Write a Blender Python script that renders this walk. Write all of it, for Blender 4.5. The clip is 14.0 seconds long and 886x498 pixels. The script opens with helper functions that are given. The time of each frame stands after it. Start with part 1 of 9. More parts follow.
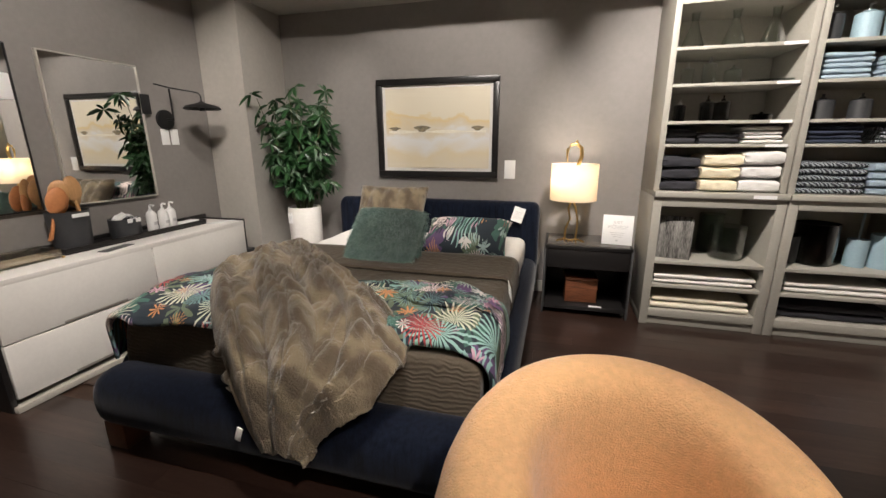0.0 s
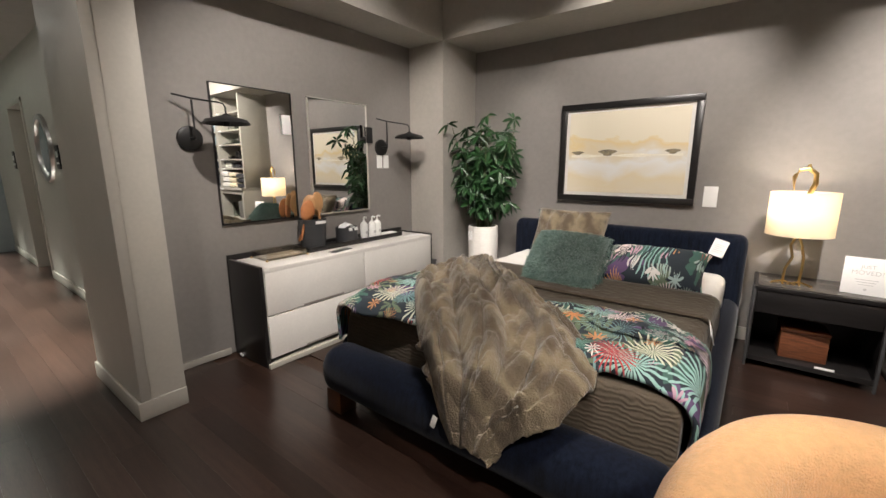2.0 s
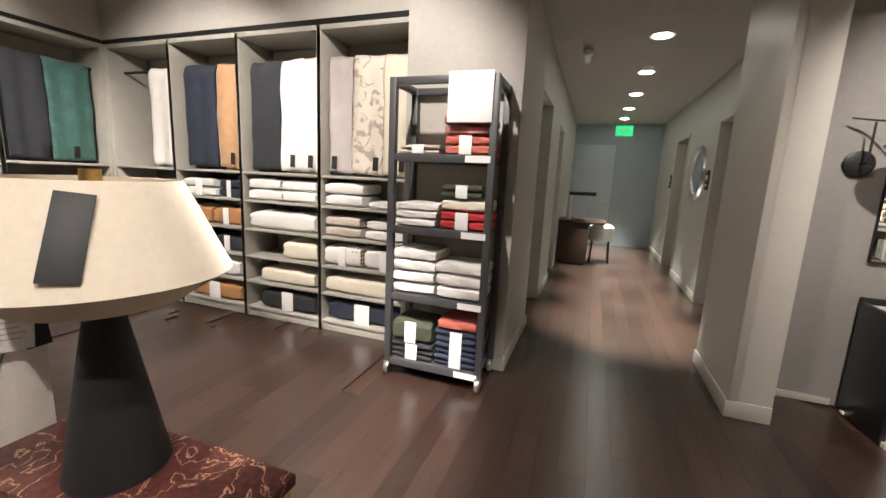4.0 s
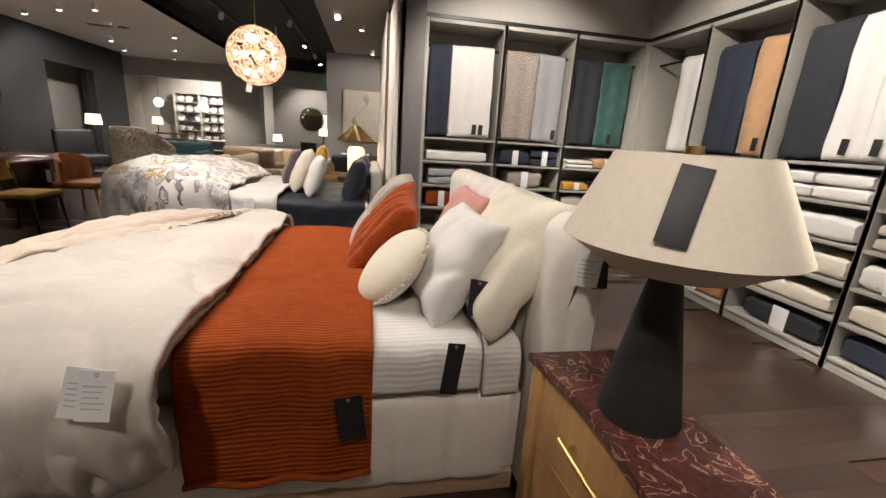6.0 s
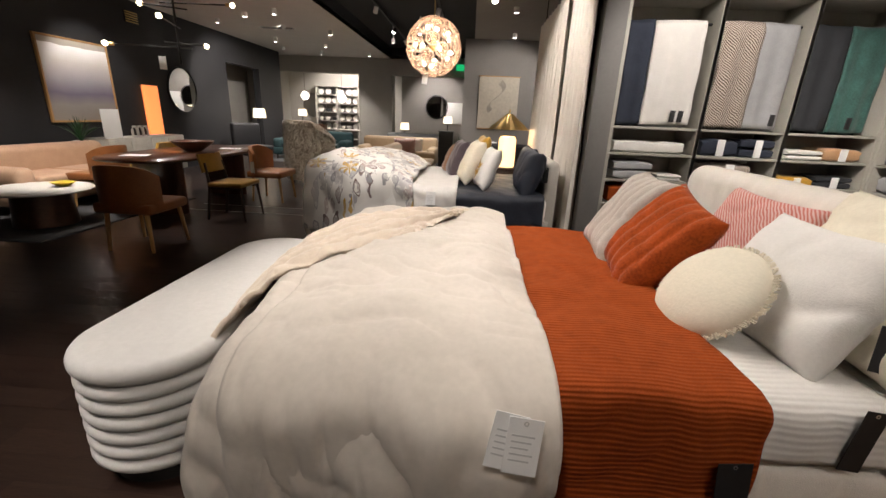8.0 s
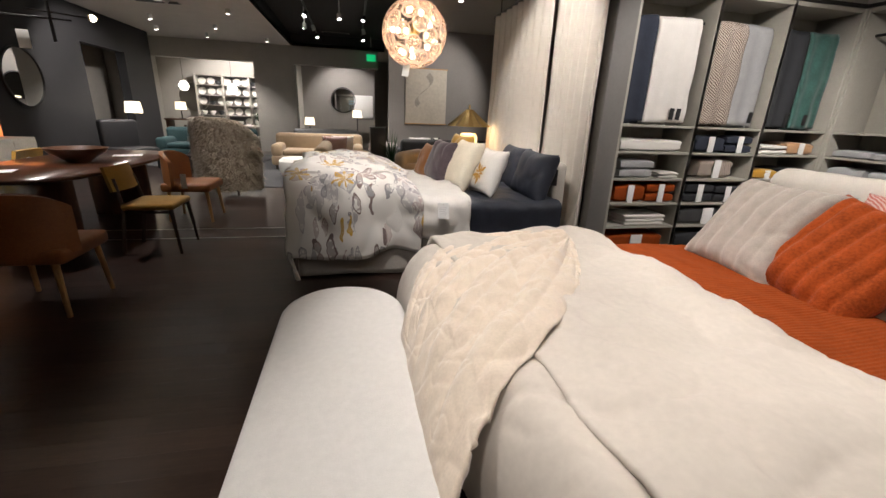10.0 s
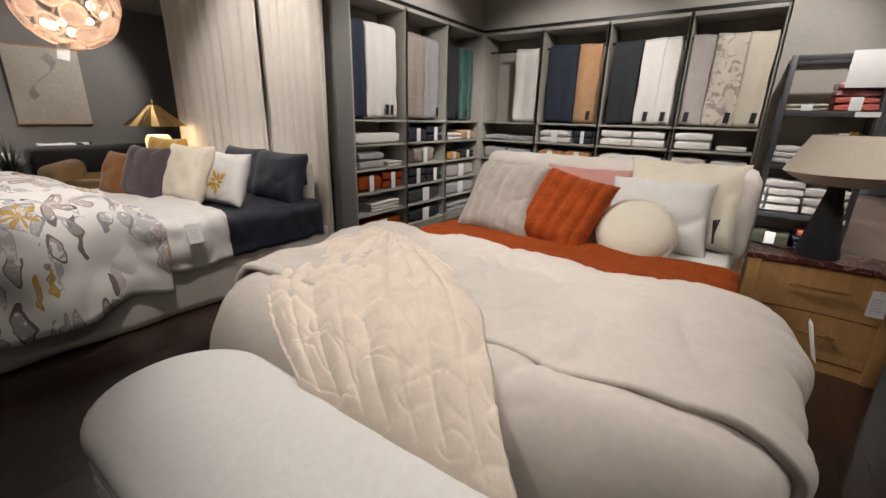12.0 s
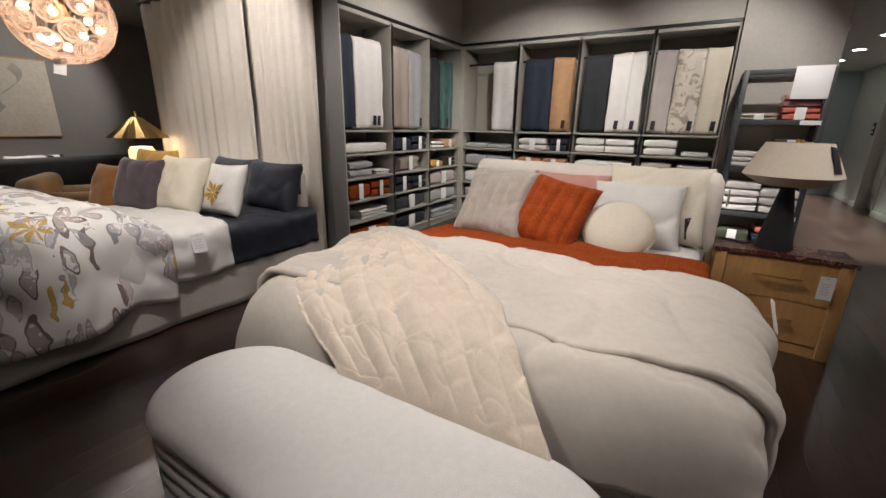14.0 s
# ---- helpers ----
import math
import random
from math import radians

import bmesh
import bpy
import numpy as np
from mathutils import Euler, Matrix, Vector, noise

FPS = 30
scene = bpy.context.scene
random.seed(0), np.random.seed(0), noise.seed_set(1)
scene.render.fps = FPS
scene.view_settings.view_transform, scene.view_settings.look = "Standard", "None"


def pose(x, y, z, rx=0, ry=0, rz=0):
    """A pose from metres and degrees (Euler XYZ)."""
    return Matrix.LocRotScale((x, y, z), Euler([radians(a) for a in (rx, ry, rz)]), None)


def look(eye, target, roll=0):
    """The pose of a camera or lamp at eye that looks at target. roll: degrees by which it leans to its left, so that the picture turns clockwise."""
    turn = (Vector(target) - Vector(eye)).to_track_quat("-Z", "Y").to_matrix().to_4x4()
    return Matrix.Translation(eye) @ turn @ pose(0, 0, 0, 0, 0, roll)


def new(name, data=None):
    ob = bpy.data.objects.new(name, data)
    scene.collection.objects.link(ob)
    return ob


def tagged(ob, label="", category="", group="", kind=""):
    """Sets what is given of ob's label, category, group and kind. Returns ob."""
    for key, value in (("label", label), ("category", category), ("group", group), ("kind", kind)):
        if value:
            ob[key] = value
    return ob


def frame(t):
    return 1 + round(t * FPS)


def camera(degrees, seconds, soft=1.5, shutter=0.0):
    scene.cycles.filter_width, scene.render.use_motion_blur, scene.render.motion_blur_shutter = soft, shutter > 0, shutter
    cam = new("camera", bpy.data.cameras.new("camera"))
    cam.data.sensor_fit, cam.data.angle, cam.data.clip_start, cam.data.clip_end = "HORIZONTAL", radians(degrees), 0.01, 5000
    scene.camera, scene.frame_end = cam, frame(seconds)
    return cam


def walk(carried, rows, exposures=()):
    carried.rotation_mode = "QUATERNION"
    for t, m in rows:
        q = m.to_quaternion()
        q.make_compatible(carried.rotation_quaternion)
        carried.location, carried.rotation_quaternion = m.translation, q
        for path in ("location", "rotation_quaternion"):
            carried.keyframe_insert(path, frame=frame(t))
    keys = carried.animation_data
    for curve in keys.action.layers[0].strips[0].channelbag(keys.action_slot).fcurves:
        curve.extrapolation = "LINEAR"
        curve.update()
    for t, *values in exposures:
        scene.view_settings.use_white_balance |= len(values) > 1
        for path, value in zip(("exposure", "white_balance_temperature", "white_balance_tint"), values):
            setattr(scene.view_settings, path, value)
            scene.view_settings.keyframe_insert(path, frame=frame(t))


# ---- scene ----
cam = camera(94.5, 14.0)
PATH = [
    (0, (-0.629, 0.099, 1.416), (-1.144, 1.965, 0.913), -0.2),
    (0.5, (-0.621, 0.094, 1.418), (-1.174, 1.951, 0.925), -0.2),
    (1, (-0.654, 0.064, 1.421), (-1.284, 1.901, 0.944), -0.1),
    (1.5, (-0.717, 0.022, 1.423), (-1.522, 1.797, 0.977), 0.1),
    (2, (-0.739, -0.049, 1.419), (-1.933, 1.506, 1.025), -0.1),
    (2.5, (-0.791, -0.189, 1.402), (-2.426, 0.909, 1.052), 0.3),
    (3, (-0.678, -0.224, 1.388), (-2.589, 0.261, 1.053), 1.5),
    (3.5, (-0.584, -0.267, 1.385), (-2.553, -0.373, 1.046), 2.4),
    (4, (-0.504, -0.357, 1.411), (-2.360, -1.016, 1.064), 2.7),
    (6.5, (-0.219, -0.556, 1.37), (-0.318, -2.476, 0.817), 3.6),
    (7, (-0.015, -0.605, 1.373), (0.005, -2.521, 0.802), 3.5),
    (7.5, (0.23, -0.644, 1.392), (0.316, -2.552, 0.8), 3.0),
    (8, (0.473, -0.794, 1.387), (0.573, -2.695, 0.774), 2.5),
    (10.5, (1.864, -1.586, 1.404), (1.197, -3.366, 0.781), 2.2),
    (11, (2.065, -1.695, 1.409), (1.116, -3.351, 0.81), 1.9),
    (11.5, (2.127, -1.859, 1.405), (0.862, -3.296, 0.825), 1.8),
    (12, (2.123, -1.875, 1.415), (0.559, -2.961, 0.805), 1.4),
    (12.5, (2.197, -1.817, 1.435), (0.487, -2.627, 0.787), 0.3),
    (13, (2.293, -1.813, 1.441), (0.553, -2.556, 0.793), -0.1),
    (13.5, (2.345, -1.854, 1.442), (0.632, -2.68, 0.822), 0.4),
    (14, (2.378, -1.922, 1.436), (0.734, -2.906, 0.861), 1.0),
]
walk(cam, [(t, look(eye, target, roll)) for t, eye, target, roll in PATH], [(0.0, -0.05, 6500, 10), (1.5, 0.0, 6500, 10), (2.5, 0.4, 6500, 10), (3.5, 0.65, 6500, 10), (4.2, 0.6, 6500, 10), (6.5, 0.03, 6500, 10), (8.0, -0.02, 6500, 10), (10.5, -0.15, 6300, 10), (12.5, -0.38, 6250, 10), (14.0, -0.38, 6250, 10)])

# ---- world and light ----
world = bpy.data.worlds.new("showroom_world")
scene.world = world
world.use_nodes = True
world.node_tree.nodes["Background"].inputs[0].default_value = (0.5, 0.48, 0.45, 1)
world.node_tree.nodes["Background"].inputs[1].default_value = 0.01

WARM = (1.0, 0.91, 0.84)


def spot(x, y, z, tx, ty, tz, watts, cone=60, colour=WARM, radius=0.04, blend=0.6):
    lamp = bpy.data.lights.new("spot_lamp", "SPOT")
    lamp.energy, lamp.color, lamp.spot_size, lamp.spot_blend, lamp.shadow_soft_size = watts, colour, radians(cone), blend, radius
    ob = new("spot_lamp", lamp)
    ob.matrix_world = look((x, y, z), (tx, ty, tz))
    return ob


def bulb(x, y, z, watts, colour=WARM, radius=0.05):
    lamp = bpy.data.lights.new("bulb_lamp", "POINT")
    lamp.energy, lamp.color, lamp.shadow_soft_size = watts, colour, radius
    ob = new("bulb_lamp", lamp)
    ob.location = (x, y, z)
    return ob


# added spot lamps, mostly with no seen source: x, y, z, target, watts, cone
SPOTS = [
    (-1.0, 2.0, 3.15, -1.75, 4.0, 1.45, 250, 64),
    (-0.2, 1.9, 3.15, 0.8, 3.5, 1.3, 520, 85),
    (-1.9, 1.0, 3.15, -3.7, 2.3, 0.9, 240, 80),
    (-2.2, 2.0, 3.15, -3.2, 3.6, 1.4, 110, 60),
    (-0.95, 0.85, 3.15, -1.7, 2.1, 0.5, 270, 70),
    (0.3, -0.4, 3.15, -0.3, 0.9, 0.6, 300, 52),
    (-1.6, -1.4, 3.15, -3.4, -2.2, 1.2, 205, 85),
    (-1.6, -3.2, 3.15, -3.4, -3.9, 1.2, 225, 85),
    (-1.5, -3.3, 3.15, -1.9, -5.2, 1.2, 260, 85),
    (0.8, -2.6, 3.15, 0.2, -2.7, 0.7, 135, 80),
    (2.0, -3.7, 3.15, 0.9, -3.0, 0.8, 200, 48),
    (0.2, -3.8, 3.15, -0.6, -2.7, 1.0, 170, 66),
    (1.2, -4.2, 3.15, 0.9, -5.9, 0.8, 330, 66),
    (0.2, -8.4, 3.2, 0.2, -6.4, 0.9, 90, 60),
    (-1.5, -9.6, 3.2, -0.2, -11.9, 1.7, 260, 66),
    (2.6, -7.6, 3.2, 3.5, -9.2, 0.8, 260, 56),
    (4.6, -6.4, 3.2, 4.4, -6.8, 0.7, 230, 90),
    (5.4, -7.8, 3.2, 7.0, -8.1, 1.7, 170, 55),
    (5.0, -11.2, 3.2, 7.0, -12.2, 1.5, 500, 80),
    (1.8, -11.5, 3.2, 1.6, -10.8, 0.5, 420, 100),
    (5.5, -17.2, 3.1, 5.6, -19.2, 1.3, 480, 115),
    (2.0, -17.0, 3.0, 1.8, -18.4, 1.5, 210, 100),
    # from here down: fills added to lift dim floor, walls, bedding and furniture
    (-1.3, -0.9, 3.15, -2.2, -1.9, 0.0, 950, 46),
    (-0.5, 0.0, 3.15, -0.9, -1.75, 0.7, 110, 38),
    (0.9, -0.2, 3.15, 0.8, -1.75, 0.35, 120, 36),
    (1.9, 1.4, 3.15, 3.0, 2.2, 1.4, 150, 90),
    (4.4, -9.5, 3.12, 4.4, -9.6, 0.0, 300, 110),
    (5.9, -12.8, 3.12, 5.8, -12.8, 0.0, 300, 110),
    (5.4, -15.0, 3.12, 5.4, -15.2, 0.0, 350, 115),
    (2.6, -12.4, 3.12, 2.5, -12.6, 0.0, 260, 110),
    (0.9, -5.2, 3.15, -0.7, -6.2, 1.6, 215, 66),
    (2.4, -1.4, 3.15, 1.35, -2.9, 0.5, 75, 56),
    (2.6, -1.0, 3.15, 2.35, -2.1, 0.0, 240, 40),
    (5.0, -5.0, 3.12, 6.0, -6.2, 0.4, 420, 66),
    (-1.4, 0.3, 3.15, -2.3, -0.3, 0.0, 260, 44),
    (-1.6, -0.6, 3.15, -3.38, 0.66, 1.3, 90, 42),
    (0.6, -0.3, 3.15, -1.08, -1.37, 1.25, 150, 24),
]
for sx, sy, sz, tx, ty, tz, watts, cone in SPOTS:
    spot(sx, sy, sz, tx, ty, tz, watts, cone)
HALL_LAMPS = [(-4.91, 0.09), (-6.22, 0.1), (-7.52, 0.1), (-8.8, 0.1), (-10.0, 0.1)]
for hx, hy in HALL_LAMPS:
    spot(hx, hy, 2.70, hx, hy, 0, 2100, 44, (0.95, 0.95, 0.86), 0.06, 1.0)

# ---- materials ----


def material(name, colour, rough=0.6, metal=0.0, vary=0.15, scale=8.0, bump=0.0, bump_scale=120.0, sheen=0.0, stretch=(1, 1, 1), second=None, coat=0.0):
    """A surface with two scales of variation and a fine relief."""
    m = bpy.data.materials.new(name)
    m.use_nodes = True
    t = m.node_tree
    b = t.nodes["Principled BSDF"]
    co = t.nodes.new("ShaderNodeTexCoord")
    mp = t.nodes.new("ShaderNodeMapping")
    mp.inputs["Scale"].default_value = stretch
    t.links.new(co.outputs["Object"], mp.inputs[0])
    n1 = t.nodes.new("ShaderNodeTexNoise")
    n1.inputs["Scale"].default_value, n1.inputs["Detail"].default_value = scale, 6
    n2 = t.nodes.new("ShaderNodeTexNoise")
    n2.inputs["Scale"].default_value, n2.inputs["Detail"].default_value = scale * 9, 3
    for n in (n1, n2):
        t.links.new(mp.outputs[0], n.inputs[0])
    add = t.nodes.new("ShaderNodeMath")
    add.operation = "ADD"
    t.links.new(n1.outputs[0], add.inputs[0])
    t.links.new(n2.outputs[0], add.inputs[1])
    half = t.nodes.new("ShaderNodeMath")
    half.operation = "MULTIPLY"
    half.inputs[1].default_value = 0.5
    t.links.new(add.outputs[0], half.inputs[0])
    ramp = t.nodes.new("ShaderNodeValToRGB")
    lo = second or tuple(c * (1 - vary) for c in colour)
    hi = colour if second else tuple(min(1, c * (1 + vary)) for c in colour)
    ramp.color_ramp.elements[0].position, ramp.color_ramp.elements[1].position = 0.36, 0.64
    ramp.color_ramp.elements[0].color, ramp.color_ramp.elements[1].color = (*lo, 1), (*hi, 1)
    t.links.new(half.outputs[0], ramp.inputs[0])
    t.links.new(ramp.outputs[0], b.inputs["Base Color"])
    b.inputs["Roughness"].default_value, b.inputs["Metallic"].default_value = rough, metal
    b.inputs["Coat Weight"].default_value, b.inputs["Coat Roughness"].default_value = coat, 0.3
    if sheen:
        b.inputs["Sheen Weight"].default_value, b.inputs["Sheen Roughness"].default_value = sheen, 0.4
    if bump:
        n3 = t.nodes.new("ShaderNodeTexNoise")
        n3.inputs["Scale"].default_value, n3.inputs["Detail"].default_value = bump_scale, 4
        t.links.new(mp.outputs[0], n3.inputs[0])
        bp = t.nodes.new("ShaderNodeBump")
        bp.inputs["Strength"].default_value, bp.inputs["Distance"].default_value = bump, 0.01
        t.links.new(n3.outputs[0], bp.inputs["Height"])
        t.links.new(bp.outputs[0], b.inputs["Normal"])
    return m


def glowing(name, colour, strength):
    m = bpy.data.materials.new(name)
    m.use_nodes = True
    b = m.node_tree.nodes["Principled BSDF"]
    b.inputs["Base Color"].default_value = (*colour, 1)
    b.inputs["Emission Color"].default_value, b.inputs["Emission Strength"].default_value = (*colour, 1), strength
    return m


def clear_glass(name, colour=(0.95, 0.97, 0.96), rough=0.02):
    m = bpy.data.materials.new(name)
    m.use_nodes = True
    t = m.node_tree
    t.nodes.remove(t.nodes["Principled BSDF"])
    tr, gl, mix, lw = (t.nodes.new("ShaderNode" + k) for k in ("BsdfTransparent", "BsdfGlossy", "MixShader", "LayerWeight"))
    lw.inputs["Blend"].default_value = 0.3
    tr.inputs[0].default_value, gl.inputs["Roughness"].default_value = (*colour, 1), rough
    t.links.new(lw.outputs["Facing"], mix.inputs[0])
    t.links.new(tr.outputs[0], mix.inputs[1])
    t.links.new(gl.outputs[0], mix.inputs[2])
    t.links.new(mix.outputs[0], t.nodes["Material Output"].inputs[0])
    return m


WALL = material("warm_grey_wall_paint", (0.235, 0.218, 0.205), 0.75, vary=0.05, scale=3, bump=0.05, bump_scale=300)
WALL_HALL = material("pale_hall_paint", (0.42, 0.42, 0.38), 0.55, vary=0.04, scale=3, bump=0.04, bump_scale=300)
WALL_LIGHT = material("light_grey_wall_paint", (0.42, 0.40, 0.36), 0.7, vary=0.05, scale=3, bump=0.04, bump_scale=300)
WALL_BLACK = material("black_wall_paint", (0.017, 0.017, 0.019), 0.6, vary=0.1, scale=3, bump=0.05, bump_scale=300)
CEILING = material("ceiling_paint", (0.38, 0.36, 0.33), 0.85, vary=0.04, scale=3)
# ceiling paint made paler: the showroom's bounced light is in the colour
CEILING_BOUNCE_LIT = material("bounce_lit_ceiling_paint", (0.72, 0.69, 0.65), 0.85, vary=0.04, scale=3)
CEILING_BLACK = material("black_ceiling_paint", (0.02, 0.02, 0.022), 0.8, vary=0.1, scale=3)
TRIM = material("satin_trim_paint", (0.42, 0.40, 0.355), 0.45, vary=0.04, scale=5)
CASE = material("greige_shelf_paint", (0.36, 0.345, 0.30), 0.5, vary=0.05, scale=6)
WHITE_LAMINATE = material("white_laminate", (0.72, 0.70, 0.66), 0.35, vary=0.03, scale=6)
BLACK_LAC = material("black_lacquered_wood", (0.012, 0.011, 0.011), 0.35, vary=0.3, scale=6, stretch=(1, 8, 8))
NAVY_VELVET = material("navy_velvet", (0.0045, 0.007, 0.015), 0.9, vary=0.6, scale=9, sheen=0.14, stretch=(6, 6, 0.6), bump=0.1)
TAUPE_QUILT = material("taupe_quilt", (0.085, 0.070, 0.052), 0.9, vary=0.12, scale=14, bump=0.25, bump_scale=60, sheen=0.15)
WHITE_COTTON = material("white_cotton", (0.69, 0.67, 0.635), 0.9, vary=0.04, scale=10, bump=0.12, bump_scale=160)
CREAM_COTTON = material("cream_cotton", (0.71, 0.655, 0.53), 0.9, vary=0.05, scale=8, bump=0.15, bump_scale=90)
LINEN = material("natural_linen", (0.57, 0.52, 0.46), 0.92, vary=0.05, scale=5, bump=0.10, bump_scale=520, sheen=0.1)
BLUSH_FUR = material("blush_faux_fur", (0.70, 0.60, 0.49), 0.95, vary=0.07, scale=14, bump=0.22, bump_scale=420, sheen=0.5)
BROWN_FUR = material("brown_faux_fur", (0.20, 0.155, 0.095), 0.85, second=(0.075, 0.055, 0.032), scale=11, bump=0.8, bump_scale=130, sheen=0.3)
TEAL_FUR = material("sage_teal_fur", (0.23, 0.34, 0.30), 0.95, second=(0.11, 0.19, 0.165), scale=16, bump=0.8, bump_scale=120, sheen=0.5)
RUST_VELVET = material("rust_velvet", (0.34, 0.062, 0.011), 0.85, vary=0.3, scale=10, sheen=0.15, bump=0.3, bump_scale=140)
RUST_KNIT = material("rust_ribbed_knit", (0.27, 0.052, 0.010), 0.95, vary=0.15, scale=20, sheen=0.0, bump=0.2, bump_scale=220)
IVORY_UPH = material("ivory_upholstery", (0.74, 0.69, 0.62), 0.9, vary=0.04, scale=10, bump=0.3, bump_scale=260, sheen=0.15)
BENCH_CLOTH = material("off_white_bench_cloth", (0.66, 0.645, 0.62), 0.92, vary=0.05, scale=40, bump=0.3, bump_scale=300)
PEACH = material("peach_boucle", (0.76, 0.45, 0.22), 0.95, vary=0.10, scale=6, bump=0.55, bump_scale=190, sheen=0.3)
OAK = material("honey_oak", (0.48, 0.27, 0.105), 0.45, vary=0.16, scale=5, stretch=(6, 6, 0.7))
PLINTH_OAK = material("pale_oak_plinth", (0.46, 0.31, 0.20), 0.5, vary=0.12, scale=5, stretch=(1, 6, 6))
WALNUT = material("walnut", (0.09, 0.038, 0.018), 0.35, vary=0.3, scale=5, stretch=(6, 1, 6))
DARK_WOOD = material("dark_stained_wood", (0.035, 0.018, 0.011), 0.4, vary=0.35, scale=6, stretch=(6, 6, 0.8))
BRASS = material("brushed_brass", (0.72, 0.50, 0.20), 0.28, 1.0, vary=0.08, scale=14)
STEEL = material("brushed_steel", (0.55, 0.55, 0.54), 0.3, 1.0, vary=0.06, scale=20)
BLACK_METAL = material("black_metal", (0.018, 0.018, 0.018), 0.42, 0.4, vary=0.2, scale=10)
CART_METAL = material("charcoal_painted_steel", (0.065, 0.067, 0.07), 0.45, 0.2, vary=0.12, scale=10)
MATTE_BLACK = material("matte_black_ceramic", (0.014, 0.014, 0.015), 0.8, vary=0.2, scale=60, bump=0.4, bump_scale=240)
SHADE = material("linen_lamp_shade", (0.60, 0.53, 0.43), 0.9, vary=0.05, scale=60, bump=0.25, bump_scale=400)
PAPER = material("white_card", (0.80, 0.80, 0.79), 0.6, vary=0.02, scale=6)
BLACK_CARD = material("black_card", (0.012, 0.012, 0.013), 0.6, vary=0.2, scale=6)
INK = material("grey_print", (0.52, 0.52, 0.52), 0.8, vary=0.05, scale=6)
LEAF = material("glossy_green_leaf", (0.018, 0.060, 0.018), 0.4, vary=0.45, scale=4)
STEM = material("green_brown_stem", (0.07, 0.075, 0.03), 0.7, vary=0.2, scale=10)
POT = material("white_ceramic_pot", (0.72, 0.70, 0.66), 0.4, vary=0.05, scale=6)
CURTAIN = material("oatmeal_linen_curtain", (0.66, 0.615, 0.55), 0.95, vary=0.03, scale=2, bump=0.08, bump_scale=420)
GLASS = clear_glass("clear_glass")
MIRROR = material("mirror_silver", (0.86, 0.87, 0.86), 0.015, 1.0, vary=0.0)
BULB = glowing("warm_bulb", (1.0, 0.82, 0.55), 12.0)
DOWNLIGHT = glowing("downlight_lens", (1.0, 0.97, 0.88), 40.0)
EXIT_GREEN = glowing("exit_sign_green", (0.01, 0.46, 0.15), 1.0)


def floor_material():
    m = material("dark_stained_plank", (0.030, 0.0165, 0.0122), 0.26, vary=0.3, scale=4, stretch=(0.5, 8, 8), bump=0.05, bump_scale=30, coat=0.5)
    t = m.node_tree
    b = t.nodes["Principled BSDF"]
    info = t.nodes.new("ShaderNodeObjectInfo")
    hsv = t.nodes.new("ShaderNodeHueSaturation")
    mul = t.nodes.new("ShaderNodeMath")
    mul.operation, mul.inputs[1].default_value = "MULTIPLY_ADD", 0.5
    mul.inputs[2].default_value = 0.75
    t.links.new(info.outputs["Random"], mul.inputs[0])
    t.links.new(mul.outputs[0], hsv.inputs["Value"])
    src = b.inputs["Base Color"].links[0].from_socket
    t.links.new(src, hsv.inputs["Color"])
    t.links.new(hsv.outputs[0], b.inputs["Base Color"])
    return m


PLANK = floor_material()


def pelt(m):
    """Streaky fur: sheen of ridges and dark troughs put into the colour as wandering bands."""
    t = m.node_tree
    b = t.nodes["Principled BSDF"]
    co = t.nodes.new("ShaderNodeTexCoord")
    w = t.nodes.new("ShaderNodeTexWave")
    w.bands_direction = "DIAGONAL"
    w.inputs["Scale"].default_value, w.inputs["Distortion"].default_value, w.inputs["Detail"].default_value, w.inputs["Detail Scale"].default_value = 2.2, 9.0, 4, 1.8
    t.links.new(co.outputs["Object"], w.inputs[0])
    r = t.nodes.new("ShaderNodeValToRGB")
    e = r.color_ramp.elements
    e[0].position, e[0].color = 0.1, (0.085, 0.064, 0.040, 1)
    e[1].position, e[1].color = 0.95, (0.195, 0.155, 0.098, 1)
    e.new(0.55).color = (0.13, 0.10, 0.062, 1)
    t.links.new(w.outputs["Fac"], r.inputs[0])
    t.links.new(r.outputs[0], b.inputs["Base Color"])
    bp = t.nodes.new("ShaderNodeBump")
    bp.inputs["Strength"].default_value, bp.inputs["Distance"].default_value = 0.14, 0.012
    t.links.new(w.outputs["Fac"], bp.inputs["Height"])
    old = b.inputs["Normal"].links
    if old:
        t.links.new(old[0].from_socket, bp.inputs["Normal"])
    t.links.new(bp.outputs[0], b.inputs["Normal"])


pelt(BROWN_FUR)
for _m in (NAVY_VELVET, TAUPE_QUILT, RUST_VELVET, RUST_KNIT):
    _m.node_tree.nodes["Principled BSDF"].inputs["Specular IOR Level"].default_value = 0.12

# ---- builders ----
SHIFT = (0.0, 0.0, 1.0)  # offset of a furniture group, and the factor of its heights


def mesh_of(bm, name, mat, smooth=None):
    me = bpy.data.meshes.new(name)
    if smooth is not None:
        for f in bm.faces:
            f.smooth = True
        if smooth < 180:
            for e in bm.edges:
                if len(e.link_faces) == 2 and e.calc_face_angle(0) > radians(smooth):
                    e.smooth = False
    bm.to_mesh(me)
    bm.free()
    if mat:
        me.materials.append(mat)
    return me


def part(name, bm, mat, parent=None, label="", smooth=40):
    ob = new(name, mesh_of(bm, name, mat, smooth))
    if parent:
        ob.parent = parent
    if label:
        tagged(ob, label)
    return ob


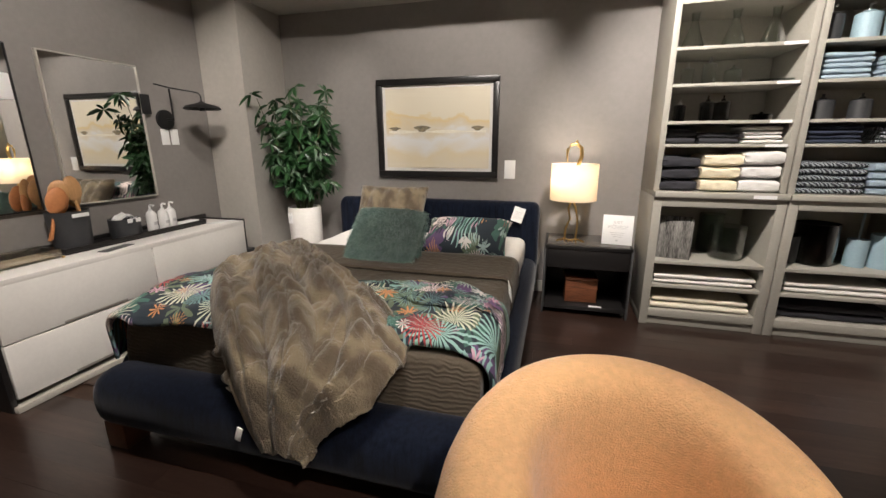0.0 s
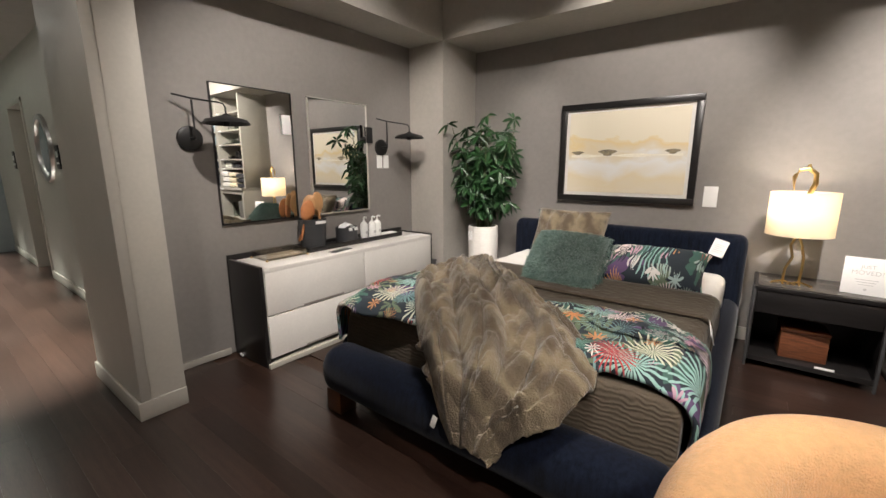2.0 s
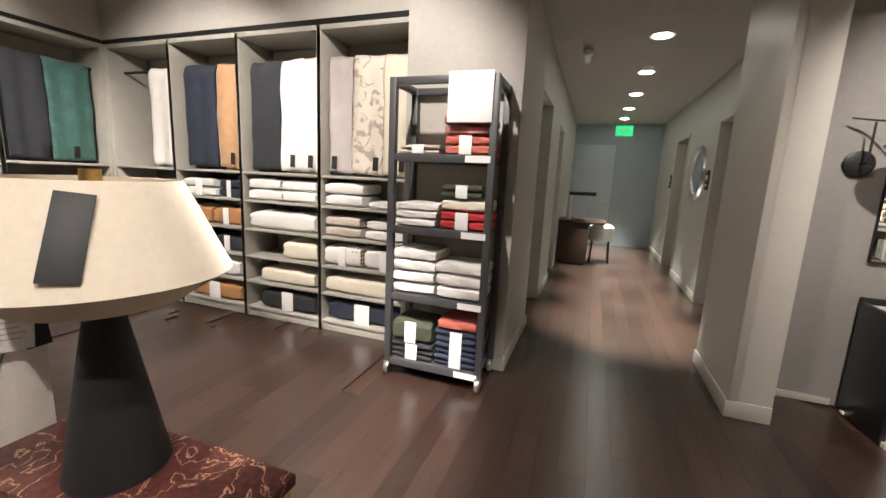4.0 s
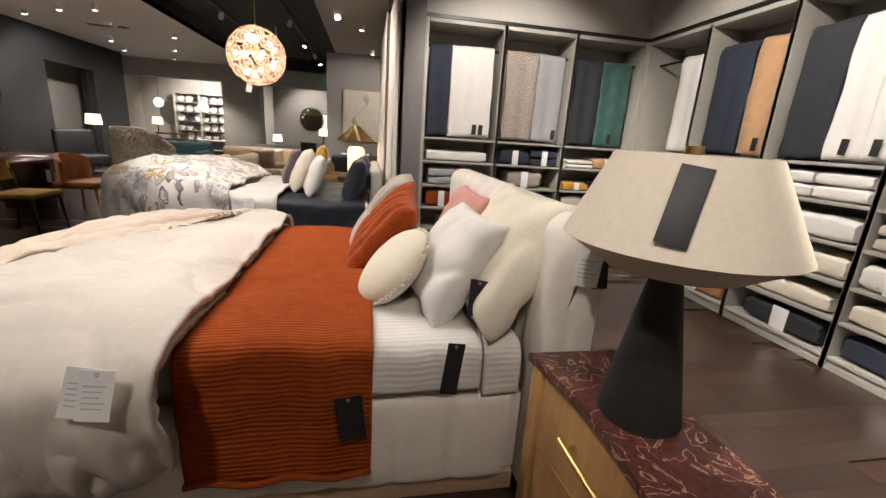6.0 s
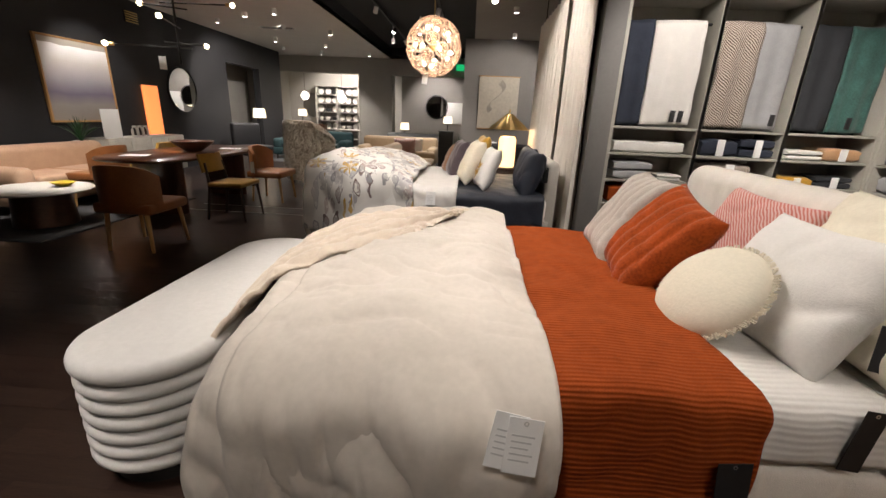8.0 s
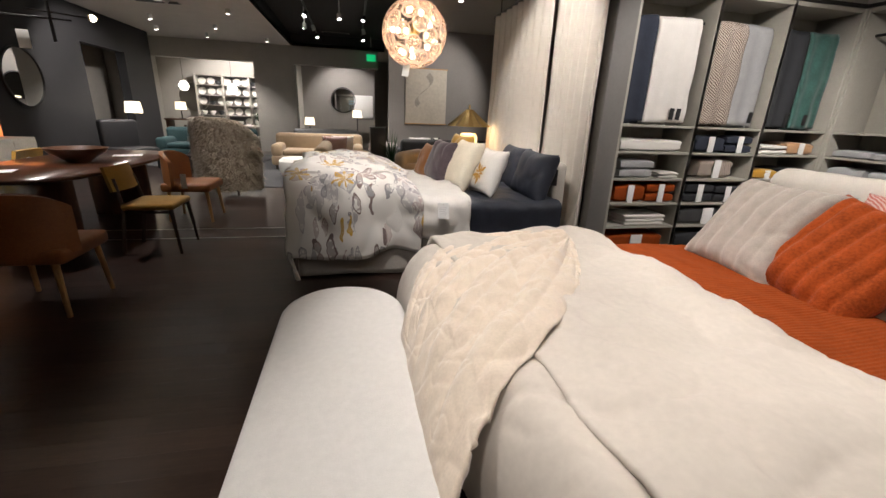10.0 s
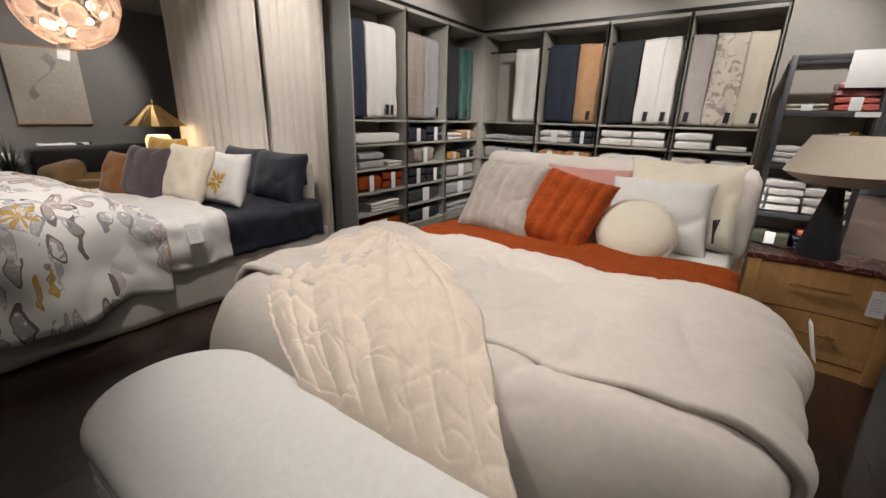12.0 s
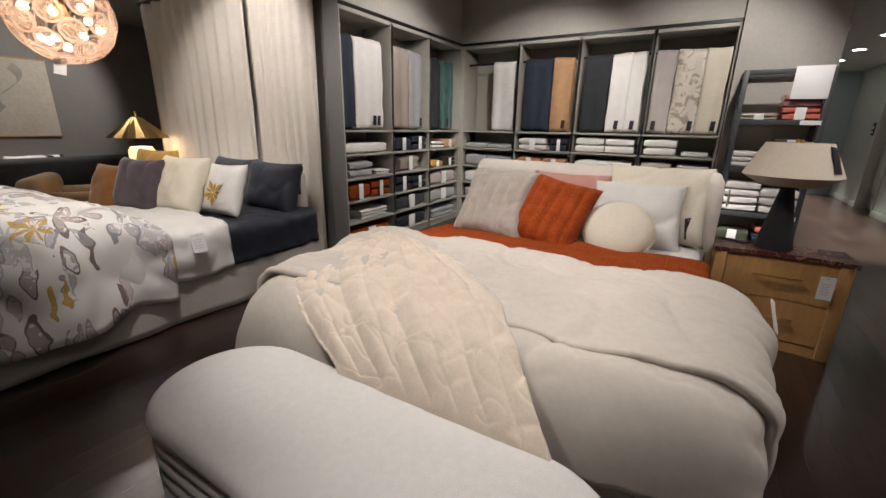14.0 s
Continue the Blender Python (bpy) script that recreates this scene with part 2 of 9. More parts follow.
def thing(name, at=(0, 0, 0), turn=0, label="", category="", group="", kind=""):
    ob = new(name)
    ob.matrix_world = pose(at[0] + SHIFT[0], at[1] + SHIFT[1], at[2] * SHIFT[2], 0, 0, turn) @ Matrix.Diagonal((1, 1, SHIFT[2], 1))
    ob.empty_display_size = 0.1
    return tagged(ob, label, category, group, kind)


def box(x0, x1, y0, y1, z0, z1, bevel=0.004, seg=2, bm=None):
    own = bm is None
    b = bmesh.new()
    bmesh.ops.create_cube(b, size=1)
    for v in b.verts:
        v.co = ((x0 + x1) / 2 + v.co.x * (x1 - x0), (y0 + y1) / 2 + v.co.y * (y1 - y0), (z0 + z1) / 2 + v.co.z * (z1 - z0))
    if bevel:
        bmesh.ops.bevel(b, geom=b.edges[:], offset=min(bevel, 0.45 * min(abs(x1 - x0), abs(y1 - y0), abs(z1 - z0))), segments=seg, profile=0.5, affect="EDGES")
    if own:
        return b
    me = bpy.data.meshes.new("tmp")
    b.to_mesh(me)
    b.free()
    bm.from_mesh(me)
    bpy.data.meshes.remove(me)
    return bm


def lathe(profile, n=32, closed=False):
    """A turned body from (radius, height) pairs."""
    bm = bmesh.new()
    rings = []
    for r, z in profile:
        if r < 1e-5:
            rings.append([bm.verts.new((0, 0, z))])
        else:
            rings.append([bm.verts.new((r * math.cos(2 * math.pi * i / n), r * math.sin(2 * math.pi * i / n), z)) for i in range(n)])
    for a, b in zip(rings, rings[1:]):
        for i in range(n):
            j = (i + 1) % n
            if len(a) == 1 and len(b) == 1:
                continue
            if len(a) == 1:
                bm.faces.new((a[0], b[j], b[i]))
            elif len(b) == 1:
                bm.faces.new((a[i], a[j], b[0]))
            else:
                bm.faces.new((a[i], a[j], b[j], b[i]))
    bmesh.ops.recalc_face_normals(bm, faces=bm.faces)
    return bm


def tube(points, radius, n=8, bm=None, taper=1.0):
    """A round bar along points."""
    bm = bm or bmesh.new()
    pts = [Vector(p) for p in points]
    rings = []
    for i, p in enumerate(pts):
        d = (pts[min(i + 1, len(pts) - 1)] - pts[max(i - 1, 0)]).normalized()
        side = d.cross(Vector((0, 0, 1)) if abs(d.z) < 0.9 else Vector((1, 0, 0))).normalized()
        up = side.cross(d)
        r = radius * (1 + (taper - 1) * i / max(1, len(pts) - 1))
        rings.append([bm.verts.new(p + r * (math.cos(2 * math.pi * k / n) * side + math.sin(2 * math.pi * k / n) * up)) for k in range(n)])
    for a, b in zip(rings, rings[1:]):
        for k in range(n):
            bm.faces.new((a[k], a[(k + 1) % n], b[(k + 1) % n], b[k]))
    bm.faces.new(rings[0][::-1])
    bm.faces.new(rings[-1])
    bmesh.ops.recalc_face_normals(bm, faces=bm.faces)
    return bm


def moved(bm, m):
    bmesh.ops.transform(bm, matrix=m, verts=bm.verts[:])
    return bm


def wobble(p, scale, amount, seed=0.0):
    return amount * noise.noise(Vector((p[0] * scale + seed, p[1] * scale + seed * 1.7, p[2] * scale - seed)))


def surface(nu, nv, f, closed_u=False):
    """A quad sheet from f(u, v) over the unit square."""
    bm = bmesh.new()
    g = [[bm.verts.new(f(i / nu, j / nv)) for j in range(nv + 1)] for i in range(nu if closed_u else nu + 1)]
    n = len(g)
    uv = bm.loops.layers.uv.new("UVMap")
    for i in range(nu):
        for j in range(nv):
            q = bm.faces.new((g[i][j], g[(i + 1) % n][j], g[(i + 1) % n][j + 1], g[i][j + 1]))
            for loop, (a, b) in zip(q.loops, ((i, j), (i + 1, j), (i + 1, j + 1), (i, j + 1))):
                loop[uv].uv = (a / nu, b / nv)
    return bm


def thicken(bm, t):
    """Gives an open sheet a thickness along its normals, closed round the rim."""
    bmesh.ops.recalc_face_normals(bm, faces=bm.faces)
    bm.normal_update()
    old = bm.verts[:]
    rim = [(e.verts[0], e.verts[1]) for e in bm.edges if len(e.link_faces) == 1]
    faces = [list(f.verts) for f in bm.faces]
    twin = {v: bm.verts.new(v.co - v.normal * t) for v in old}
    for f in faces:
        bm.faces.new([twin[v] for v in reversed(f)])
    for a, b in rim:
        bm.faces.new((a, b, twin[b], twin[a]))
    bmesh.ops.recalc_face_normals(bm, faces=bm.faces)
    return bm


def pillow(w, h, t, seed=0.0, n=22, pinch=0.16, wrinkle=0.016, channels=0):
    """A stuffed cushion in the xz plane, its face towards -y."""
    bm = bmesh.new()
    for sgn in (-1, 1):
        g = []
        for i in range(n + 1):
            row = []
            for j in range(n + 1):
                u, v = 2 * i / n - 1, 2 * j / n - 1
                k = max(0.0, (1 - u ** 4) * (1 - v ** 4))
                d = t / 2 * k ** 0.45
                x = w / 2 * u * (1 - pinch * (1 - abs(v) ** 2) * 0.5 * abs(u))
                z = h / 2 * v * (1 - pinch * (1 - abs(u) ** 2) * 0.5 * abs(v))
                p = Vector((x, sgn * d, z))
                cr = 1 - min(1.0, abs(noise.noise(Vector((x * 4 + seed * 3, z * 4 - seed, seed + sgn)))) * 4)
                p.y -= sgn * 0.9 * wrinkle * cr * cr * min(1, 4 * k) * (0.4 + 0.6 * max(abs(u), abs(v)))
                p.y += sgn * (k > 0) * wobble((x, sgn * 3, z), 7, wrinkle, seed) * min(1, 4 * k)
                if channels:
                    p.y += sgn * 0.015 * (abs(math.sin(math.pi * channels * (u + 1) / 2 + 0.25 * math.sin(3 * v + seed))) ** 0.75 - 0.65) * min(1, 4 * k)
                row.append(bm.verts.new(p))
            g.append(row)
        for i in range(n):
            for j in range(n):
                q = (g[i][j], g[i + 1][j], g[i + 1][j + 1], g[i][j + 1])
                bm.faces.new(q if sgn < 0 else q[::-1])
    bmesh.ops.remove_doubles(bm, verts=bm.verts[:], dist=0.0008)
    bmesh.ops.recalc_face_normals(bm, faces=bm.faces)
    return bm


def folded(w, d, h, layers, seed=0):
    """A folded cloth: soft slabs with a crease along their front fold, towards -y. Origin at the base."""
    rng = random.Random(seed)
    bm = bmesh.new()
    lh = h / layers
    n, m = 14, 22
    for k in range(layers):
        dx, dy, dw = rng.uniform(-0.006, 0.006), rng.uniform(-0.008, 0.008), rng.uniform(-0.012, 0.004)
        rings = []
        for i in range(n + 1):
            u = i / n
            e = 0.80 + 0.20 * (1 - abs(2 * u - 1) ** 8)
            ring = []
            for q in range(m):
                a = 2 * math.pi * q / m
                c, sn = math.cos(a), math.sin(a)
                y = d / 2 * math.copysign(abs(c) ** 0.4, c) * (0.97 + 0.03 * e)
                z = lh / 2 * (1 + e * math.copysign(abs(sn) ** 0.5, sn))
                p = Vector(((u - 0.5) * (w + dw) + dx, y + dy, z))
                if c < 0 and lh > 0.05:
                    p.y += min(0.022, 0.14 * lh) * math.exp(-((z / lh - 0.5 - 0.1 * math.sin(5 * u + seed)) / 0.09) ** 2)
                p.z += (wobble((p.x, p.y, seed), 7, 0.10 * lh + 0.004, seed) + wobble((p.x, p.y, seed), 19, 0.004, seed)) * z / lh
                p.y += wobble((p.x, z, seed), 11, 0.010, seed + 3)
                p.z = k * lh + max(0.0005, p.z * 0.985)
                ring.append(bm.verts.new(p))
            rings.append(ring)
        for a, b in zip(rings, rings[1:]):
            for q in range(m):
                bm.faces.new((a[q], b[q], b[(q + 1) % m], a[(q + 1) % m]))
        bm.faces.new(rings[0])
        bm.faces.new(rings[-1][::-1])
    bmesh.ops.recalc_face_normals(bm, faces=bm.faces)
    return bm


def wall_box(name, x0, x1, y0, y1, z0, z1, mat=None):
    return tagged(part(name, box(x0, x1, y0, y1, z0, z1, 0), mat or WALL, smooth=None), kind="structure")

# ---- structure ----
CZ = 3.25
tagged(part("floor", box(-12.0, 8.6, -19.5, 4.3, -0.2, -0.012, 0), DARK_WOOD, smooth=None), "dark wooden floor", kind="structure")
wall_box("wall_north", -4.1, 7.4, 4.02, 4.2, 0, CZ)
wall_box("wall_dresser", -4.05, -3.85, 0.81, 4.02, 0, CZ)
wall_box("pillar_corner", -3.85, -3.40, 3.42, 4.02, 0, 2.64, WALL_LIGHT)
wall_box("soffit_west", -3.848, -3.40, 0.812, 4.018, 2.64, CZ, WALL_LIGHT)
wall_box("soffit_north", -3.40, 7.2, 3.42, 4.018, 2.642, CZ, WALL_LIGHT)
wall_box("wall_stub", -4.23, -3.38, 0.575, 0.81, 0, CZ, TRIM)
# west side, with the niche of the linen shelves
wall_box("wall_cart", -4.45, -3.375, -1.715, -0.865, 0, CZ, WALL_LIGHT)
wall_box("wall_shelf_back", -4.1, -3.935, -5.75, -1.715, 0, CZ, CASE)
wall_box("wall_over_shelf_west", -3.935, -3.455, -5.15, -1.715, 2.60, CZ, WALL_LIGHT)
wall_box("wall_over_shelf_south", -3.935, -0.70, -5.60, -5.15, 2.60, CZ, WALL_LIGHT)
wall_box("wall_south_back", -3.935, -0.70, -5.74, -5.60, 0, CZ, CASE)
wall_box("wall_header_hall", -3.56, -3.38, -0.865, 0.575, 2.76, CZ, WALL_LIGHT)
# hall
wall_box("wall_hall_north_a", -5.15, -4.23, 0.97, 1.15, 0, 2.76, WALL_HALL)
wall_box("wall_hall_return", -4.35, -4.23, 0.81, 0.97, 0, 2.76, WALL_HALL)
wall_box("wall_hall_north_b", -7.90, -6.30, 0.97, 1.15, 0, 2.76, WALL_HALL)
wall_box("wall_hall_north_c", -10.9, -8.95, 0.97, 1.15, 0, 2.76, WALL_HALL)
for k, (a, b) in enumerate(((-6.30, -5.15), (-8.95, -7.90))):
    wall_box("wall_over_door_%d" % (k + 1), a, b, 0.97, 1.15, 2.25, 2.76, WALL_HALL)
    d = thing("restroom_door", ((a + b) / 2, 1.12, 0), 0, "pale grey flush restroom door with a steel kick plate", "door", "restroom doors")
    w = (b - a) / 2 - 0.06
    part("leaf", box(-w, w, 0, 0.045, 0.008, 2.19), WALL_HALL, d)
    part("kick_plate", box(-w + 0.03, w - 0.03, -0.006, 0.0, 0.03, 0.32, 0.001), STEEL, d, "brushed steel kick plate")
    part("closer_plate", box(-w + 0.04, -w + 0.07, -0.012, 0, 1.0, 1.14, 0.003), STEEL, d)
    part("sign_disc", moved(lathe([(0, 0), (0.15, 0), (0.15, 0.008), (0, 0.008)], 28), pose(0, -0.001, 1.55, 90)), BLACK_METAL, d, "round black sign with a white triangle")
    tri = bmesh.new()
    tv = [tri.verts.new(p) for p in ((-0.11, -0.011, 1.47), (0.11, -0.011, 1.47), (0, -0.011, 1.67))]
    tri.faces.new(tv)
    thicken(tri, 0.003)
    part("triangle", tri, PAPER, d)
    for s in (-1, 1):
        tagged(part("trim", box((a + b) / 2 + s * (w + 0.03) - 0.03, (a + b) / 2 + s * (w + 0.03) + 0.03, 0.955, 1.13, 0, 2.25), TRIM), kind="structure")
    tagged(part("trim", box(a, b, 0.955, 1.13, 2.19, 2.25), TRIM), kind="structure")
    sg = thing("wall_sign", (a - 0.20, 0.965, 1.52), 0, "small dark rectangular restroom sign on a hall wall", "sign", "restroom signs")
    part("plate", box(-0.075, 0.075, -0.008, 0.003, -0.12, 0.12, 0.002), BLACK_METAL, sg)
    part("bar", box(-0.04, 0.04, -0.011, -0.008, 0.0, 0.06, 0.001), PAPER, sg)
    part("bar", box(-0.05, 0.05, -0.011, -0.008, -0.07, -0.05, 0.001), PAPER, sg)
wall_box("wall_hall_south_b", -6.55, -5.45, -1.2, -0.87, 0, 2.76, WALL_HALL)
wall_box("wall_hall_south_c", -10.9, -7.35, -1.2, -0.87, 0, 2.76, WALL_HALL)
wall_box("wall_hall_recess", -5.45, -4.45, -1.35, -1.15, 0, 2.76, WALL_HALL)
wall_box("wall_over_recess", -5.45, -4.45, -1.15, -0.87, 2.25, 2.76, WALL_HALL)
wall_box("wall_over_door_3", -7.35, -6.55, -1.2, -0.87, 2.2, 2.76, WALL_HALL)
for nm, (x, y) in (("hall_door", (-5.035, -1.145)), ("hall_door", (-6.95, -1.05))):
    d = thing(nm, (x, y, 0), 180, "grey painted flush hall door with a steel lever", "door", "hall doors")
    part("leaf", box(-0.4, 0.4, -0.045, 0, 0.008, 2.18), WALL_HALL, d)
    part("lever_plate", box(0.30, 0.35, -0.058, -0.045, 0.92, 1.1, 0.004), STEEL, d)
    part("lever", tube([(0.325, -0.05, 1.03), (0.325, -0.10, 1.03), (0.21, -0.105, 1.03)], 0.011), STEEL, d, "steel lever handle")
    part("deadbolt", moved(lathe([(0, 0), (0.028, 0), (0.028, 0.018), (0, 0.02)], 16), pose(0.325, -0.045, 1.2, 90)), STEEL, d)
wall_box("wall_hall_end", -11.0, -10.85, -1.2, 1.15, 0, 2.76, material("blue_grey_hall_paint", (0.30, 0.34, 0.36), 0.6, vary=0.05, scale=3))
d = thing("end_door", (-10.845, -0.42, 0), 90, "pale blue-grey door at the end of the hall", "door")
part("leaf", box(-0.45, 0.45, -0.03, 0, 0.008, 2.3), material("pale_blue_door_paint", (0.42, 0.46, 0.50), 0.5, vary=0.04, scale=4), d)
part("lever", tube([(0.36, -0.03, 1.03), (0.36, -0.07, 1.03), (0.26, -0.075, 1.03)], 0.011), STEEL, d)
tagged(part("ceiling_hall", box(-11.0, -3.56, -1.35, 1.15, 2.76, 2.9, 0), CEILING, smooth=None), kind="structure")
# showroom shell
wall_box("wall_bedroom_east", 3.0, 3.15, 0.3, 4.02, 0, CZ)
wall_box("wall_east", 7.1, 7.3, -12.3, 4.02, 0, CZ, WALL_BLACK)
wall_box("wall_east_b", 7.1, 7.3, -15.6, -14.1, 0, CZ, WALL_BLACK)
wall_box("wall_east_over", 7.1, 7.3, -14.1, -12.3, 2.55, CZ, WALL_BLACK)
wall_box("wall_east_alcove", 8.2, 8.4, -15.6, -11.0, 0, CZ, WALL_LIGHT)
wall_box("wall_alcove_end", 7.4, 8.2, -11.2, -11.0, 0, CZ, WALL_LIGHT)
wall_box("wall_alcove_end_b", 7.4, 8.6, -15.6, -15.45, 0, CZ, WALL_LIGHT)
wall_box("wall_far", -4.2, 8.6, -19.5, -19.3, 0, CZ, WALL_LIGHT)
wall_box("wall_far_east", 8.4, 8.6, -19.3, -15.6, 0, CZ, WALL_LIGHT)
wall_box("wall_far_west", -4.2, -4.0, -19.3, -5.74, 0, CZ, WALL_LIGHT)
wall_box("wall_picture", -4.0, 0.72, -12.2, -12.0, 0, CZ, WALL)
wall_box("beam_far", 0.72, 8.4, -16.6, -16.3, 2.72, CZ, WALL_LIGHT)
wall_box("column_far", 3.35, 4.55, -16.9, -16.3, 0, 2.72, WALL_LIGHT)
wall_box("wall_far_inner", 0.72, 3.35, -18.6, -18.4, 0, CZ, WALL)
tagged(part("ceiling", box(-4.1, 0.5, -19.5, 4.2, CZ, CZ + 0.1, 0), CEILING, smooth=None), kind="structure")
tagged(part("ceiling_east", box(3.4, 8.6, -19.5, 4.2, CZ, CZ + 0.1, 0), CEILING_BOUNCE_LIT, smooth=None), kind="structure")
tagged(part("ceiling_north", box(0.5, 3.4, -4.4, 4.2, CZ, CZ + 0.1, 0), CEILING, smooth=None), kind="structure")
tagged(part("ceiling_south", box(0.5, 3.4, -19.5, -16.3, CZ, CZ + 0.1, 0), CEILING, smooth=None), kind="structure")
tagged(part("ceiling_black", box(0.5, 3.4, -16.3, -4.4, CZ + 0.35, CZ + 0.45, 0), CEILING_BLACK, smooth=None), kind="structure")
for nm, q in (("recess_side_west", (0.4, 0.5, -16.3, -4.4)), ("recess_side_east", (3.4, 3.5, -16.3, -4.4)), ("recess_side_north", (0.5, 3.4, -4.4, -4.3)), ("recess_side_south", (0.5, 3.4, -16.4, -16.3))):
    tagged(part(nm, box(*q, CZ + 0.002, CZ + 0.45, 0), CEILING_BLACK, smooth=None), kind="structure")


def baseboard(x0, y0, x1, y1, side, h=0.11):
    """A skirting board along a wall line; side: the outward normal."""
    t = 0.016
    nx, ny = side
    tagged(part("baseboard", box(min(x0, x1, x0 + nx * t, x1 + nx * t), max(x0, x1, x0 + nx * t, x1 + nx * t), min(y0, y1, y0 + ny * t, y1 + ny * t), max(y0, y1, y0 + ny * t, y1 + ny * t), 0, h, 0.004), TRIM), kind="structure")


baseboard(-4.23, 0.575, -3.38, 0.575, (0, -1))
baseboard(-3.38, 0.559, -3.38, 0.81, (1, 0))
baseboard(-4.45, -0.865, -3.375, -0.865, (0, 1))
baseboard(-3.375, -1.715, -3.375, -0.849, (1, 0))
baseboard(-7.9, 0.97, -6.3, 0.97, (0, -1))
baseboard(-5.15, 0.97, -4.23, 0.97, (0, -1))
baseboard(-10.85, 0.97, -8.95, 0.97, (0, -1))
baseboard(-6.55, -0.87, -5.45, -0.87, (0, 1))
baseboard(-5.45, -1.2, -5.45, -0.854, (1, 0))
baseboard(-3.85, 0.81, -3.85, 1.3, (1, 0), 0.05)
baseboard(-3.40, 3.42, -3.40, 4.02, (1, 0))
baseboard(-3.40, 4.02, 0.05, 4.02, (0, -1))
baseboard(-4.0, -12.0, 0.72, -12.0, (0, 1))
# white edge strips of the hall opening
tagged(part("trim", box(-3.382, -3.366, 0.575, 0.625, 0.11, 3.2, 0.003), TRIM), kind="structure")

for y in (-6.62, -6.24):
    tagged(part("trim", box(2.16, 4.4, y - 0.008, y + 0.008, -0.005, 0.003, 0.001), STEEL), kind="structure")

for k, (hx, hy) in enumerate(HALL_LAMPS):
    dl = thing("recessed_downlight", (hx, hy, 2.76), 0, "lit round recessed downlight in the hall ceiling", "downlight", "hall downlights")
    part("trim_ring", lathe([(0.075, 0.0), (0.105, -0.006), (0.108, 0.0)], 28), WHITE_LAMINATE, dl)
    part("lens", lathe([(0.0, -0.003), (0.077, -0.003), (0.077, 0.0), (0, 0.0)], 28), DOWNLIGHT, dl, "glowing lens")

# ---- first bedroom: bed ----
BX0, BX1, BY0, BY1 = -2.72, -0.76, 1.24, 3.92


def channel_panel(w, d, z0, z1, count, r=0.06, depth=0.012):
    """An upholstered slab with vertical channels on its -y face, rounded at the rim. Centred in x, back at y = 0."""
    nx, nz = count * 6, 14
    bm = bmesh.new()
    # outline in y, z: from the bottom front, up the front, over the top, down the back
    outline = [(-d, z0 + (z1 - r - z0) * i / nz) for i in range(nz)]
    outline += [(-d + r * (1 - math.cos(a)), z1 - r + r * math.sin(a)) for a in [math.pi / 2 * k / 8 for k in range(9)]]
    outline += [(-r * (1 - math.sin(a)), z1 - r + r * math.cos(a)) for a in [math.pi / 2 * k / 8 for k in range(1, 9)]]
    outline += [(0, z0)]
    rows = []
    for i in range(nx + 1):
        u = i / nx
        x = -w / 2 + w * u
        edge = min(x + w / 2, w / 2 - x)
        shrink = 0.0 if edge > r else r - math.sqrt(max(0, r * r - (r - edge) ** 2))
        g = depth * (abs(math.sin(math.pi * u * count)) ** 0.5 - 1)
        row = []
        for y, z in outline:
            front = max(0.0, min(1.0, -y / d))
            row.append(bm.verts.new((x, y + shrink * (1 if y < -d / 2 else -0.3) * 0.6 - g * front, z - shrink * 0.9 * max(0, (z - z0) / (z1 - z0)) ** 3 - (-g) * 0.3 * (z > z1 - r))))
        rows.append(row)
    for a, b in zip(rows, rows[1:]):
        for j in range(len(outline) - 1):
            bm.faces.new((a[j], b[j], b[j + 1], a[j + 1]))
    bm.faces.new(rows[0])
    bm.faces.new(rows[-1][::-1])
    bmesh.ops.recalc_face_normals(bm, faces=bm.faces)
    return bm


def rolled_rail(length, d, z0, z1, r=0.07, sag=0.0):
    """A padded rail along x, centred, in y from -d to 0, with soft edges."""
    bm = box(-length / 2, length / 2, -d, 0, z0, z1, r, 5)
    return bm


bed = thing("navy_bed", ((BX0 + BX1) / 2, (BY0 + BY1) / 2, 0), 0, "king bed upholstered in navy velvet with a channelled headboard", "bed")
hw, hl = (BX1 - BX0) / 2, (BY1 - BY0) / 2
part("headboard", moved(channel_panel(2 * hw, 0.17, 0.12, 0.90, 26, 0.07, 0.007), pose(0, hl, 0)), NAVY_VELVET, bed, "rounded navy velvet headboard with vertical channels")
part("foot_rail", moved(rolled_rail(2 * hw - 0.10, 0.26, 0.12, 0.405, 0.12), pose(0, -hl + 0.26, 0)), NAVY_VELVET, bed)
for s in (-1, 1):
    part("side_rail", box(s * hw - 0.09 - 0.09 * s, s * hw + 0.09 - 0.09 * s, -hl + 0.2, hl - 0.12, 0.13, 0.40, 0.08, 4), NAVY_VELVET, bed)
    part("leg", box(s * (hw - 0.14) - 0.06, s * (hw - 0.14) + 0.06, -hl + 0.05, -hl + 0.17, 0, 0.14, 0.006), WALNUT, bed)
    part("leg", box(s * (hw - 0.14) - 0.05, s * (hw - 0.14) + 0.05, hl - 0.17, hl - 0.05, 0, 0.14, 0.006), WALNUT, bed)
part("slat_base", box(-hw + 0.1, hw - 0.1, -hl + 0.15, hl - 0.1, 0.2, 0.27, 0.01), BLACK_LAC, bed)


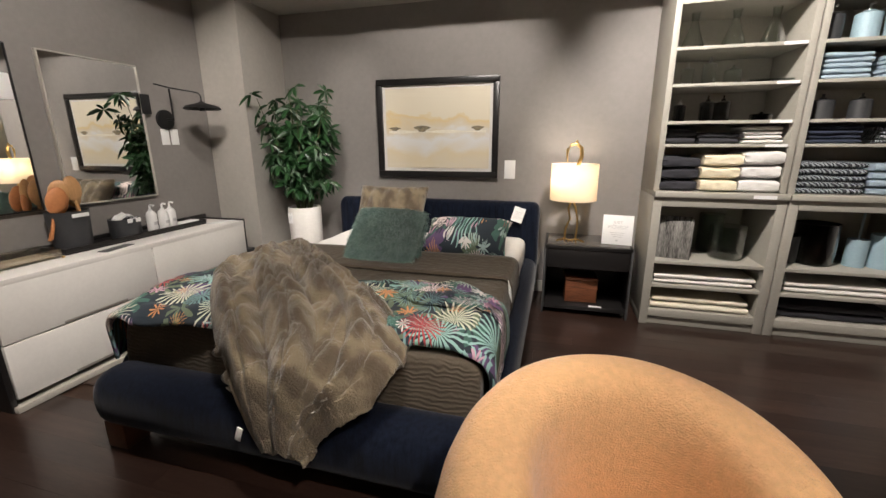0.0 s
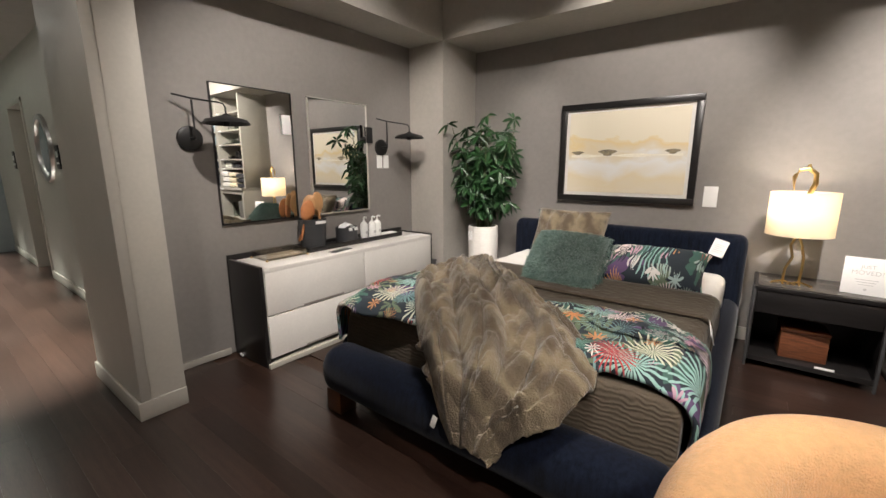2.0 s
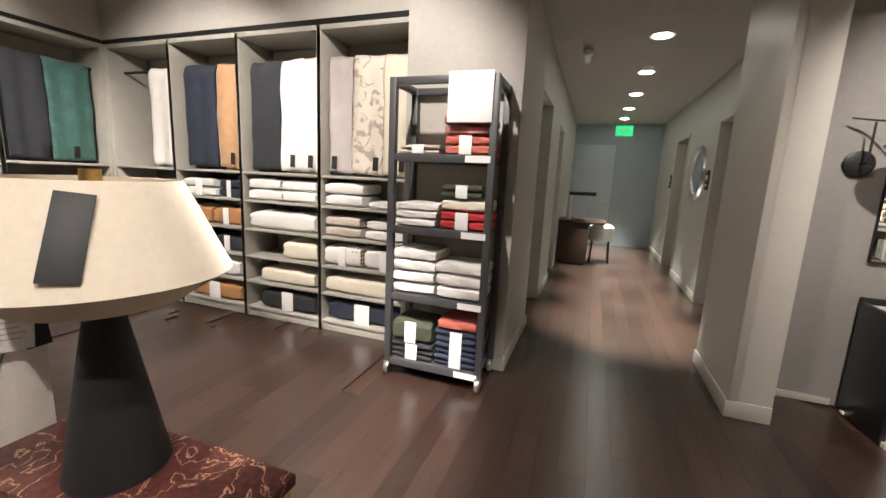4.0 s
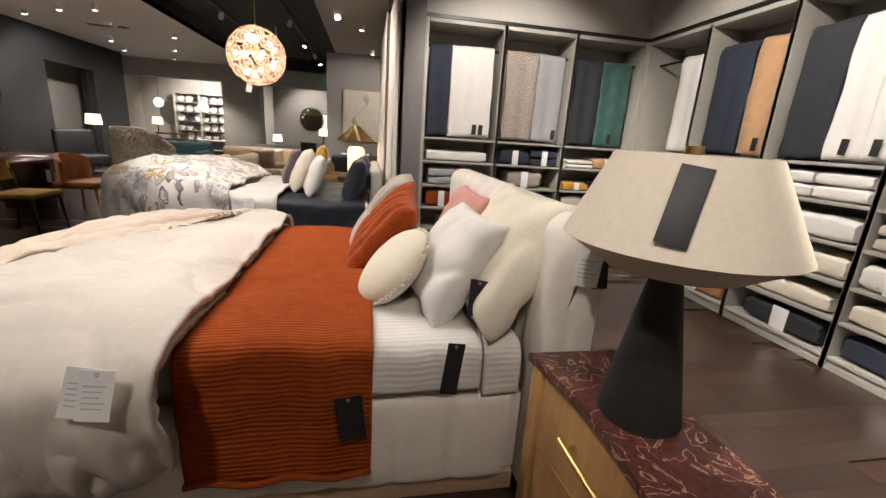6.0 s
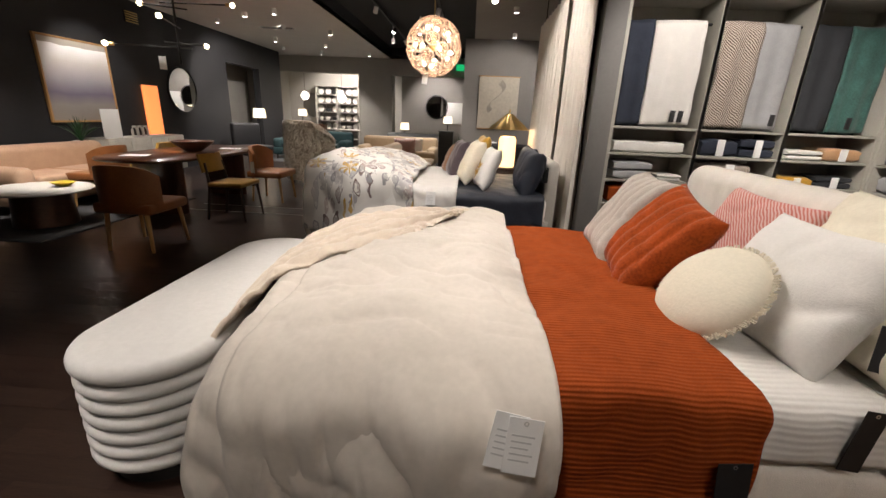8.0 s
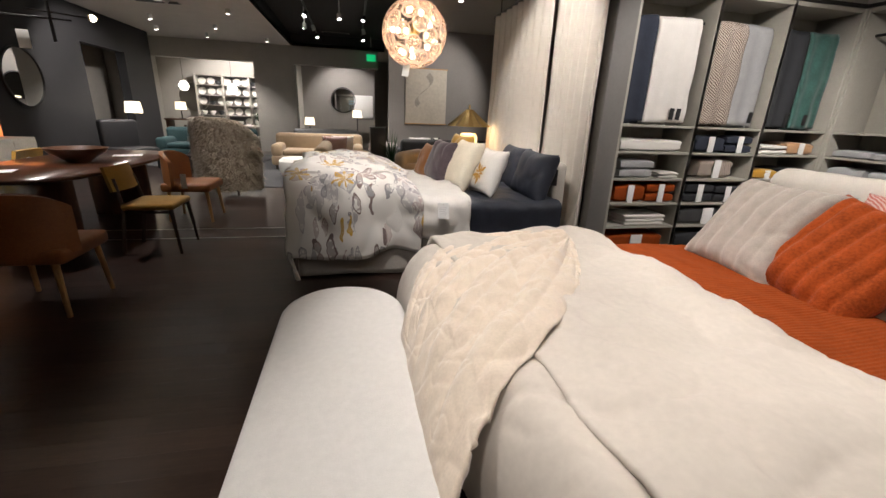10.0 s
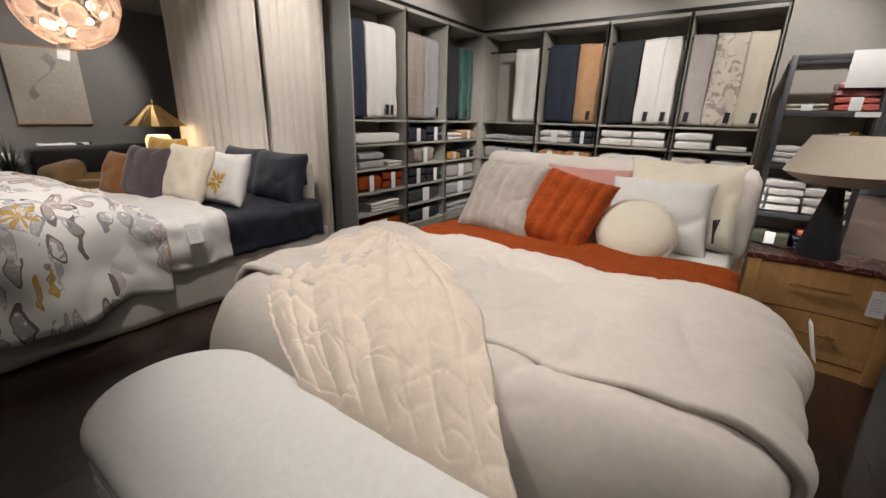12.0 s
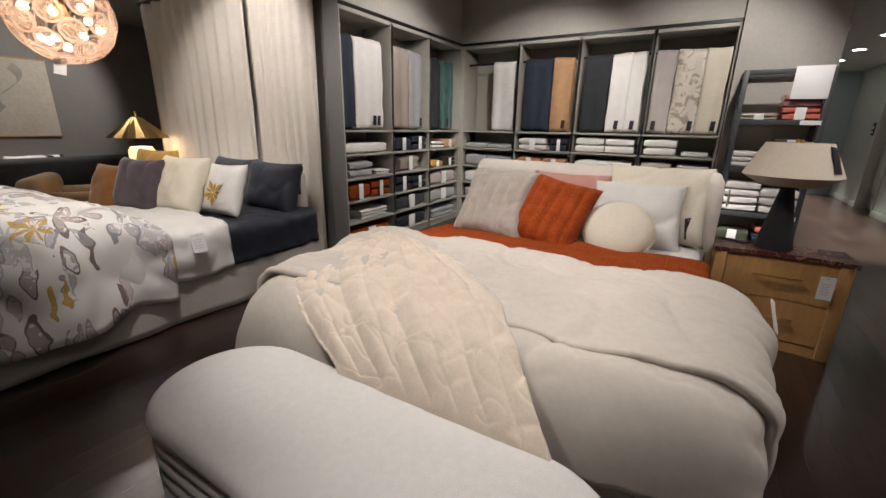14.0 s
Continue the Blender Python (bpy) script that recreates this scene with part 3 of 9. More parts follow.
def quilt_material(name, base):
    m = base.copy()
    m.name = name
    t = m.node_tree
    b = t.nodes["Principled BSDF"]
    w = t.nodes.new("ShaderNodeTexWave")
    w.wave_type, w.bands_direction = "BANDS", "Z"
    w.inputs["Scale"].default_value, w.inputs["Distortion"].default_value, w.inputs["Detail"].default_value, w.inputs["Detail Scale"].default_value = 16, 6, 1, 1.2
    co = t.nodes.new("ShaderNodeTexCoord")
    t.links.new(co.outputs["Object"], w.inputs[0])
    bp = t.nodes.new("ShaderNodeBump")
    bp.inputs["Strength"].default_value, bp.inputs["Distance"].default_value = 0.4, 0.006
    t.links.new(w.outputs["Fac"], bp.inputs["Height"])
    t.links.new(bp.outputs[0], b.inputs["Normal"])
    return m


QUILT = quilt_material("taupe_wave_quilt", TAUPE_QUILT)
mattress = thing("mattress", ((BX0 + BX1) / 2, (BY0 + BY1) / 2, 0), 0, "king mattress under a white fitted sheet", "mattress")
mb = box(-hw + 0.17, hw - 0.17, -hl + 0.24, hl - 0.16, 0.27, 0.575, 0.06, 4)
part("core", mb, WHITE_COTTON, mattress)
# white sheet turned over towards the pillows, and the taupe quilt over the rest
MX0, MX1 = BX0 + 0.13, BX1 - 0.13


def over_bed(x0, x1, y0, y1, top, drop0, drop1, nu=60, nv=40, amount=0.012, seed=0.0, r=0.07, front=None, extra=None, slope=0.03):
    """A cover laid over a bed: flat on top, round over both long sides and down to drop; front: how far it hangs over at y0."""
    width = x1 - x0
    l0, l1 = top - drop0, top - drop1
    total = l0 + width + l1
    ly = (y1 - y0) + (front or 0)

    def f(u, v):
        s = u * total
        if s < l0:
            x, z = x0 - 0.0, drop0 + s
        elif s > l0 + width:
            x, z = x1, top - (s - l0 - width)
        else:
            x, z = x0 + (s - l0), top
        # rounding at the shoulders
        if s < l0 + r and s > l0 - r:
            a = (s - (l0 - r)) / (2 * r) * math.pi / 2
            x, z = x0 + r - r * math.cos(a), top - r + r * math.sin(a)
        if s < l0 + width + r and s > l0 + width - r:
            a = (s - (l0 + width - r)) / (2 * r) * math.pi / 2
            x, z = x1 - r + r * math.sin(a), top - r + r * math.cos(a)
        w = v * ly
        if front and w < front:
            a = w / front * math.pi / 2
            y, dz = y0 + slope * (1 - math.cos(a)), -front * (1 - math.sin(a)) if slope > 0.05 else w - front
        elif front:
            y, dz = y0 + slope + (w - front) * (1 - slope / (y1 - y0)), 0
        else:
            y, dz = y0 + w, 0
        z = z + dz
        p = Vector((x, y, z))
        p.z += wobble((x, y, 0), 3.2, amount * 1.5, seed) + wobble((x, y, 1), 9, amount * 0.6, seed)
        out = 1 if s > l0 + width - 0.02 else (-1 if s < l0 + 0.02 else 0)
        p.x += out * abs(wobble((x, y * 1.0, z), 5, amount * 2.4, seed + 5))
        if extra:
            p = extra(p, u, v)
        return p

    return surface(nu, nv, f)


def creases(p, scale, amount, seed):
    """Sharp little valleys, as in slept-on linen."""
    a = noise.noise(Vector((p[0] * scale + seed, p[1] * scale * 0.7 - seed, p[2] * scale)))
    b = noise.noise(Vector((p[0] * scale * 2.3 - seed, p[1] * scale * 1.7 + seed, p[2] * scale * 2)))
    ca, cb = max(0.0, 1 - abs(a) * 5), max(0.0, 1 - abs(b) * 5)
    return -amount * (ca * ca + 0.5 * cb * cb)


sheet = thing("white_sheet", (0, 0, 0), 0, "white cotton flat sheet showing below the pillows", "sheet")
part("cloth", thicken(over_bed(MX0 - 0.02, MX1 + 0.02, 2.75, 3.74, 0.592, 0.40, 0.40, 60, 24, 0.006, 2.0), 0.008), WHITE_COTTON, sheet, smooth=180)
quilt = thing("taupe_quilt", (0, 0, 0), 0, "taupe quilt with wavy stitching laid over the mattress", "quilt")
part("cloth", thicken(over_bed(MX0 - 0.03, MX1 + 0.03, 1.44, 2.85, 0.605, 0.33, 0.33, 70, 50, 0.004, 4.0, front=0.26), 0.012), QUILT, quilt, smooth=180)
part("fold", thicken(over_bed(MX0 - 0.04, MX1 + 0.04, 2.45, 2.95, 0.622, 0.42, 0.42, 60, 12, 0.004, 4.5), 0.012), QUILT, quilt, smooth=180)


def tropical_material():
    """A dark cotton print of palm fans, flowers and leaves at random."""
    m = bpy.data.materials.new("tropical_print_cotton")
    m.use_nodes = True
    t = m.node_tree
    b = t.nodes["Principled BSDF"]
    b.inputs["Roughness"].default_value = 0.85
    co = t.nodes.new("ShaderNodeTexCoord")
    warp = t.nodes.new("ShaderNodeTexNoise")
    warp.inputs["Scale"].default_value = 3.0
    t.links.new(co.outputs["Object"], warp.inputs[0])
    mixv = t.nodes.new("ShaderNodeMix")
    mixv.data_type, mixv.blend_type = "RGBA", "LINEAR_LIGHT"
    mixv.inputs[0].default_value = 0.06
    t.links.new(co.outputs["Object"], mixv.inputs[6])
    t.links.new(warp.outputs["Color"], mixv.inputs[7])
    last = None

    def fans(scale, seed, petals, reach, stops, sharp):
        nonlocal last
        mp = t.nodes.new("ShaderNodeMapping")
        mp.inputs["Location"].default_value = (seed, seed * 1.3, 0)
        mp.inputs["Scale"].default_value = (scale, scale, scale * 0.6)
        t.links.new(mixv.outputs[2], mp.inputs[0])
        vo = t.nodes.new("ShaderNodeTexVoronoi")
        vo.inputs["Scale"].default_value, vo.inputs["Randomness"].default_value = 1.0, 0.85
        t.links.new(mp.outputs[0], vo.inputs[0])
        sub = t.nodes.new("ShaderNodeVectorMath")
        sub.operation = "SUBTRACT"
        t.links.new(mp.outputs[0], sub.inputs[0])
        t.links.new(vo.outputs["Position"], sub.inputs[1])
        sep = t.nodes.new("ShaderNodeSeparateXYZ")
        t.links.new(sub.outputs[0], sep.inputs[0])
        at2 = t.nodes.new("ShaderNodeMath")
        at2.operation = "ARCTAN2"
        t.links.new(sep.outputs[0], at2.inputs[0])
        t.links.new(sep.outputs[1], at2.inputs[1])
        mul = t.nodes.new("ShaderNodeMath")
        mul.operation, mul.inputs[1].default_value = "MULTIPLY", petals
        t.links.new(at2.outputs[0], mul.inputs[0])
        sn = t.nodes.new("ShaderNodeMath")
        sn.operation = "SINE"
        t.links.new(mul.outputs[0], sn.inputs[0])
        lim = t.nodes.new("ShaderNodeMath")
        lim.operation, lim.inputs[1].default_value, lim.inputs[2].default_value = "MULTIPLY_ADD", reach * sharp, reach * (1 - sharp)
        t.links.new(sn.outputs[0], lim.inputs[0])
        less = t.nodes.new("ShaderNodeMath")
        less.operation = "LESS_THAN"
        t.links.new(vo.outputs["Distance"], less.inputs[0])
        t.links.new(lim.outputs[0], less.inputs[1])
        pick = t.nodes.new("ShaderNodeValToRGB")
        pick.color_ramp.interpolation = "CONSTANT"
        el = pick.color_ramp.elements
        while len(el) < len(stops):
            el.new(0.5)
        for e, (pos, c) in zip(el, stops):
            e.position, e.color = pos, (*c, 1)
        sc = t.nodes.new("ShaderNodeSeparateColor")
        t.links.new(vo.outputs["Color"], sc.inputs[0])
        t.links.new(sc.outputs[0], pick.inputs[0])
        keep = t.nodes.new("ShaderNodeMath")
        keep.operation, keep.inputs[1].default_value = "LESS_THAN", 0.72
        t.links.new(sc.outputs[1], keep.inputs[0])
        both = t.nodes.new("ShaderNodeMath")
        both.operation = "MULTIPLY"
        t.links.new(less.outputs[0], both.inputs[0])
        t.links.new(keep.outputs[0], both.inputs[1])
        mx = t.nodes.new("ShaderNodeMix")
        mx.data_type = "RGBA"
        t.links.new(both.outputs[0], mx.inputs[0])
        if last is None:
            mx.inputs[6].default_value = (0.012, 0.020, 0.028, 1)
        else:
            t.links.new(last, mx.inputs[6])
        t.links.new(pick.outputs[0], mx.inputs[7])
        last = mx.outputs[2]

    fans(7.0, 0.0, 7, 0.75, [(0, (0.04, 0.10, 0.08)), (0.35, (0.10, 0.13, 0.08)), (0.7, (0.09, 0.05, 0.12))], 0.3)
    fans(4.6, 3.1, 22, 0.66, [(0, (0.24, 0.40, 0.36)), (0.3, (0.50, 0.50, 0.38)), (0.55, (0.66, 0.54, 0.54)), (0.8, (0.14, 0.24, 0.24))], 0.5)
    fans(5.4, 7.7, 26, 0.5, [(0, (0.34, 0.42, 0.36)), (0.3, (0.66, 0.55, 0.52)), (0.6, (0.34, 0.045, 0.05)), (0.8, (0.50, 0.24, 0.09))], 0.4)
    fans(8.0, 11.3, 9, 0.40, [(0, (0.46, 0.26, 0.33)), (0.3, (0.50, 0.22, 0.09)), (0.55, (0.60, 0.55, 0.52)), (0.8, (0.28, 0.36, 0.34))], 0.35)
    t.links.new(last, b.inputs["Base Color"])
    n3 = t.nodes.new("ShaderNodeTexNoise")
    n3.inputs["Scale"].default_value = 30
    bp = t.nodes.new("ShaderNodeBump")
    bp.inputs["Strength"].default_value, bp.inputs["Distance"].default_value = 0.25, 0.01
    t.links.new(n3.outputs[0], bp.inputs["Height"])
    t.links.new(bp.outputs[0], b.inputs["Normal"])
    return m


TROPICAL = tropical_material()


def puff(p, u, v):
    k = max(0.0, math.sin(math.pi * min(1, max(0, v))))
    p = p.copy()
    p.z += 0.085 * k ** 0.6 * (0.5 + 0.5 * min(1, 6 * u * (1 - u)))
    # ragged outline at both ends
    p.y += wobble((p.x, 0, v), 2.5, 0.16, 8.0) + (0.22 * (u - 0.5) ** 2 if v < 0.5 else 0.12 * math.sin(5 * u))
    p.y += 0.22 * max(0.0, u - 0.55) * (1 if v > 0.5 else 0.3)
    p.z += wobble((p.x, p.y, 2), 6, 0.03, 3) + creases(p, 5, 0.014, 2.0)
    return p


duvet = thing("tropical_duvet", (0, 0, 0), 0, "dark duvet printed with palm fans and flowers over the bed foot", "duvet")
part("cloth", thicken(over_bed(BX0 + 0.06, BX1 - 0.06, 1.42, 2.12, 0.64, 0.40, 0.30, 130, 60, 0.012, 6.0, r=0.10, extra=puff), 0.02), TROPICAL, duvet, smooth=180)


def throw_sheet(stations, nu=60, nv=90, amount=0.02, seed=0.0, folds=9, fold_depth=0.018, tiles=None):
    """A throw through cross stations: each a pair of end points; cloth bulges between and folds run along it."""
    st = [(Vector(a), Vector(b), bulge) for a, b, bulge in stations]
    n = len(st) - 1

    def f(u, v):
        k = min(n - 1, int(v * n))
        w = v * n - k

        def cat(i):
            p0, p1, p2, p3 = (st[max(0, min(n, k + d))][i] for d in (-1, 0, 1, 2))
            return 0.5 * ((2 * p1) + (p2 - p0) * w + (2 * p0 - 5 * p1 + 4 * p2 - p3) * w * w + (3 * p1 - p0 - 3 * p2 + p3) * w ** 3)

        a, b = cat(0), cat(1)
        bulge = st[k][2] * (1 - w) + st[k + 1][2] * w
        p = a.lerp(b, u)
        out = Vector((0, -0.35, 1)).normalized() if v > 0.6 else Vector((0, 0, 1))
        ripple = fold_depth * math.sin(math.pi * 2 * folds * u + 1.6 * math.sin(5 * v + seed)) * (0.3 + 0.7 * v) * min(1.0, (1.06 - v) * 4)
        if tiles:
            # sculpted panels: lengthwise seams with staggered cross seams
            ca, cb, td = tiles
            su = u * ca + 0.25 * math.sin(4 * v + seed)
            sv = v * cb + 0.5 * (int(su) % 2) + 0.6 * (su - int(su))
            td *= min(1.0, max(0.0, (0.97 - v) / 0.3)) * 0.8 + 0.2
            ripple += td * (abs(math.sin(math.pi * su)) ** 0.55 * (0.45 + 0.55 * abs(math.sin(math.pi * sv)) ** 0.5) - 0.6)
        p += out * (bulge * math.sin(math.pi * u) ** 0.7 + ripple + (wobble(p, 6, amount, seed) + wobble(p, 15, amount * 0.5, seed + 2) + creases(p, 5.3, amount * 0.7, seed + 0.4)) * min(1.0, (1.1 - v) * 4))
        return p

    return surface(nu, nv, f)


throw = thing("brown_fur_throw", (0, 0, 0), 0, "brown faux fur throw draped diagonally over the foot of the bed", "throw")
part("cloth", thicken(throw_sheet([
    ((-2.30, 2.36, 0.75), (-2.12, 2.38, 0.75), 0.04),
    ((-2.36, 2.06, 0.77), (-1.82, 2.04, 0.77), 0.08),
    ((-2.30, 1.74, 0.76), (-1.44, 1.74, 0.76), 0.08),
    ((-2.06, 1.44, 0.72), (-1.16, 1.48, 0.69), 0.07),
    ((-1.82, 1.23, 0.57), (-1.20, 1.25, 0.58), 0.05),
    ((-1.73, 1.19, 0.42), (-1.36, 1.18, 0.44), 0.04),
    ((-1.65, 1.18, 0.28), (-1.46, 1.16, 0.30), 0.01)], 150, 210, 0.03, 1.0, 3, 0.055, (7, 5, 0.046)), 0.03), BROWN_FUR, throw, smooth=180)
part("care_label", moved(box(-0.012, 0.012, -0.002, 0.002, -0.03, 0.03, 0.0005), pose(-1.72, 1.16, 0.36, 0, 20, 0)), PAPER, throw)

# ---- first bedroom: things ----


def swing_tag(x, y, z, turn, w=0.10, h=0.16, mat=None, tilt=0, lean=0, name="price_tag", label="white printed paper price tag", group="price tags"):
    g = thing(name, (0, 0, 0), 0, label, "tag", group)
    g.matrix_world = pose(x + SHIFT[0], y + SHIFT[1], z * SHIFT[2], lean, tilt, turn)
    m = mat or PAPER
    part("card", box(-w / 2, w / 2, -0.0012, 0.0012, -h, 0, 0.0004, 1), m, g)
    part("eyelet", moved(lathe([(0.003, -0.002), (0.006, -0.002), (0.006, 0.002), (0.003, 0.002)], 10), pose(0, 0, -0.012, 90)), STEEL, g)
    if m is PAPER:
        for k in range(5):
            part("print_line", box(-w * 0.36, w * (0.30 - 0.07 * (k % 3)), -0.002, -0.0014, -h * (0.3 + 0.11 * k) - 0.004, -h * (0.3 + 0.11 * k), 0), INK, g, smooth=None)
    return g


# pillows on the navy bed
def cushion(name, w, h, t, at, lean, turn, mat, label, seed, roll=0, wrinkle=0.012, category="pillow", pinch=0.16, channels=0):
    c = thing(name, (0, 0, 0), 0, label, category)
    c.matrix_world = Matrix.Translation((at[0] + SHIFT[0], at[1] + SHIFT[1], at[2] * SHIFT[2])) @ pose(0, 0, 0, 0, 0, turn) @ pose(0, 0, 0, -lean, 0, 0) @ pose(0, 0, 0, 0, roll, 0)
    part("cover", pillow(w, h, t, seed, 56 if channels else 32, pinch, wrinkle, channels), mat, c, smooth=180)
    return c


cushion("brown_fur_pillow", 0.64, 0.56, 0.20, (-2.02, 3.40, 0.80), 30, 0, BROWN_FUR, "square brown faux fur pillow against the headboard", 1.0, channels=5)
cushion("floral_pillow", 0.64, 0.50, 0.18, (-2.12, 3.62, 0.78), 24, 0, TROPICAL, "pillow in dark tropical print half hidden behind fur pillow", 5.0)
fl = cushion("floral_pillow", 0.68, 0.46, 0.17, (-1.29, 3.16, 0.70), 66, 0, TROPICAL, "pillow in dark tropical print with plain grey back", 2.0)


def hairs(count, w, h, t, length, seed):
    """Soft locks standing off a cushion's front."""
    rng = random.Random(seed)
    bm = bmesh.new()
    for k in range(count):
        u, v = rng.uniform(-1, 1), rng.uniform(-1, 1)
        d = t / 2 * max(0.0, (1 - u ** 4) * (1 - v ** 4)) ** 0.45
        side = -1 if rng.random() < 0.75 else 1
        p = Vector((w / 2 * u * 0.98, side * d * 0.9, h / 2 * v * 0.98))
        away = Vector((u * 0.9 + rng.uniform(-0.5, 0.5), side * 0.7, v * 0.7 + rng.uniform(-0.7, 0.3))).normalized()
        L = length * rng.uniform(0.6, 1.2)
        q = p + away * L * 0.55
        e = p + away * L + Vector((0, 0, -0.35 * L))
        wd = Vector((rng.uniform(-1, 1), 0, rng.uniform(-1, 1))).normalized() * 0.0018
        a, b, c, d2, tip = bm.verts.new(p - wd), bm.verts.new(p + wd), bm.verts.new(q + wd), bm.verts.new(q - wd), bm.verts.new(e)
        bm.faces.new((a, b, c, d2))
        bm.faces.new((d2, c, tip))
    return bm


tl = cushion("teal_fur_pillow", 0.52, 0.45, 0.19, (-1.80, 2.80, 0.735), 42, -4, TEAL_FUR, "sage green long-haired fur lumbar pillow", 3.0)
part("long_fur", hairs(16000, 0.53, 0.46, 0.20, 0.042, 5), TEAL_FUR, tl, smooth=180)
swing_tag(-0.92, 3.72, 0.86, 10, 0.10, 0.13, tilt=18, lean=-10)
swing_tag(-0.86, 2.42, 0.60, 35, 0.06, 0.16, lean=-62, tilt=70)

# painting
pt = thing("framed_painting", (-1.768, 4.02, 1.545), 0, "framed abstract painting in ochre, cream and grey", "painting")
PW, PH = 1.19, 0.905
for nm, q in (("frame_bar", (-PW / 2, PW / 2, PH / 2 - 0.055, PH / 2)), ("frame_bar", (-PW / 2, PW / 2, -PH / 2, -PH / 2 + 0.055)), ("frame_bar", (-PW / 2, -PW / 2 + 0.055, -PH / 2 + 0.055, PH / 2 - 0.055)), ("frame_bar", (PW / 2 - 0.055, PW / 2, -PH / 2 + 0.055, PH / 2 - 0.055))):
    part(nm, box(q[0], q[1], -0.045, 0.0, q[2], q[3], 0.003), BLACK_LAC, pt)


def painting_material():
    m = bpy.data.materials.new("abstract_ochre_canvas")
    m.use_nodes = True
    t = m.node_tree
    b = t.nodes["Principled BSDF"]
    b.inputs["Roughness"].default_value = 0.6
    co = t.nodes.new("ShaderNodeTexCoord")
    mp = t.nodes.new("ShaderNodeMapping")
    mp.inputs["Scale"].default_value = (1.6, 1, 3.0)
    t.links.new(co.outputs["Object"], mp.inputs[0])
    n = t.nodes.new("ShaderNodeTexNoise")
    n.inputs["Scale"].default_value, n.inputs["Detail"].default_value, n.inputs["Distortion"].default_value = 1.5, 4, 0.4
    t.links.new(mp.outputs[0], n.inputs[0])
    sp = t.nodes.new("ShaderNodeSeparateXYZ")
    t.links.new(co.outputs["Generated"], sp.inputs[0])
    ad = t.nodes.new("ShaderNodeMath")
    ad.operation, ad.inputs[1].default_value = "MULTIPLY_ADD", 0.7
    t.links.new(n.outputs[0], ad.inputs[0])
    t.links.new(sp.outputs[2], ad.inputs[2])
    r = t.nodes.new("ShaderNodeValToRGB")
    e = r.color_ramp.elements
    for _ in range(6):
        e.new(0.5)
    for k, (pos, c) in enumerate(((0.34, (0.71, 0.64, 0.50)), (0.52, (0.72, 0.63, 0.44)), (0.66, (0.74, 0.71, 0.64)), (0.76, (0.76, 0.76, 0.74)), (0.86, (0.70, 0.62, 0.46)), (0.96, (0.72, 0.58, 0.32)), (1.0, (0.73, 0.64, 0.44)), (1.0, (0.74, 0.68, 0.54)))):
        e[k].position, e[k].color = pos, (*c, 1)
    t.links.new(ad.outputs[0], r.inputs[0])
    t.links.new(r.outputs[0], b.inputs["Base Color"])
    return m


part("mat_board", box(-PW / 2 + 0.055, PW / 2 - 0.055, -0.018, -0.004, -PH / 2 + 0.055, PH / 2 - 0.055, 0), WHITE_LAMINATE, pt, smooth=None)
part("canvas", box(-PW / 2 + 0.085, PW / 2 - 0.085, -0.024, -0.018, -PH / 2 + 0.085, PH / 2 - 0.085, 0), painting_material(), pt, smooth=None)
blotch = material("grey_paint_blotch", (0.10, 0.10, 0.08), 0.7, second=(0.36, 0.29, 0.17), scale=30)
for bx, bw, bh in ((-0.42, 0.05, 0.018), (-0.14, 0.07, 0.03), (0.40, 0.05, 0.022)):
    part("paint_mark", moved(surface(16, 6, lambda u, v, bw=bw, bh=bh: Vector((bw * v * math.cos(2 * math.pi * u) * (1 + 0.4 * math.sin(3 * u * 6.28)), 0, bh * v * math.sin(2 * math.pi * u)))), pose(bx, -0.0255, 0.0)), blotch, pt)
part("paint_mark", moved(surface(20, 4, lambda u, v: Vector((-0.48 + 0.96 * u, 0, 0.02 * (v - 0.5) * (1 + 0.6 * math.sin(13 * u))))), pose(0, -0.0250, -0.028)), material("cream_paint_streak", (0.82, 0.78, 0.66), 0.7, vary=0.1, scale=9), pt)
wc = thing("wall_label", (-1.06, 4.018, 1.17), 0, "white paper wall label beside the painting", "label")
part("card", box(-0.05, 0.05, -0.004, 0, -0.085, 0.085, 0.001), PAPER, wc)

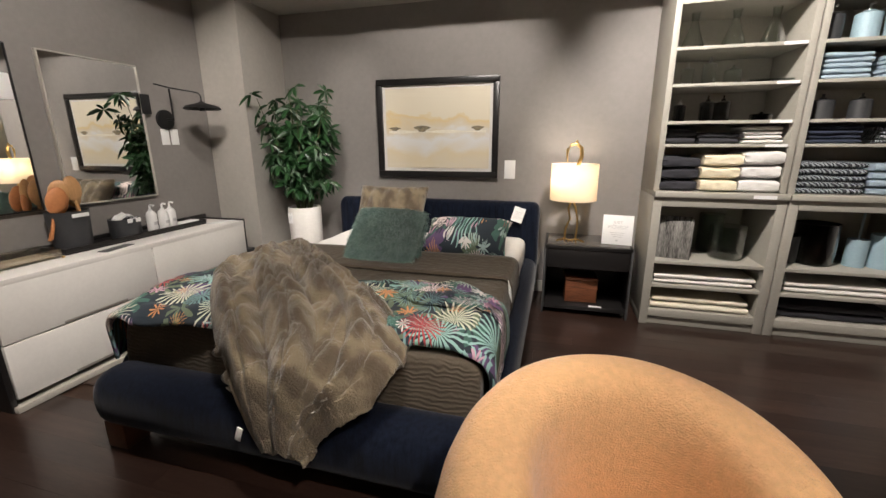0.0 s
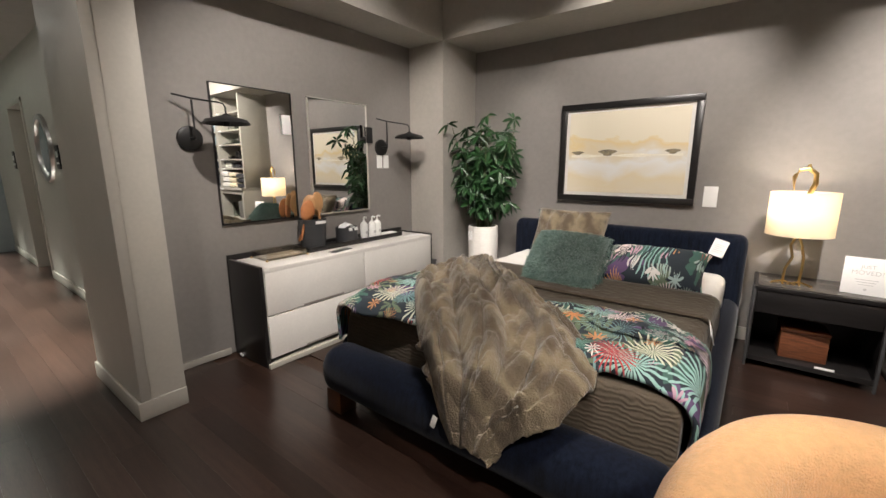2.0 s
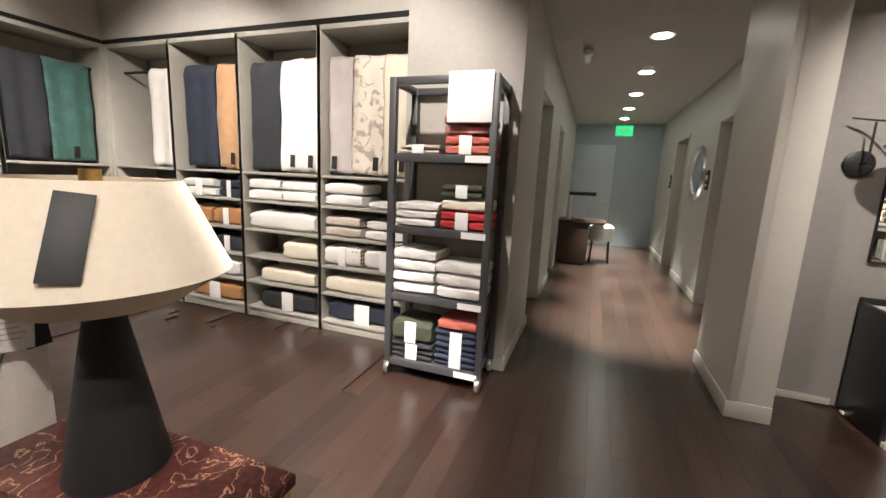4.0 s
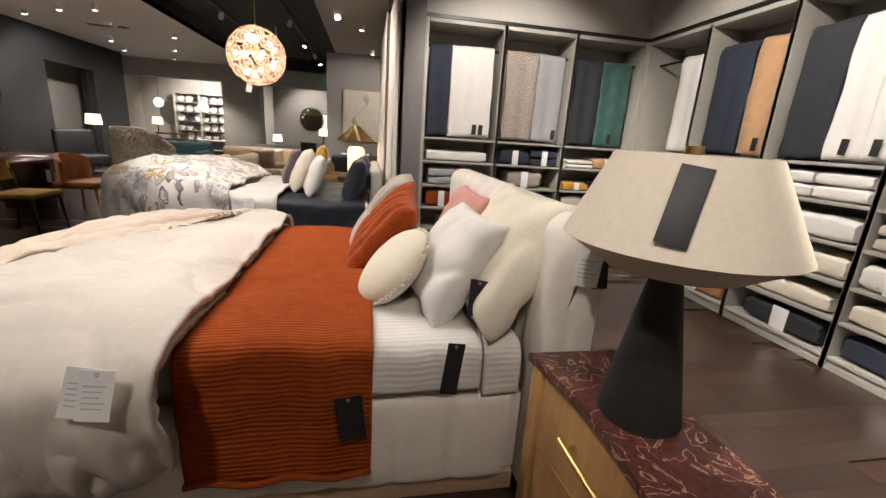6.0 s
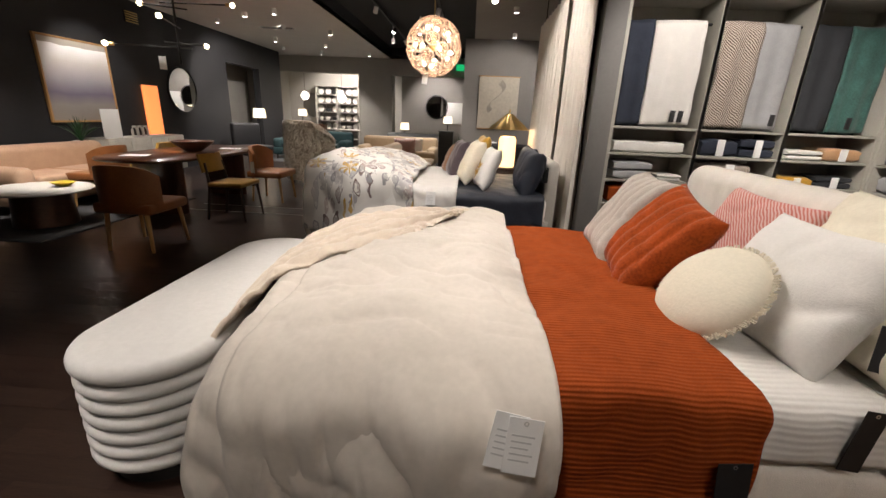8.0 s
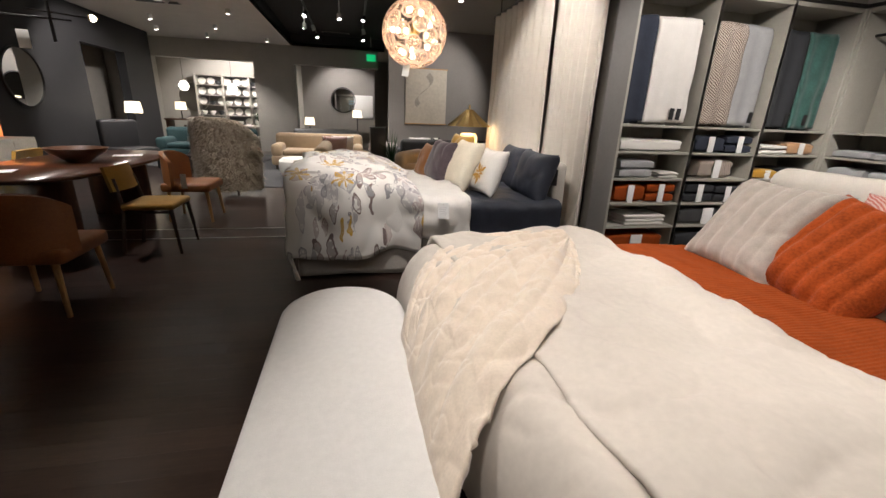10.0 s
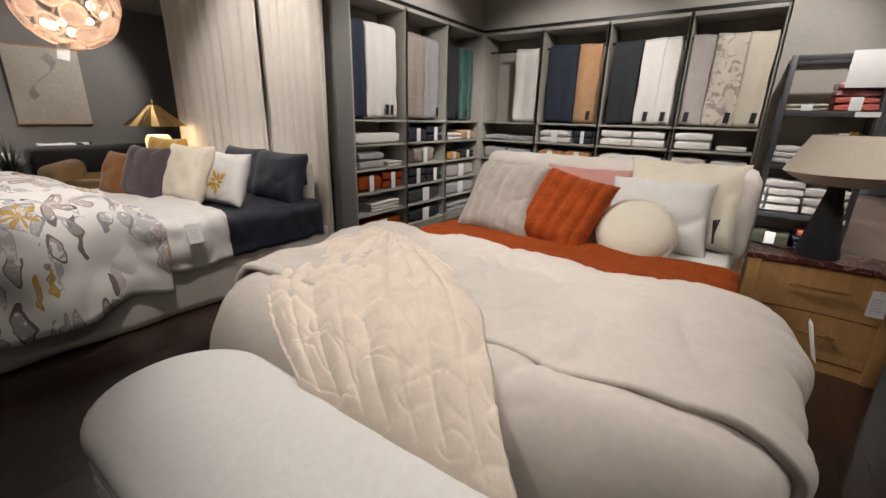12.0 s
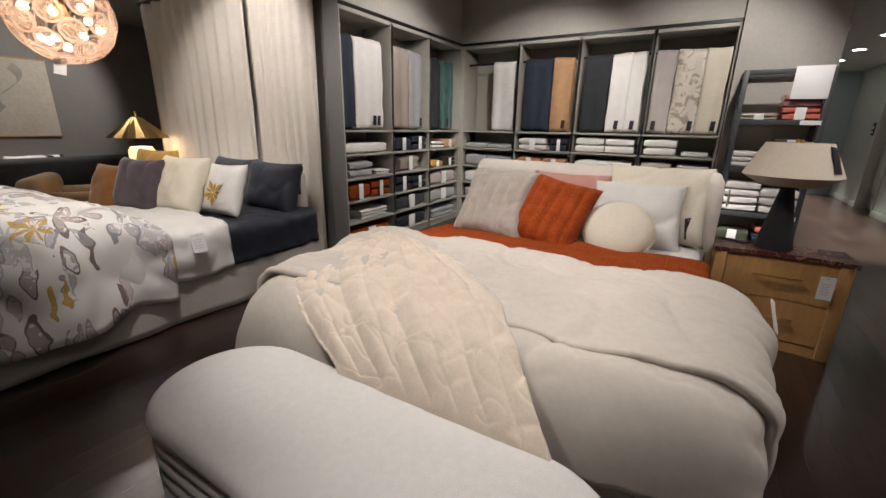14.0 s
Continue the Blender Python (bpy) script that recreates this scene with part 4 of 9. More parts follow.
# plant
pot = thing("potted_plant", (-2.98, 3.56, 0), 0, "leafy green house plant in a tall white ceramic pot", "plant")
part("pot", lathe([(0, 0.0), (0.13, 0.0), (0.145, 0.02), (0.155, 0.80), (0.148, 0.82), (0.135, 0.82), (0.13, 0.74), (0, 0.74)], 36), POT, pot, "tall white tapered pot")
rng = random.Random(4)
stems, leaves = bmesh.new(), bmesh.new()
for k in range(46):
    a, tilt = rng.uniform(0, 2 * math.pi), rng.uniform(0.05, 0.62)
    hgt = rng.uniform(0.25, 1.10)
    reach = min(0.35, 0.10 + 0.55 * tilt * hgt ** 0.4)
    base = Vector((0.05 * math.cos(a), 0.05 * math.sin(a), 0.74))
    tip = Vector((reach * math.cos(a), reach * math.sin(a) * 0.8, 0.78 + hgt))
    mid = base.lerp(tip, 0.5) + Vector((0, 0, 0.08))
    tube([base, mid, tip], 0.006, 5, stems, 0.4)
    for _ in range(5):
        f = 1.0 if _ == 0 else rng.uniform(0.35, 1.0)
        hub = (base.lerp(mid, f * 2) if f < 0.5 else mid.lerp(tip, f * 2 - 1)) + Vector((rng.uniform(-0.07, 0.07), rng.uniform(-0.07, 0.07), rng.uniform(-0.04, 0.06)))
        n = rng.choice((5, 6, 7))
        face = Vector((rng.uniform(-0.5, 0.5) + 0.5 * math.cos(a), rng.uniform(-0.8, 0.2), rng.uniform(0.2, 1))).normalized()
        sx = face.cross(Vector((0, 0, 1))).normalized()
        sy = face.cross(sx)
        for q in range(n):
            b = 2 * math.pi * q / n + rng.uniform(-0.2, 0.2)
            d = math.cos(b) * sx + math.sin(b) * sy
            c = face.cross(d)
            L = rng.uniform(0.085, 0.15)
            droop = -face * 0.25 * L + Vector((0, 0, -0.15 * L))
            pts = [hub, hub + d * L * 0.35 + c * L * 0.15, hub + d * L * 0.75 + c * L * 0.13 + droop * 0.5, hub + d * L + droop, hub + d * L * 0.75 - c * L * 0.13 + droop * 0.5, hub + d * L * 0.35 - c * L * 0.15]
            v = [leaves.verts.new(p) for p in pts]
            m1 = leaves.verts.new(hub + d * L * 0.55 + droop * 0.3 - face * 0.012)
            for i in range(6):
                leaves.faces.new((v[i], v[(i + 1) % 6], m1))
part("stems", stems, STEM, pot)
part("leaves", leaves, LEAF, pot, "glossy palmate green leaves", smooth=None)
swing_tag(-3.03, 3.395, 0.78, 0, 0.05, 0.10)

# dresser
DX, DY0, DY1 = -3.38, 1.33, 3.20
dr = thing("dresser", (DX, (DY0 + DY1) / 2, 0), 90, "six drawer dresser with white fronts in a black wood case", "dresser")
L, D, H = (DY1 - DY0) / 2, 0.45, 0.735
# local x runs along the dresser, -y towards the room, y to the wall
part("end_panel", box(-L, -L + 0.03, -0.0, D, 0.0, H + 0.01), BLACK_LAC, dr, "black wood end panel")
part("end_panel", box(L - 0.03, L, -0.0, D, 0.0, H + 0.01), BLACK_LAC, dr)
part("back_rail", box(-L, L, D - 0.02, D, 0.05, H + 0.04), BLACK_LAC, dr, "black raised back rail")
part("carcass", box(-L + 0.03, L - 0.03, 0.03, D - 0.02, 0.06, H - 0.035, 0), BLACK_LAC, dr, smooth=None)
part("top", box(-L + 0.03, L - 0.03, -0.012, D - 0.02, H - 0.035, H - 0.002, 0.003), WHITE_LAMINATE, dr, "white top")
part("plinth", box(-L + 0.01, L - 0.01, -0.03, D - 0.04, 0.0, 0.035, 0.003), TRIM, dr, "pale floor plinth")
for c in range(2):
    for r in range(2):
        x0, x1 = -L + 0.033 + c * (L - 0.03) + 0.0, -L + 0.033 + (c + 1) * (L - 0.03) - 0.006
        z0, z1 = 0.07 + r * 0.32, 0.07 + r * 0.32 + 0.312
        fr = part("drawer", box(x0, x1, -0.012, 0.028, z0, z1 - 0.0, 0.003), WHITE_LAMINATE, dr, "white drawer front")
        xm = (x0 + x1) / 2
        # thin strip whose grey stands for the shade in a finger notch
        part("finger_pull", box(xm - 0.16, xm + 0.22, -0.0135, 0.0, z0 + 0.001, z0 + 0.017, 0.002), material("notch_shade_grey", (0.40, 0.37, 0.33), 0.4, 0.6, vary=0.05, scale=8) if c + r == 0 else bpy.data.materials["notch_shade_grey"], fr, "finger notch drawn as a thin grey strip")

ST = H - 0.002
tray = thing("black_tray", (-3.70, 2.42, ST), 90, "long black tray on the dresser", "tray")
part("base", box(-0.55, 0.55, -0.12, 0.12, 0, 0.012), BLACK_LAC, tray)
for q in ((-0.55, 0.55, -0.12, -0.108), (-0.55, 0.55, 0.108, 0.12), (-0.55, -0.538, -0.108, 0.108), (0.538, 0.55, -0.108, 0.108)):
    part("rim", box(*q, 0.012, 0.04, 0.003), BLACK_LAC, tray)
part("foot", box(-0.3, -0.22, -0.10, 0.10, 0.0005, 0.004, 0), BLACK_LAC, tray, smooth=None)
DARK_BIN = material("charcoal_plastic", (0.04, 0.042, 0.045), 0.45, vary=0.1, scale=8)
BRUSH_WOOD = material("bamboo_wood", (0.50, 0.28, 0.12), 0.5, vary=0.15, scale=6, stretch=(6, 6, 1))
BRUSH_BACK = material("orange_brush_wood", (0.52, 0.21, 0.08), 0.5, vary=0.1, scale=6)
bin1 = thing("brush_bin", (-3.70, 2.0, ST + 0.013), 0, "charcoal bin holding wooden bath brushes on the tray", "bin")
part("body", lathe([(0, 0), (0.10, 0), (0.115, 0.25), (0.112, 0.25), (0.098, 0.012), (0, 0.012)], 36), DARK_BIN, bin1)
part("paper_band", moved(box(-0.05, 0.05, -0.002, 0.002, -0.012, 0.012, 0.0005), pose(0.118, 0.0, 0.225, 0, 0, 90)), PAPER, bin1)
for k, (dx, dy, hz, tl2, tn, mt) in enumerate(((0.02, -0.03, 0.28, 14, 60, BRUSH_WOOD), (0.05, 0.04, 0.30, -8, 90, BRUSH_WOOD), (0.06, -0.07, 0.24, 26, 75, BRUSH_BACK), (-0.02, 0.06, 0.26, -20, 100, BRUSH_WOOD), (0.0, -0.05, 0.22, 30, 50, BRUSH_BACK), (-0.05, 0.0, 0.27, 4, 80, BRUSH_WOOD))):
    br = thing("bath_brush", (0, 0, 0), 0, "oval wooden bath brush standing in the bin", "brush", "bath brushes")
    br.matrix_world = pose(-3.70 + dx * 0.6, 2.0 + dy * 1.15, ST + hz + 0.05, 0, 0, tn) @ pose(0, 0, 0, 0, tl2 * 0.6, 0)
    head = surface(20, 8, lambda u, v: Vector((0.055 * math.sin(math.pi * v) * math.cos(2 * math.pi * u), 0.018 * math.sin(math.pi * v) * math.sin(2 * math.pi * u), 0.085 * -math.cos(math.pi * v) + 0.05)), closed_u=True)
    part("head", head, mt, br, smooth=180)
    part("handle", tube([(0, 0, -0.02), (0, 0, -0.12), (0, 0, -0.2)], 0.011), mt, br)
bin2 = thing("tissue_bin", (-3.68, 2.34, ST + 0.013), 0, "low charcoal canister with a paper card on the tray", "canister")
part("body", lathe([(0, 0), (0.092, 0), (0.098, 0.02), (0.098, 0.14), (0.094, 0.14), (0.092, 0.02), (0, 0.02)], 36), DARK_BIN, bin2)
part("card", moved(box(-0.05, 0.05, -0.001, 0.001, 0, 0.03, 0), pose(0.096, 0, 0.115, 0, 0, 90)), PAPER, bin2, smooth=None)
part("tissue", thicken(surface(8, 8, lambda u, v: Vector((0.10 * (u - 0.5), 0.12 * (v - 0.5), 0.135 + 0.03 * math.sin(3.1 * v) + wobble((u, v, 0), 4, 0.03, 2)))), 0.002), PAPER, bin2, smooth=180)
BOTTLE = material("white_plastic", (0.78, 0.78, 0.76), 0.3, vary=0.02, scale=6)
for k, by in enumerate((2.56, 2.645, 2.73)):
    bo = thing("lotion_bottle", (-3.69 + 0.02 * (k == 1), by, ST + 0.013), 90, "white pump bottle of lotion standing on the tray", "bottle", "lotion bottles")
    part("body", lathe([(0, 0), (0.034, 0), (0.037, 0.01), (0.037, 0.13), (0.028, 0.152), (0.014, 0.16), (0.014, 0.17), (0, 0.17)], 24), BOTTLE, bo)
    part("pump", tube([(0, 0, 0.165), (0, 0, 0.20), (0, -0.012, 0.207), (0, -0.04, 0.203)], 0.008), BOTTLE, bo)
    part("label_band", moved(box(-0.016, 0.016, -0.0385, -0.0375, 0.05, 0.075, 0), pose(0, 0, 0)), INK, bo, smooth=None)
sd = thing("soap_dish", (-3.69, 2.88, ST + 0.013), 90, "flat white soap dish on the tray end", "dish")
part("plate", box(-0.085, 0.085, -0.05, 0.05, 0, 0.018, 0.008), BOTTLE, sd)
part("edge", box(-0.08, 0.08, -0.045, 0.045, 0.018, 0.022, 0.002), PAPER, sd)
for nm, (cx, cy, tn) in (("dresser_card", (-3.47, 2.10, 100)), ("dresser_card", (-3.50, 3.06, 70))):
    cd = thing(nm, (cx, cy, ST), tn, "small printed card lying on the dresser top", "card", "dresser cards")
    part("sheet", box(-0.11, 0.11, -0.035, 0.035, 0, 0.003, 0.0005), CART_METAL if cy < 2.5 else PAPER, cd)
ACR = clear_glass("clear_acrylic", (0.90, 0.88, 0.84), 0.05)
ac = thing("acrylic_tray", (-3.66, 1.66, ST), 90, "clear acrylic tray with brass corners on the dresser", "tray")
part("base", box(-0.17, 0.17, -0.11, 0.11, 0.004, 0.010, 0), ACR, ac, smooth=None)
for q in ((-0.17, 0.17, -0.11, -0.104), (-0.17, 0.17, 0.104, 0.11), (-0.17, -0.164, -0.104, 0.104), (0.164, 0.17, -0.104, 0.104)):
    part("wall", box(*q, 0.010, 0.06, 0), ACR, ac, smooth=None)
part("insert", box(-0.15, 0.15, -0.09, 0.09, 0.011, 0.016, 0.001), material("pale_wood_insert", (0.45, 0.38, 0.28), 0.5, vary=0.1, scale=8), ac)
for q in ((-0.172, -0.112), (0.172, -0.112), (-0.172, 0.112), (0.172, 0.112)):
    part("corner", box(q[0] - 0.006, q[0] + 0.006, q[1] - 0.006, q[1] + 0.006, 0, 0.014, 0.002), BRASS, ac)
rl = thing("ruler_strip", (-3.60, 1.34, 0), 90, "white cable cover strip on the floor by the dresser", "strip")
part("strip", box(-0.02, 0.02, 0.12, 0.16, 0, 0.02, 0.004), BOTTLE, rl)

# mirrors and sconces
for k, (y0, y1, z0, z1) in enumerate(((1.33, 1.96, 1.0, 2.0), (2.11, 2.77, 1.0, 2.0))):
    mi = thing("wall_mirror", (-3.85, (y0 + y1) / 2, (z0 + z1) / 2), 90, "rounded edge wall mirror" if k == 0 else "thin chrome framed wall mirror", "mirror")
    if k == 0:
        mi["label"] = "frameless rounded rectangular mirror hung above the dresser"
    else:
        mi["label"] = "rectangular mirror with thin steel frame above the dresser"
    a, b = (y1 - y0) / 2, (z1 - z0) / 2
    part("backing", box(-a + 0.006, a - 0.006, -0.012, 0.0, -b + 0.006, b - 0.006, 0.0), BLACK_METAL, mi, smooth=None)
    part("mirror_glass", box(-a + 0.008, a - 0.008, -0.017, -0.012, -b + 0.008, b - 0.008, 0), MIRROR, mi, smooth=None)
    w = 0.010 if k else 0.006
    fm = TRIM if k else BLACK_METAL
    for q in ((-a, a, b - w, b), (-a, a, -b, -b + w), (-a, -a + w, -b + w, b - w), (a - w, a, -b + w, b - w)):
        part("frame_bar", box(q[0], q[1], -0.026, 0.0, q[2], q[3], 0.002), fm, mi)


def sconce(y, z):
    s = thing("wall_sconce", (-3.85, y, z), 90, "black swing arm wall sconce with a flat metal shade", "sconce", "dresser sconces")
    part("wall_plate", moved(lathe([(0, 0), (0.08, 0), (0.08, 0.02), (0.068, 0.026), (0, 0.026)], 28), pose(0, 0, 0, 90)), BLACK_METAL, s)
    part("stem", tube([(0, -0.02, 0), (0, -0.10, 0), (0, -0.10, 0.0)], 0.007), BLACK_METAL, s)
    part("post", tube([(0, -0.10, -0.01), (0, -0.10, 0.24)], 0.007), BLACK_METAL, s)
    part("arm", tube([(-0.10, -0.06, 0.27), (0, -0.10, 0.25), (0.10, -0.23, 0.225), (0.12, -0.27, 0.215), (0.125, -0.285, 0.19), (0.125, -0.285, 0.15)], 0.006), BLACK_METAL, s)
    sh = part("shade", moved(lathe([(0.012, 0.06), (0.036, 0.045), (0.125, 0.022), (0.145, 0.0), (0.142, -0.006), (0.12, 0.012), (0.034, 0.03), (0.0, 0.035)], 36), pose(0.125, -0.285, 0.09)), BLACK_METAL, s, "flat black metal shade")
    part("socket", moved(lathe([(0, 0.03), (0.022, 0.03), (0.022, -0.02), (0, -0.022)], 20), pose(0.125, -0.285, 0.09)), BLACK_METAL, sh)
    return s


sconce(1.18, 1.61)
sconce(2.96, 1.61)
for k, (y, z, w, h) in enumerate(((2.94, 1.47, 0.075, 0.13), (3.03, 1.47, 0.075, 0.13))):
    c = thing("wall_label", (-3.848, y, z), 90, "white paper label on the wall below a sconce", "label", "sconce labels")
    part("card", box(-w / 2, w / 2, -0.003, 0, -h / 2, h / 2, 0.001), PAPER, c)
for y, z in ((1.90, 1.75), (2.79, 1.72)):
    c = thing("wall_label", (-3.822, y, z), 90, "small label card on a mirror's edge", "label", "mirror labels")
    part("card", box(-0.04, 0.04, -0.003, 0, -0.075, 0.075, 0.001), PAPER if y < 2.5 else BLACK_CARD, c)
wb = thing("grey_bin", (-3.60, 3.33, 0), 0, "grey bin standing between dresser and pillar", "bin")
part("body", box(-0.12, 0.12, -0.07, 0.07, 0, 0.40, 0.01), CART_METAL, wb)
part("lid", box(-0.122, 0.122, -0.072, 0.072, 0.40, 0.42, 0.004), CART_METAL, wb)

# nightstand, crane lamp, sign
ns = thing("black_nightstand", (-0.35, 3.72, 0), 0, "open black nightstand with a brass edged frame", "nightstand")
part("top", box(-0.34, 0.34, -0.24, 0.24, 0.572, 0.60, 0.003), BLACK_LAC, ns)
part("top_inlay", box(-0.32, 0.32, -0.22, 0.22, 0.60, 0.603, 0.001), material("smoked_glass", (0.06, 0.055, 0.05), 0.12, vary=0.05), ns, "dark glass top inlay")
for s in (-1, 1):
    part("side_panel", box(s * 0.33 - 0.01, s * 0.33 + 0.01, -0.235, 0.235, 0.05, 0.572, 0.002), BLACK_LAC, ns)
    for y in (-0.232, 0.232):
        part("leg", box(s * 0.335 - 0.008, s * 0.335 + 0.008, y - 0.008, y + 0.008, 0, 0.60, 0.002), CART_METAL, ns)
part("drawer", box(-0.318, 0.318, -0.232, 0.2, 0.41, 0.568, 0.003), BLACK_LAC, ns)
part("shelf", box(-0.32, 0.32, -0.235, 0.235, 0.05, 0.085, 0.003), BLACK_LAC, ns)
part("back", box(-0.32, 0.32, 0.22, 0.235, 0.085, 0.41, 0.002), BLACK_LAC, ns)
cb = thing("wooden_box", (-0.38, 3.70, 0.086), 4, "brown grained wooden box on the nightstand shelf", "box")
GRAIN = material("streaked_wood", (0.22, 0.08, 0.035), 0.4, second=(0.06, 0.02, 0.01), scale=10, stretch=(1, 1, 9))
part("body", box(-0.13, 0.13, -0.12, 0.12, 0, 0.19, 0.005), GRAIN, cb)
part("lid", box(-0.133, 0.133, -0.123, 0.123, 0.192, 0.215, 0.005), GRAIN, cb)
nl = thing("shelf_label", (-0.26, 3.482, 0.06), 0, "white label strip on the nightstand shelf", "label")
part("card", box(-0.05, 0.05, -0.002, 0.002, 0.0265, 0.042, 0.0005), PAPER, nl)
lp = thing("crane_table_lamp", (-0.49, 3.70, 0.603), 0, "brass crane table lamp with a lit white drum shade", "table lamp")
SHADE_LIT = bpy.data.materials.new("lit_white_shade")
SHADE_LIT.use_nodes = True
_t = SHADE_LIT.node_tree
_b = _t.nodes["Principled BSDF"]
_b.inputs["Base Color"].default_value, _b.inputs["Roughness"].default_value = (0.85, 0.80, 0.70, 1), 0.9
_tr = _t.nodes.new("ShaderNodeBsdfTranslucent")
_tr.inputs[0].default_value = (0.9, 0.82, 0.68, 1)
_mx = _t.nodes.new("ShaderNodeMixShader")
_mx.inputs[0].default_value = 0.5
_t.links.new(_b.outputs[0], _mx.inputs[1])
_t.links.new(_tr.outputs[0], _mx.inputs[2])
_t.links.new(_mx.outputs[0], _t.nodes["Material Output"].inputs[0])
part("shade", lathe([(0.188, 0.345), (0.188, 0.64), (0.186, 0.64), (0.186, 0.345), (0.188, 0.345)], 48), SHADE_LIT, lp, "white fabric drum shade, lit", smooth=60)
for s in (-1, 1):
    part("crane_leg", tube([(s * 0.045, 0, 0.012), (s * 0.045 + 0.005, 0.004, 0.10), (s * 0.03 + 0.02, 0.01, 0.18), (s * 0.03, 0.0, 0.27), (0.0, 0, 0.36)], 0.008), BRASS, lp)
    for d in (-0.05, 0.0, 0.05):
        part("toe", tube([(s * 0.045, 0, 0.010), (s * 0.045 + d, -0.05, 0.006), (s * 0.045 + d * 1.3, -0.08, 0.004)], 0.006, 6), BRASS, lp)
part("body", surface(20, 10, lambda u, v: Vector((0.05 * math.sin(math.pi * v) * math.cos(2 * math.pi * u), 0.05 * math.sin(math.pi * v) * math.sin(2 * math.pi * u), 0.42 - 0.09 * math.cos(math.pi * v))), closed_u=True), BRASS, lp, smooth=180)
part("neck", tube([(0, 0, 0.50), (0.02, 0, 0.62), (0.045, 0, 0.70), (0.04, 0, 0.765), (0.0, 0, 0.80), (-0.045, 0, 0.79), (-0.065, 0, 0.755), (-0.07, 0, 0.735)], 0.017, 10, None, 0.7), BRASS, lp, "curved brass crane neck")
part("beak", tube([(-0.07, 0, 0.745), (-0.068, 0, 0.70), (-0.062, 0, 0.655)], 0.012, 8, None, 0.2), BRASS, lp)
part("finial", lathe([(0, 0.80), (0.012, 0.805), (0.010, 0.825), (0, 0.83)], 12), BRASS, lp)
bulb(-0.55, 3.65, 1.15, 6, (1.0, 0.87, 0.70), 0.03)
sg = thing("moved_sign", (-0.13, 3.62, 0.603), -6, "small white printed sign standing on the nightstand", "sign")
sg.matrix_world = pose(-0.13, 3.60, 0.6045, -8, 0, -6)
part("card", box(-0.115, 0.115, -0.002, 0.002, 0, 0.24, 0.0006), PAPER, sg)
part("foot", box(-0.115, 0.115, 0.0, 0.05, 0.0, 0.004, 0.0006), PAPER, sg)


def lettering(text, size, at, parent, mat, name="lettering", rot=(90, 0, 0), depth=0.0005, align="CENTER"):
    cu = bpy.data.curves.new(name, "FONT")
    cu.body, cu.size, cu.align_x, cu.extrude = text, size, align, depth
    tmp = new(name, cu)
    dg = bpy.context.evaluated_depsgraph_get()
    me = bpy.data.meshes.new_from_object(tmp.evaluated_get(dg))
    bpy.data.objects.remove(tmp)
    me.materials.clear()
    me.materials.append(mat)
    ob = new(name, me)
    ob.parent = parent
    ob.matrix_basis = pose(*at, *rot)
    return ob


lettering("JUST", 0.034, (0, -0.0032, 0.17), sg, INK)
lettering("MOVED?", 0.040, (0, -0.0032, 0.13), sg, INK)
for k in range(3):
    part("print_line", box(-0.055 + 0.01 * k, 0.055 - 0.01 * k, -0.0035, -0.0022, 0.095 - 0.016 * k, 0.099 - 0.016 * k, 0), INK, sg, smooth=None)
part("emblem", moved(lathe([(0, 0), (0.008, 0), (0.008, 0.001), (0, 0.001)], 14), pose(0, -0.0022, 0.035, 90)), INK, sg)

# ---- tower shelves beside the nightstand ----
TY = 3.47


def stack(name, x, y, z, w, d, h, layers, mat, label, category="towels", turn=0, seed=0, group="", band=None):
    s = thing(name, (x, y, z), turn, label, category, group)
    n = max(1, layers)
    rg = random.Random(seed)
    for k in range(n):
        o = part("towel" if category == "towels" else "fold", folded(w * rg.uniform(0.95, 1.0), d, h / n, 1, seed + k), mat, s, smooth=60)
        o.location = (rg.uniform(-0.006, 0.006), rg.uniform(-0.008, 0.004), k * h / n)
    if band:
        part("paper_band", box(-w * band, w * band, -d / 2 - 0.012, -d / 2 - 0.004, 0.002, h - 0.004, 0.002), PAPER, s, "white paper band")
    return s


BLACK_TOWEL = material("charcoal_terry", (0.028, 0.028, 0.034), 0.95, vary=0.15, scale=30, bump=0.5, bump_scale=260)
NAVY_TOWEL = material("navy_terry", (0.028, 0.038, 0.065), 0.95, vary=0.15, scale=30, bump=0.5, bump_scale=260)
WHITE_TOWEL = material("white_terry", (0.70, 0.69, 0.665), 0.95, vary=0.05, scale=30, bump=0.5, bump_scale=260)
CREAM_TOWEL = material("cream_terry", (0.76, 0.68, 0.50), 0.95, vary=0.06, scale=30, bump=0.5, bump_scale=260)
BLUE_TOWEL = material("pale_blue_terry", (0.36, 0.46, 0.54), 0.95, vary=0.06, scale=30, bump=0.5, bump_scale=260)
SAND_TOWEL = material("sand_terry", (0.50, 0.44, 0.38), 0.95, vary=0.08, scale=30, bump=0.5, bump_scale=260)
BLUE_PLASTIC = material("pale_blue_ceramic", (0.30, 0.42, 0.48), 0.45, vary=0.05, scale=8)


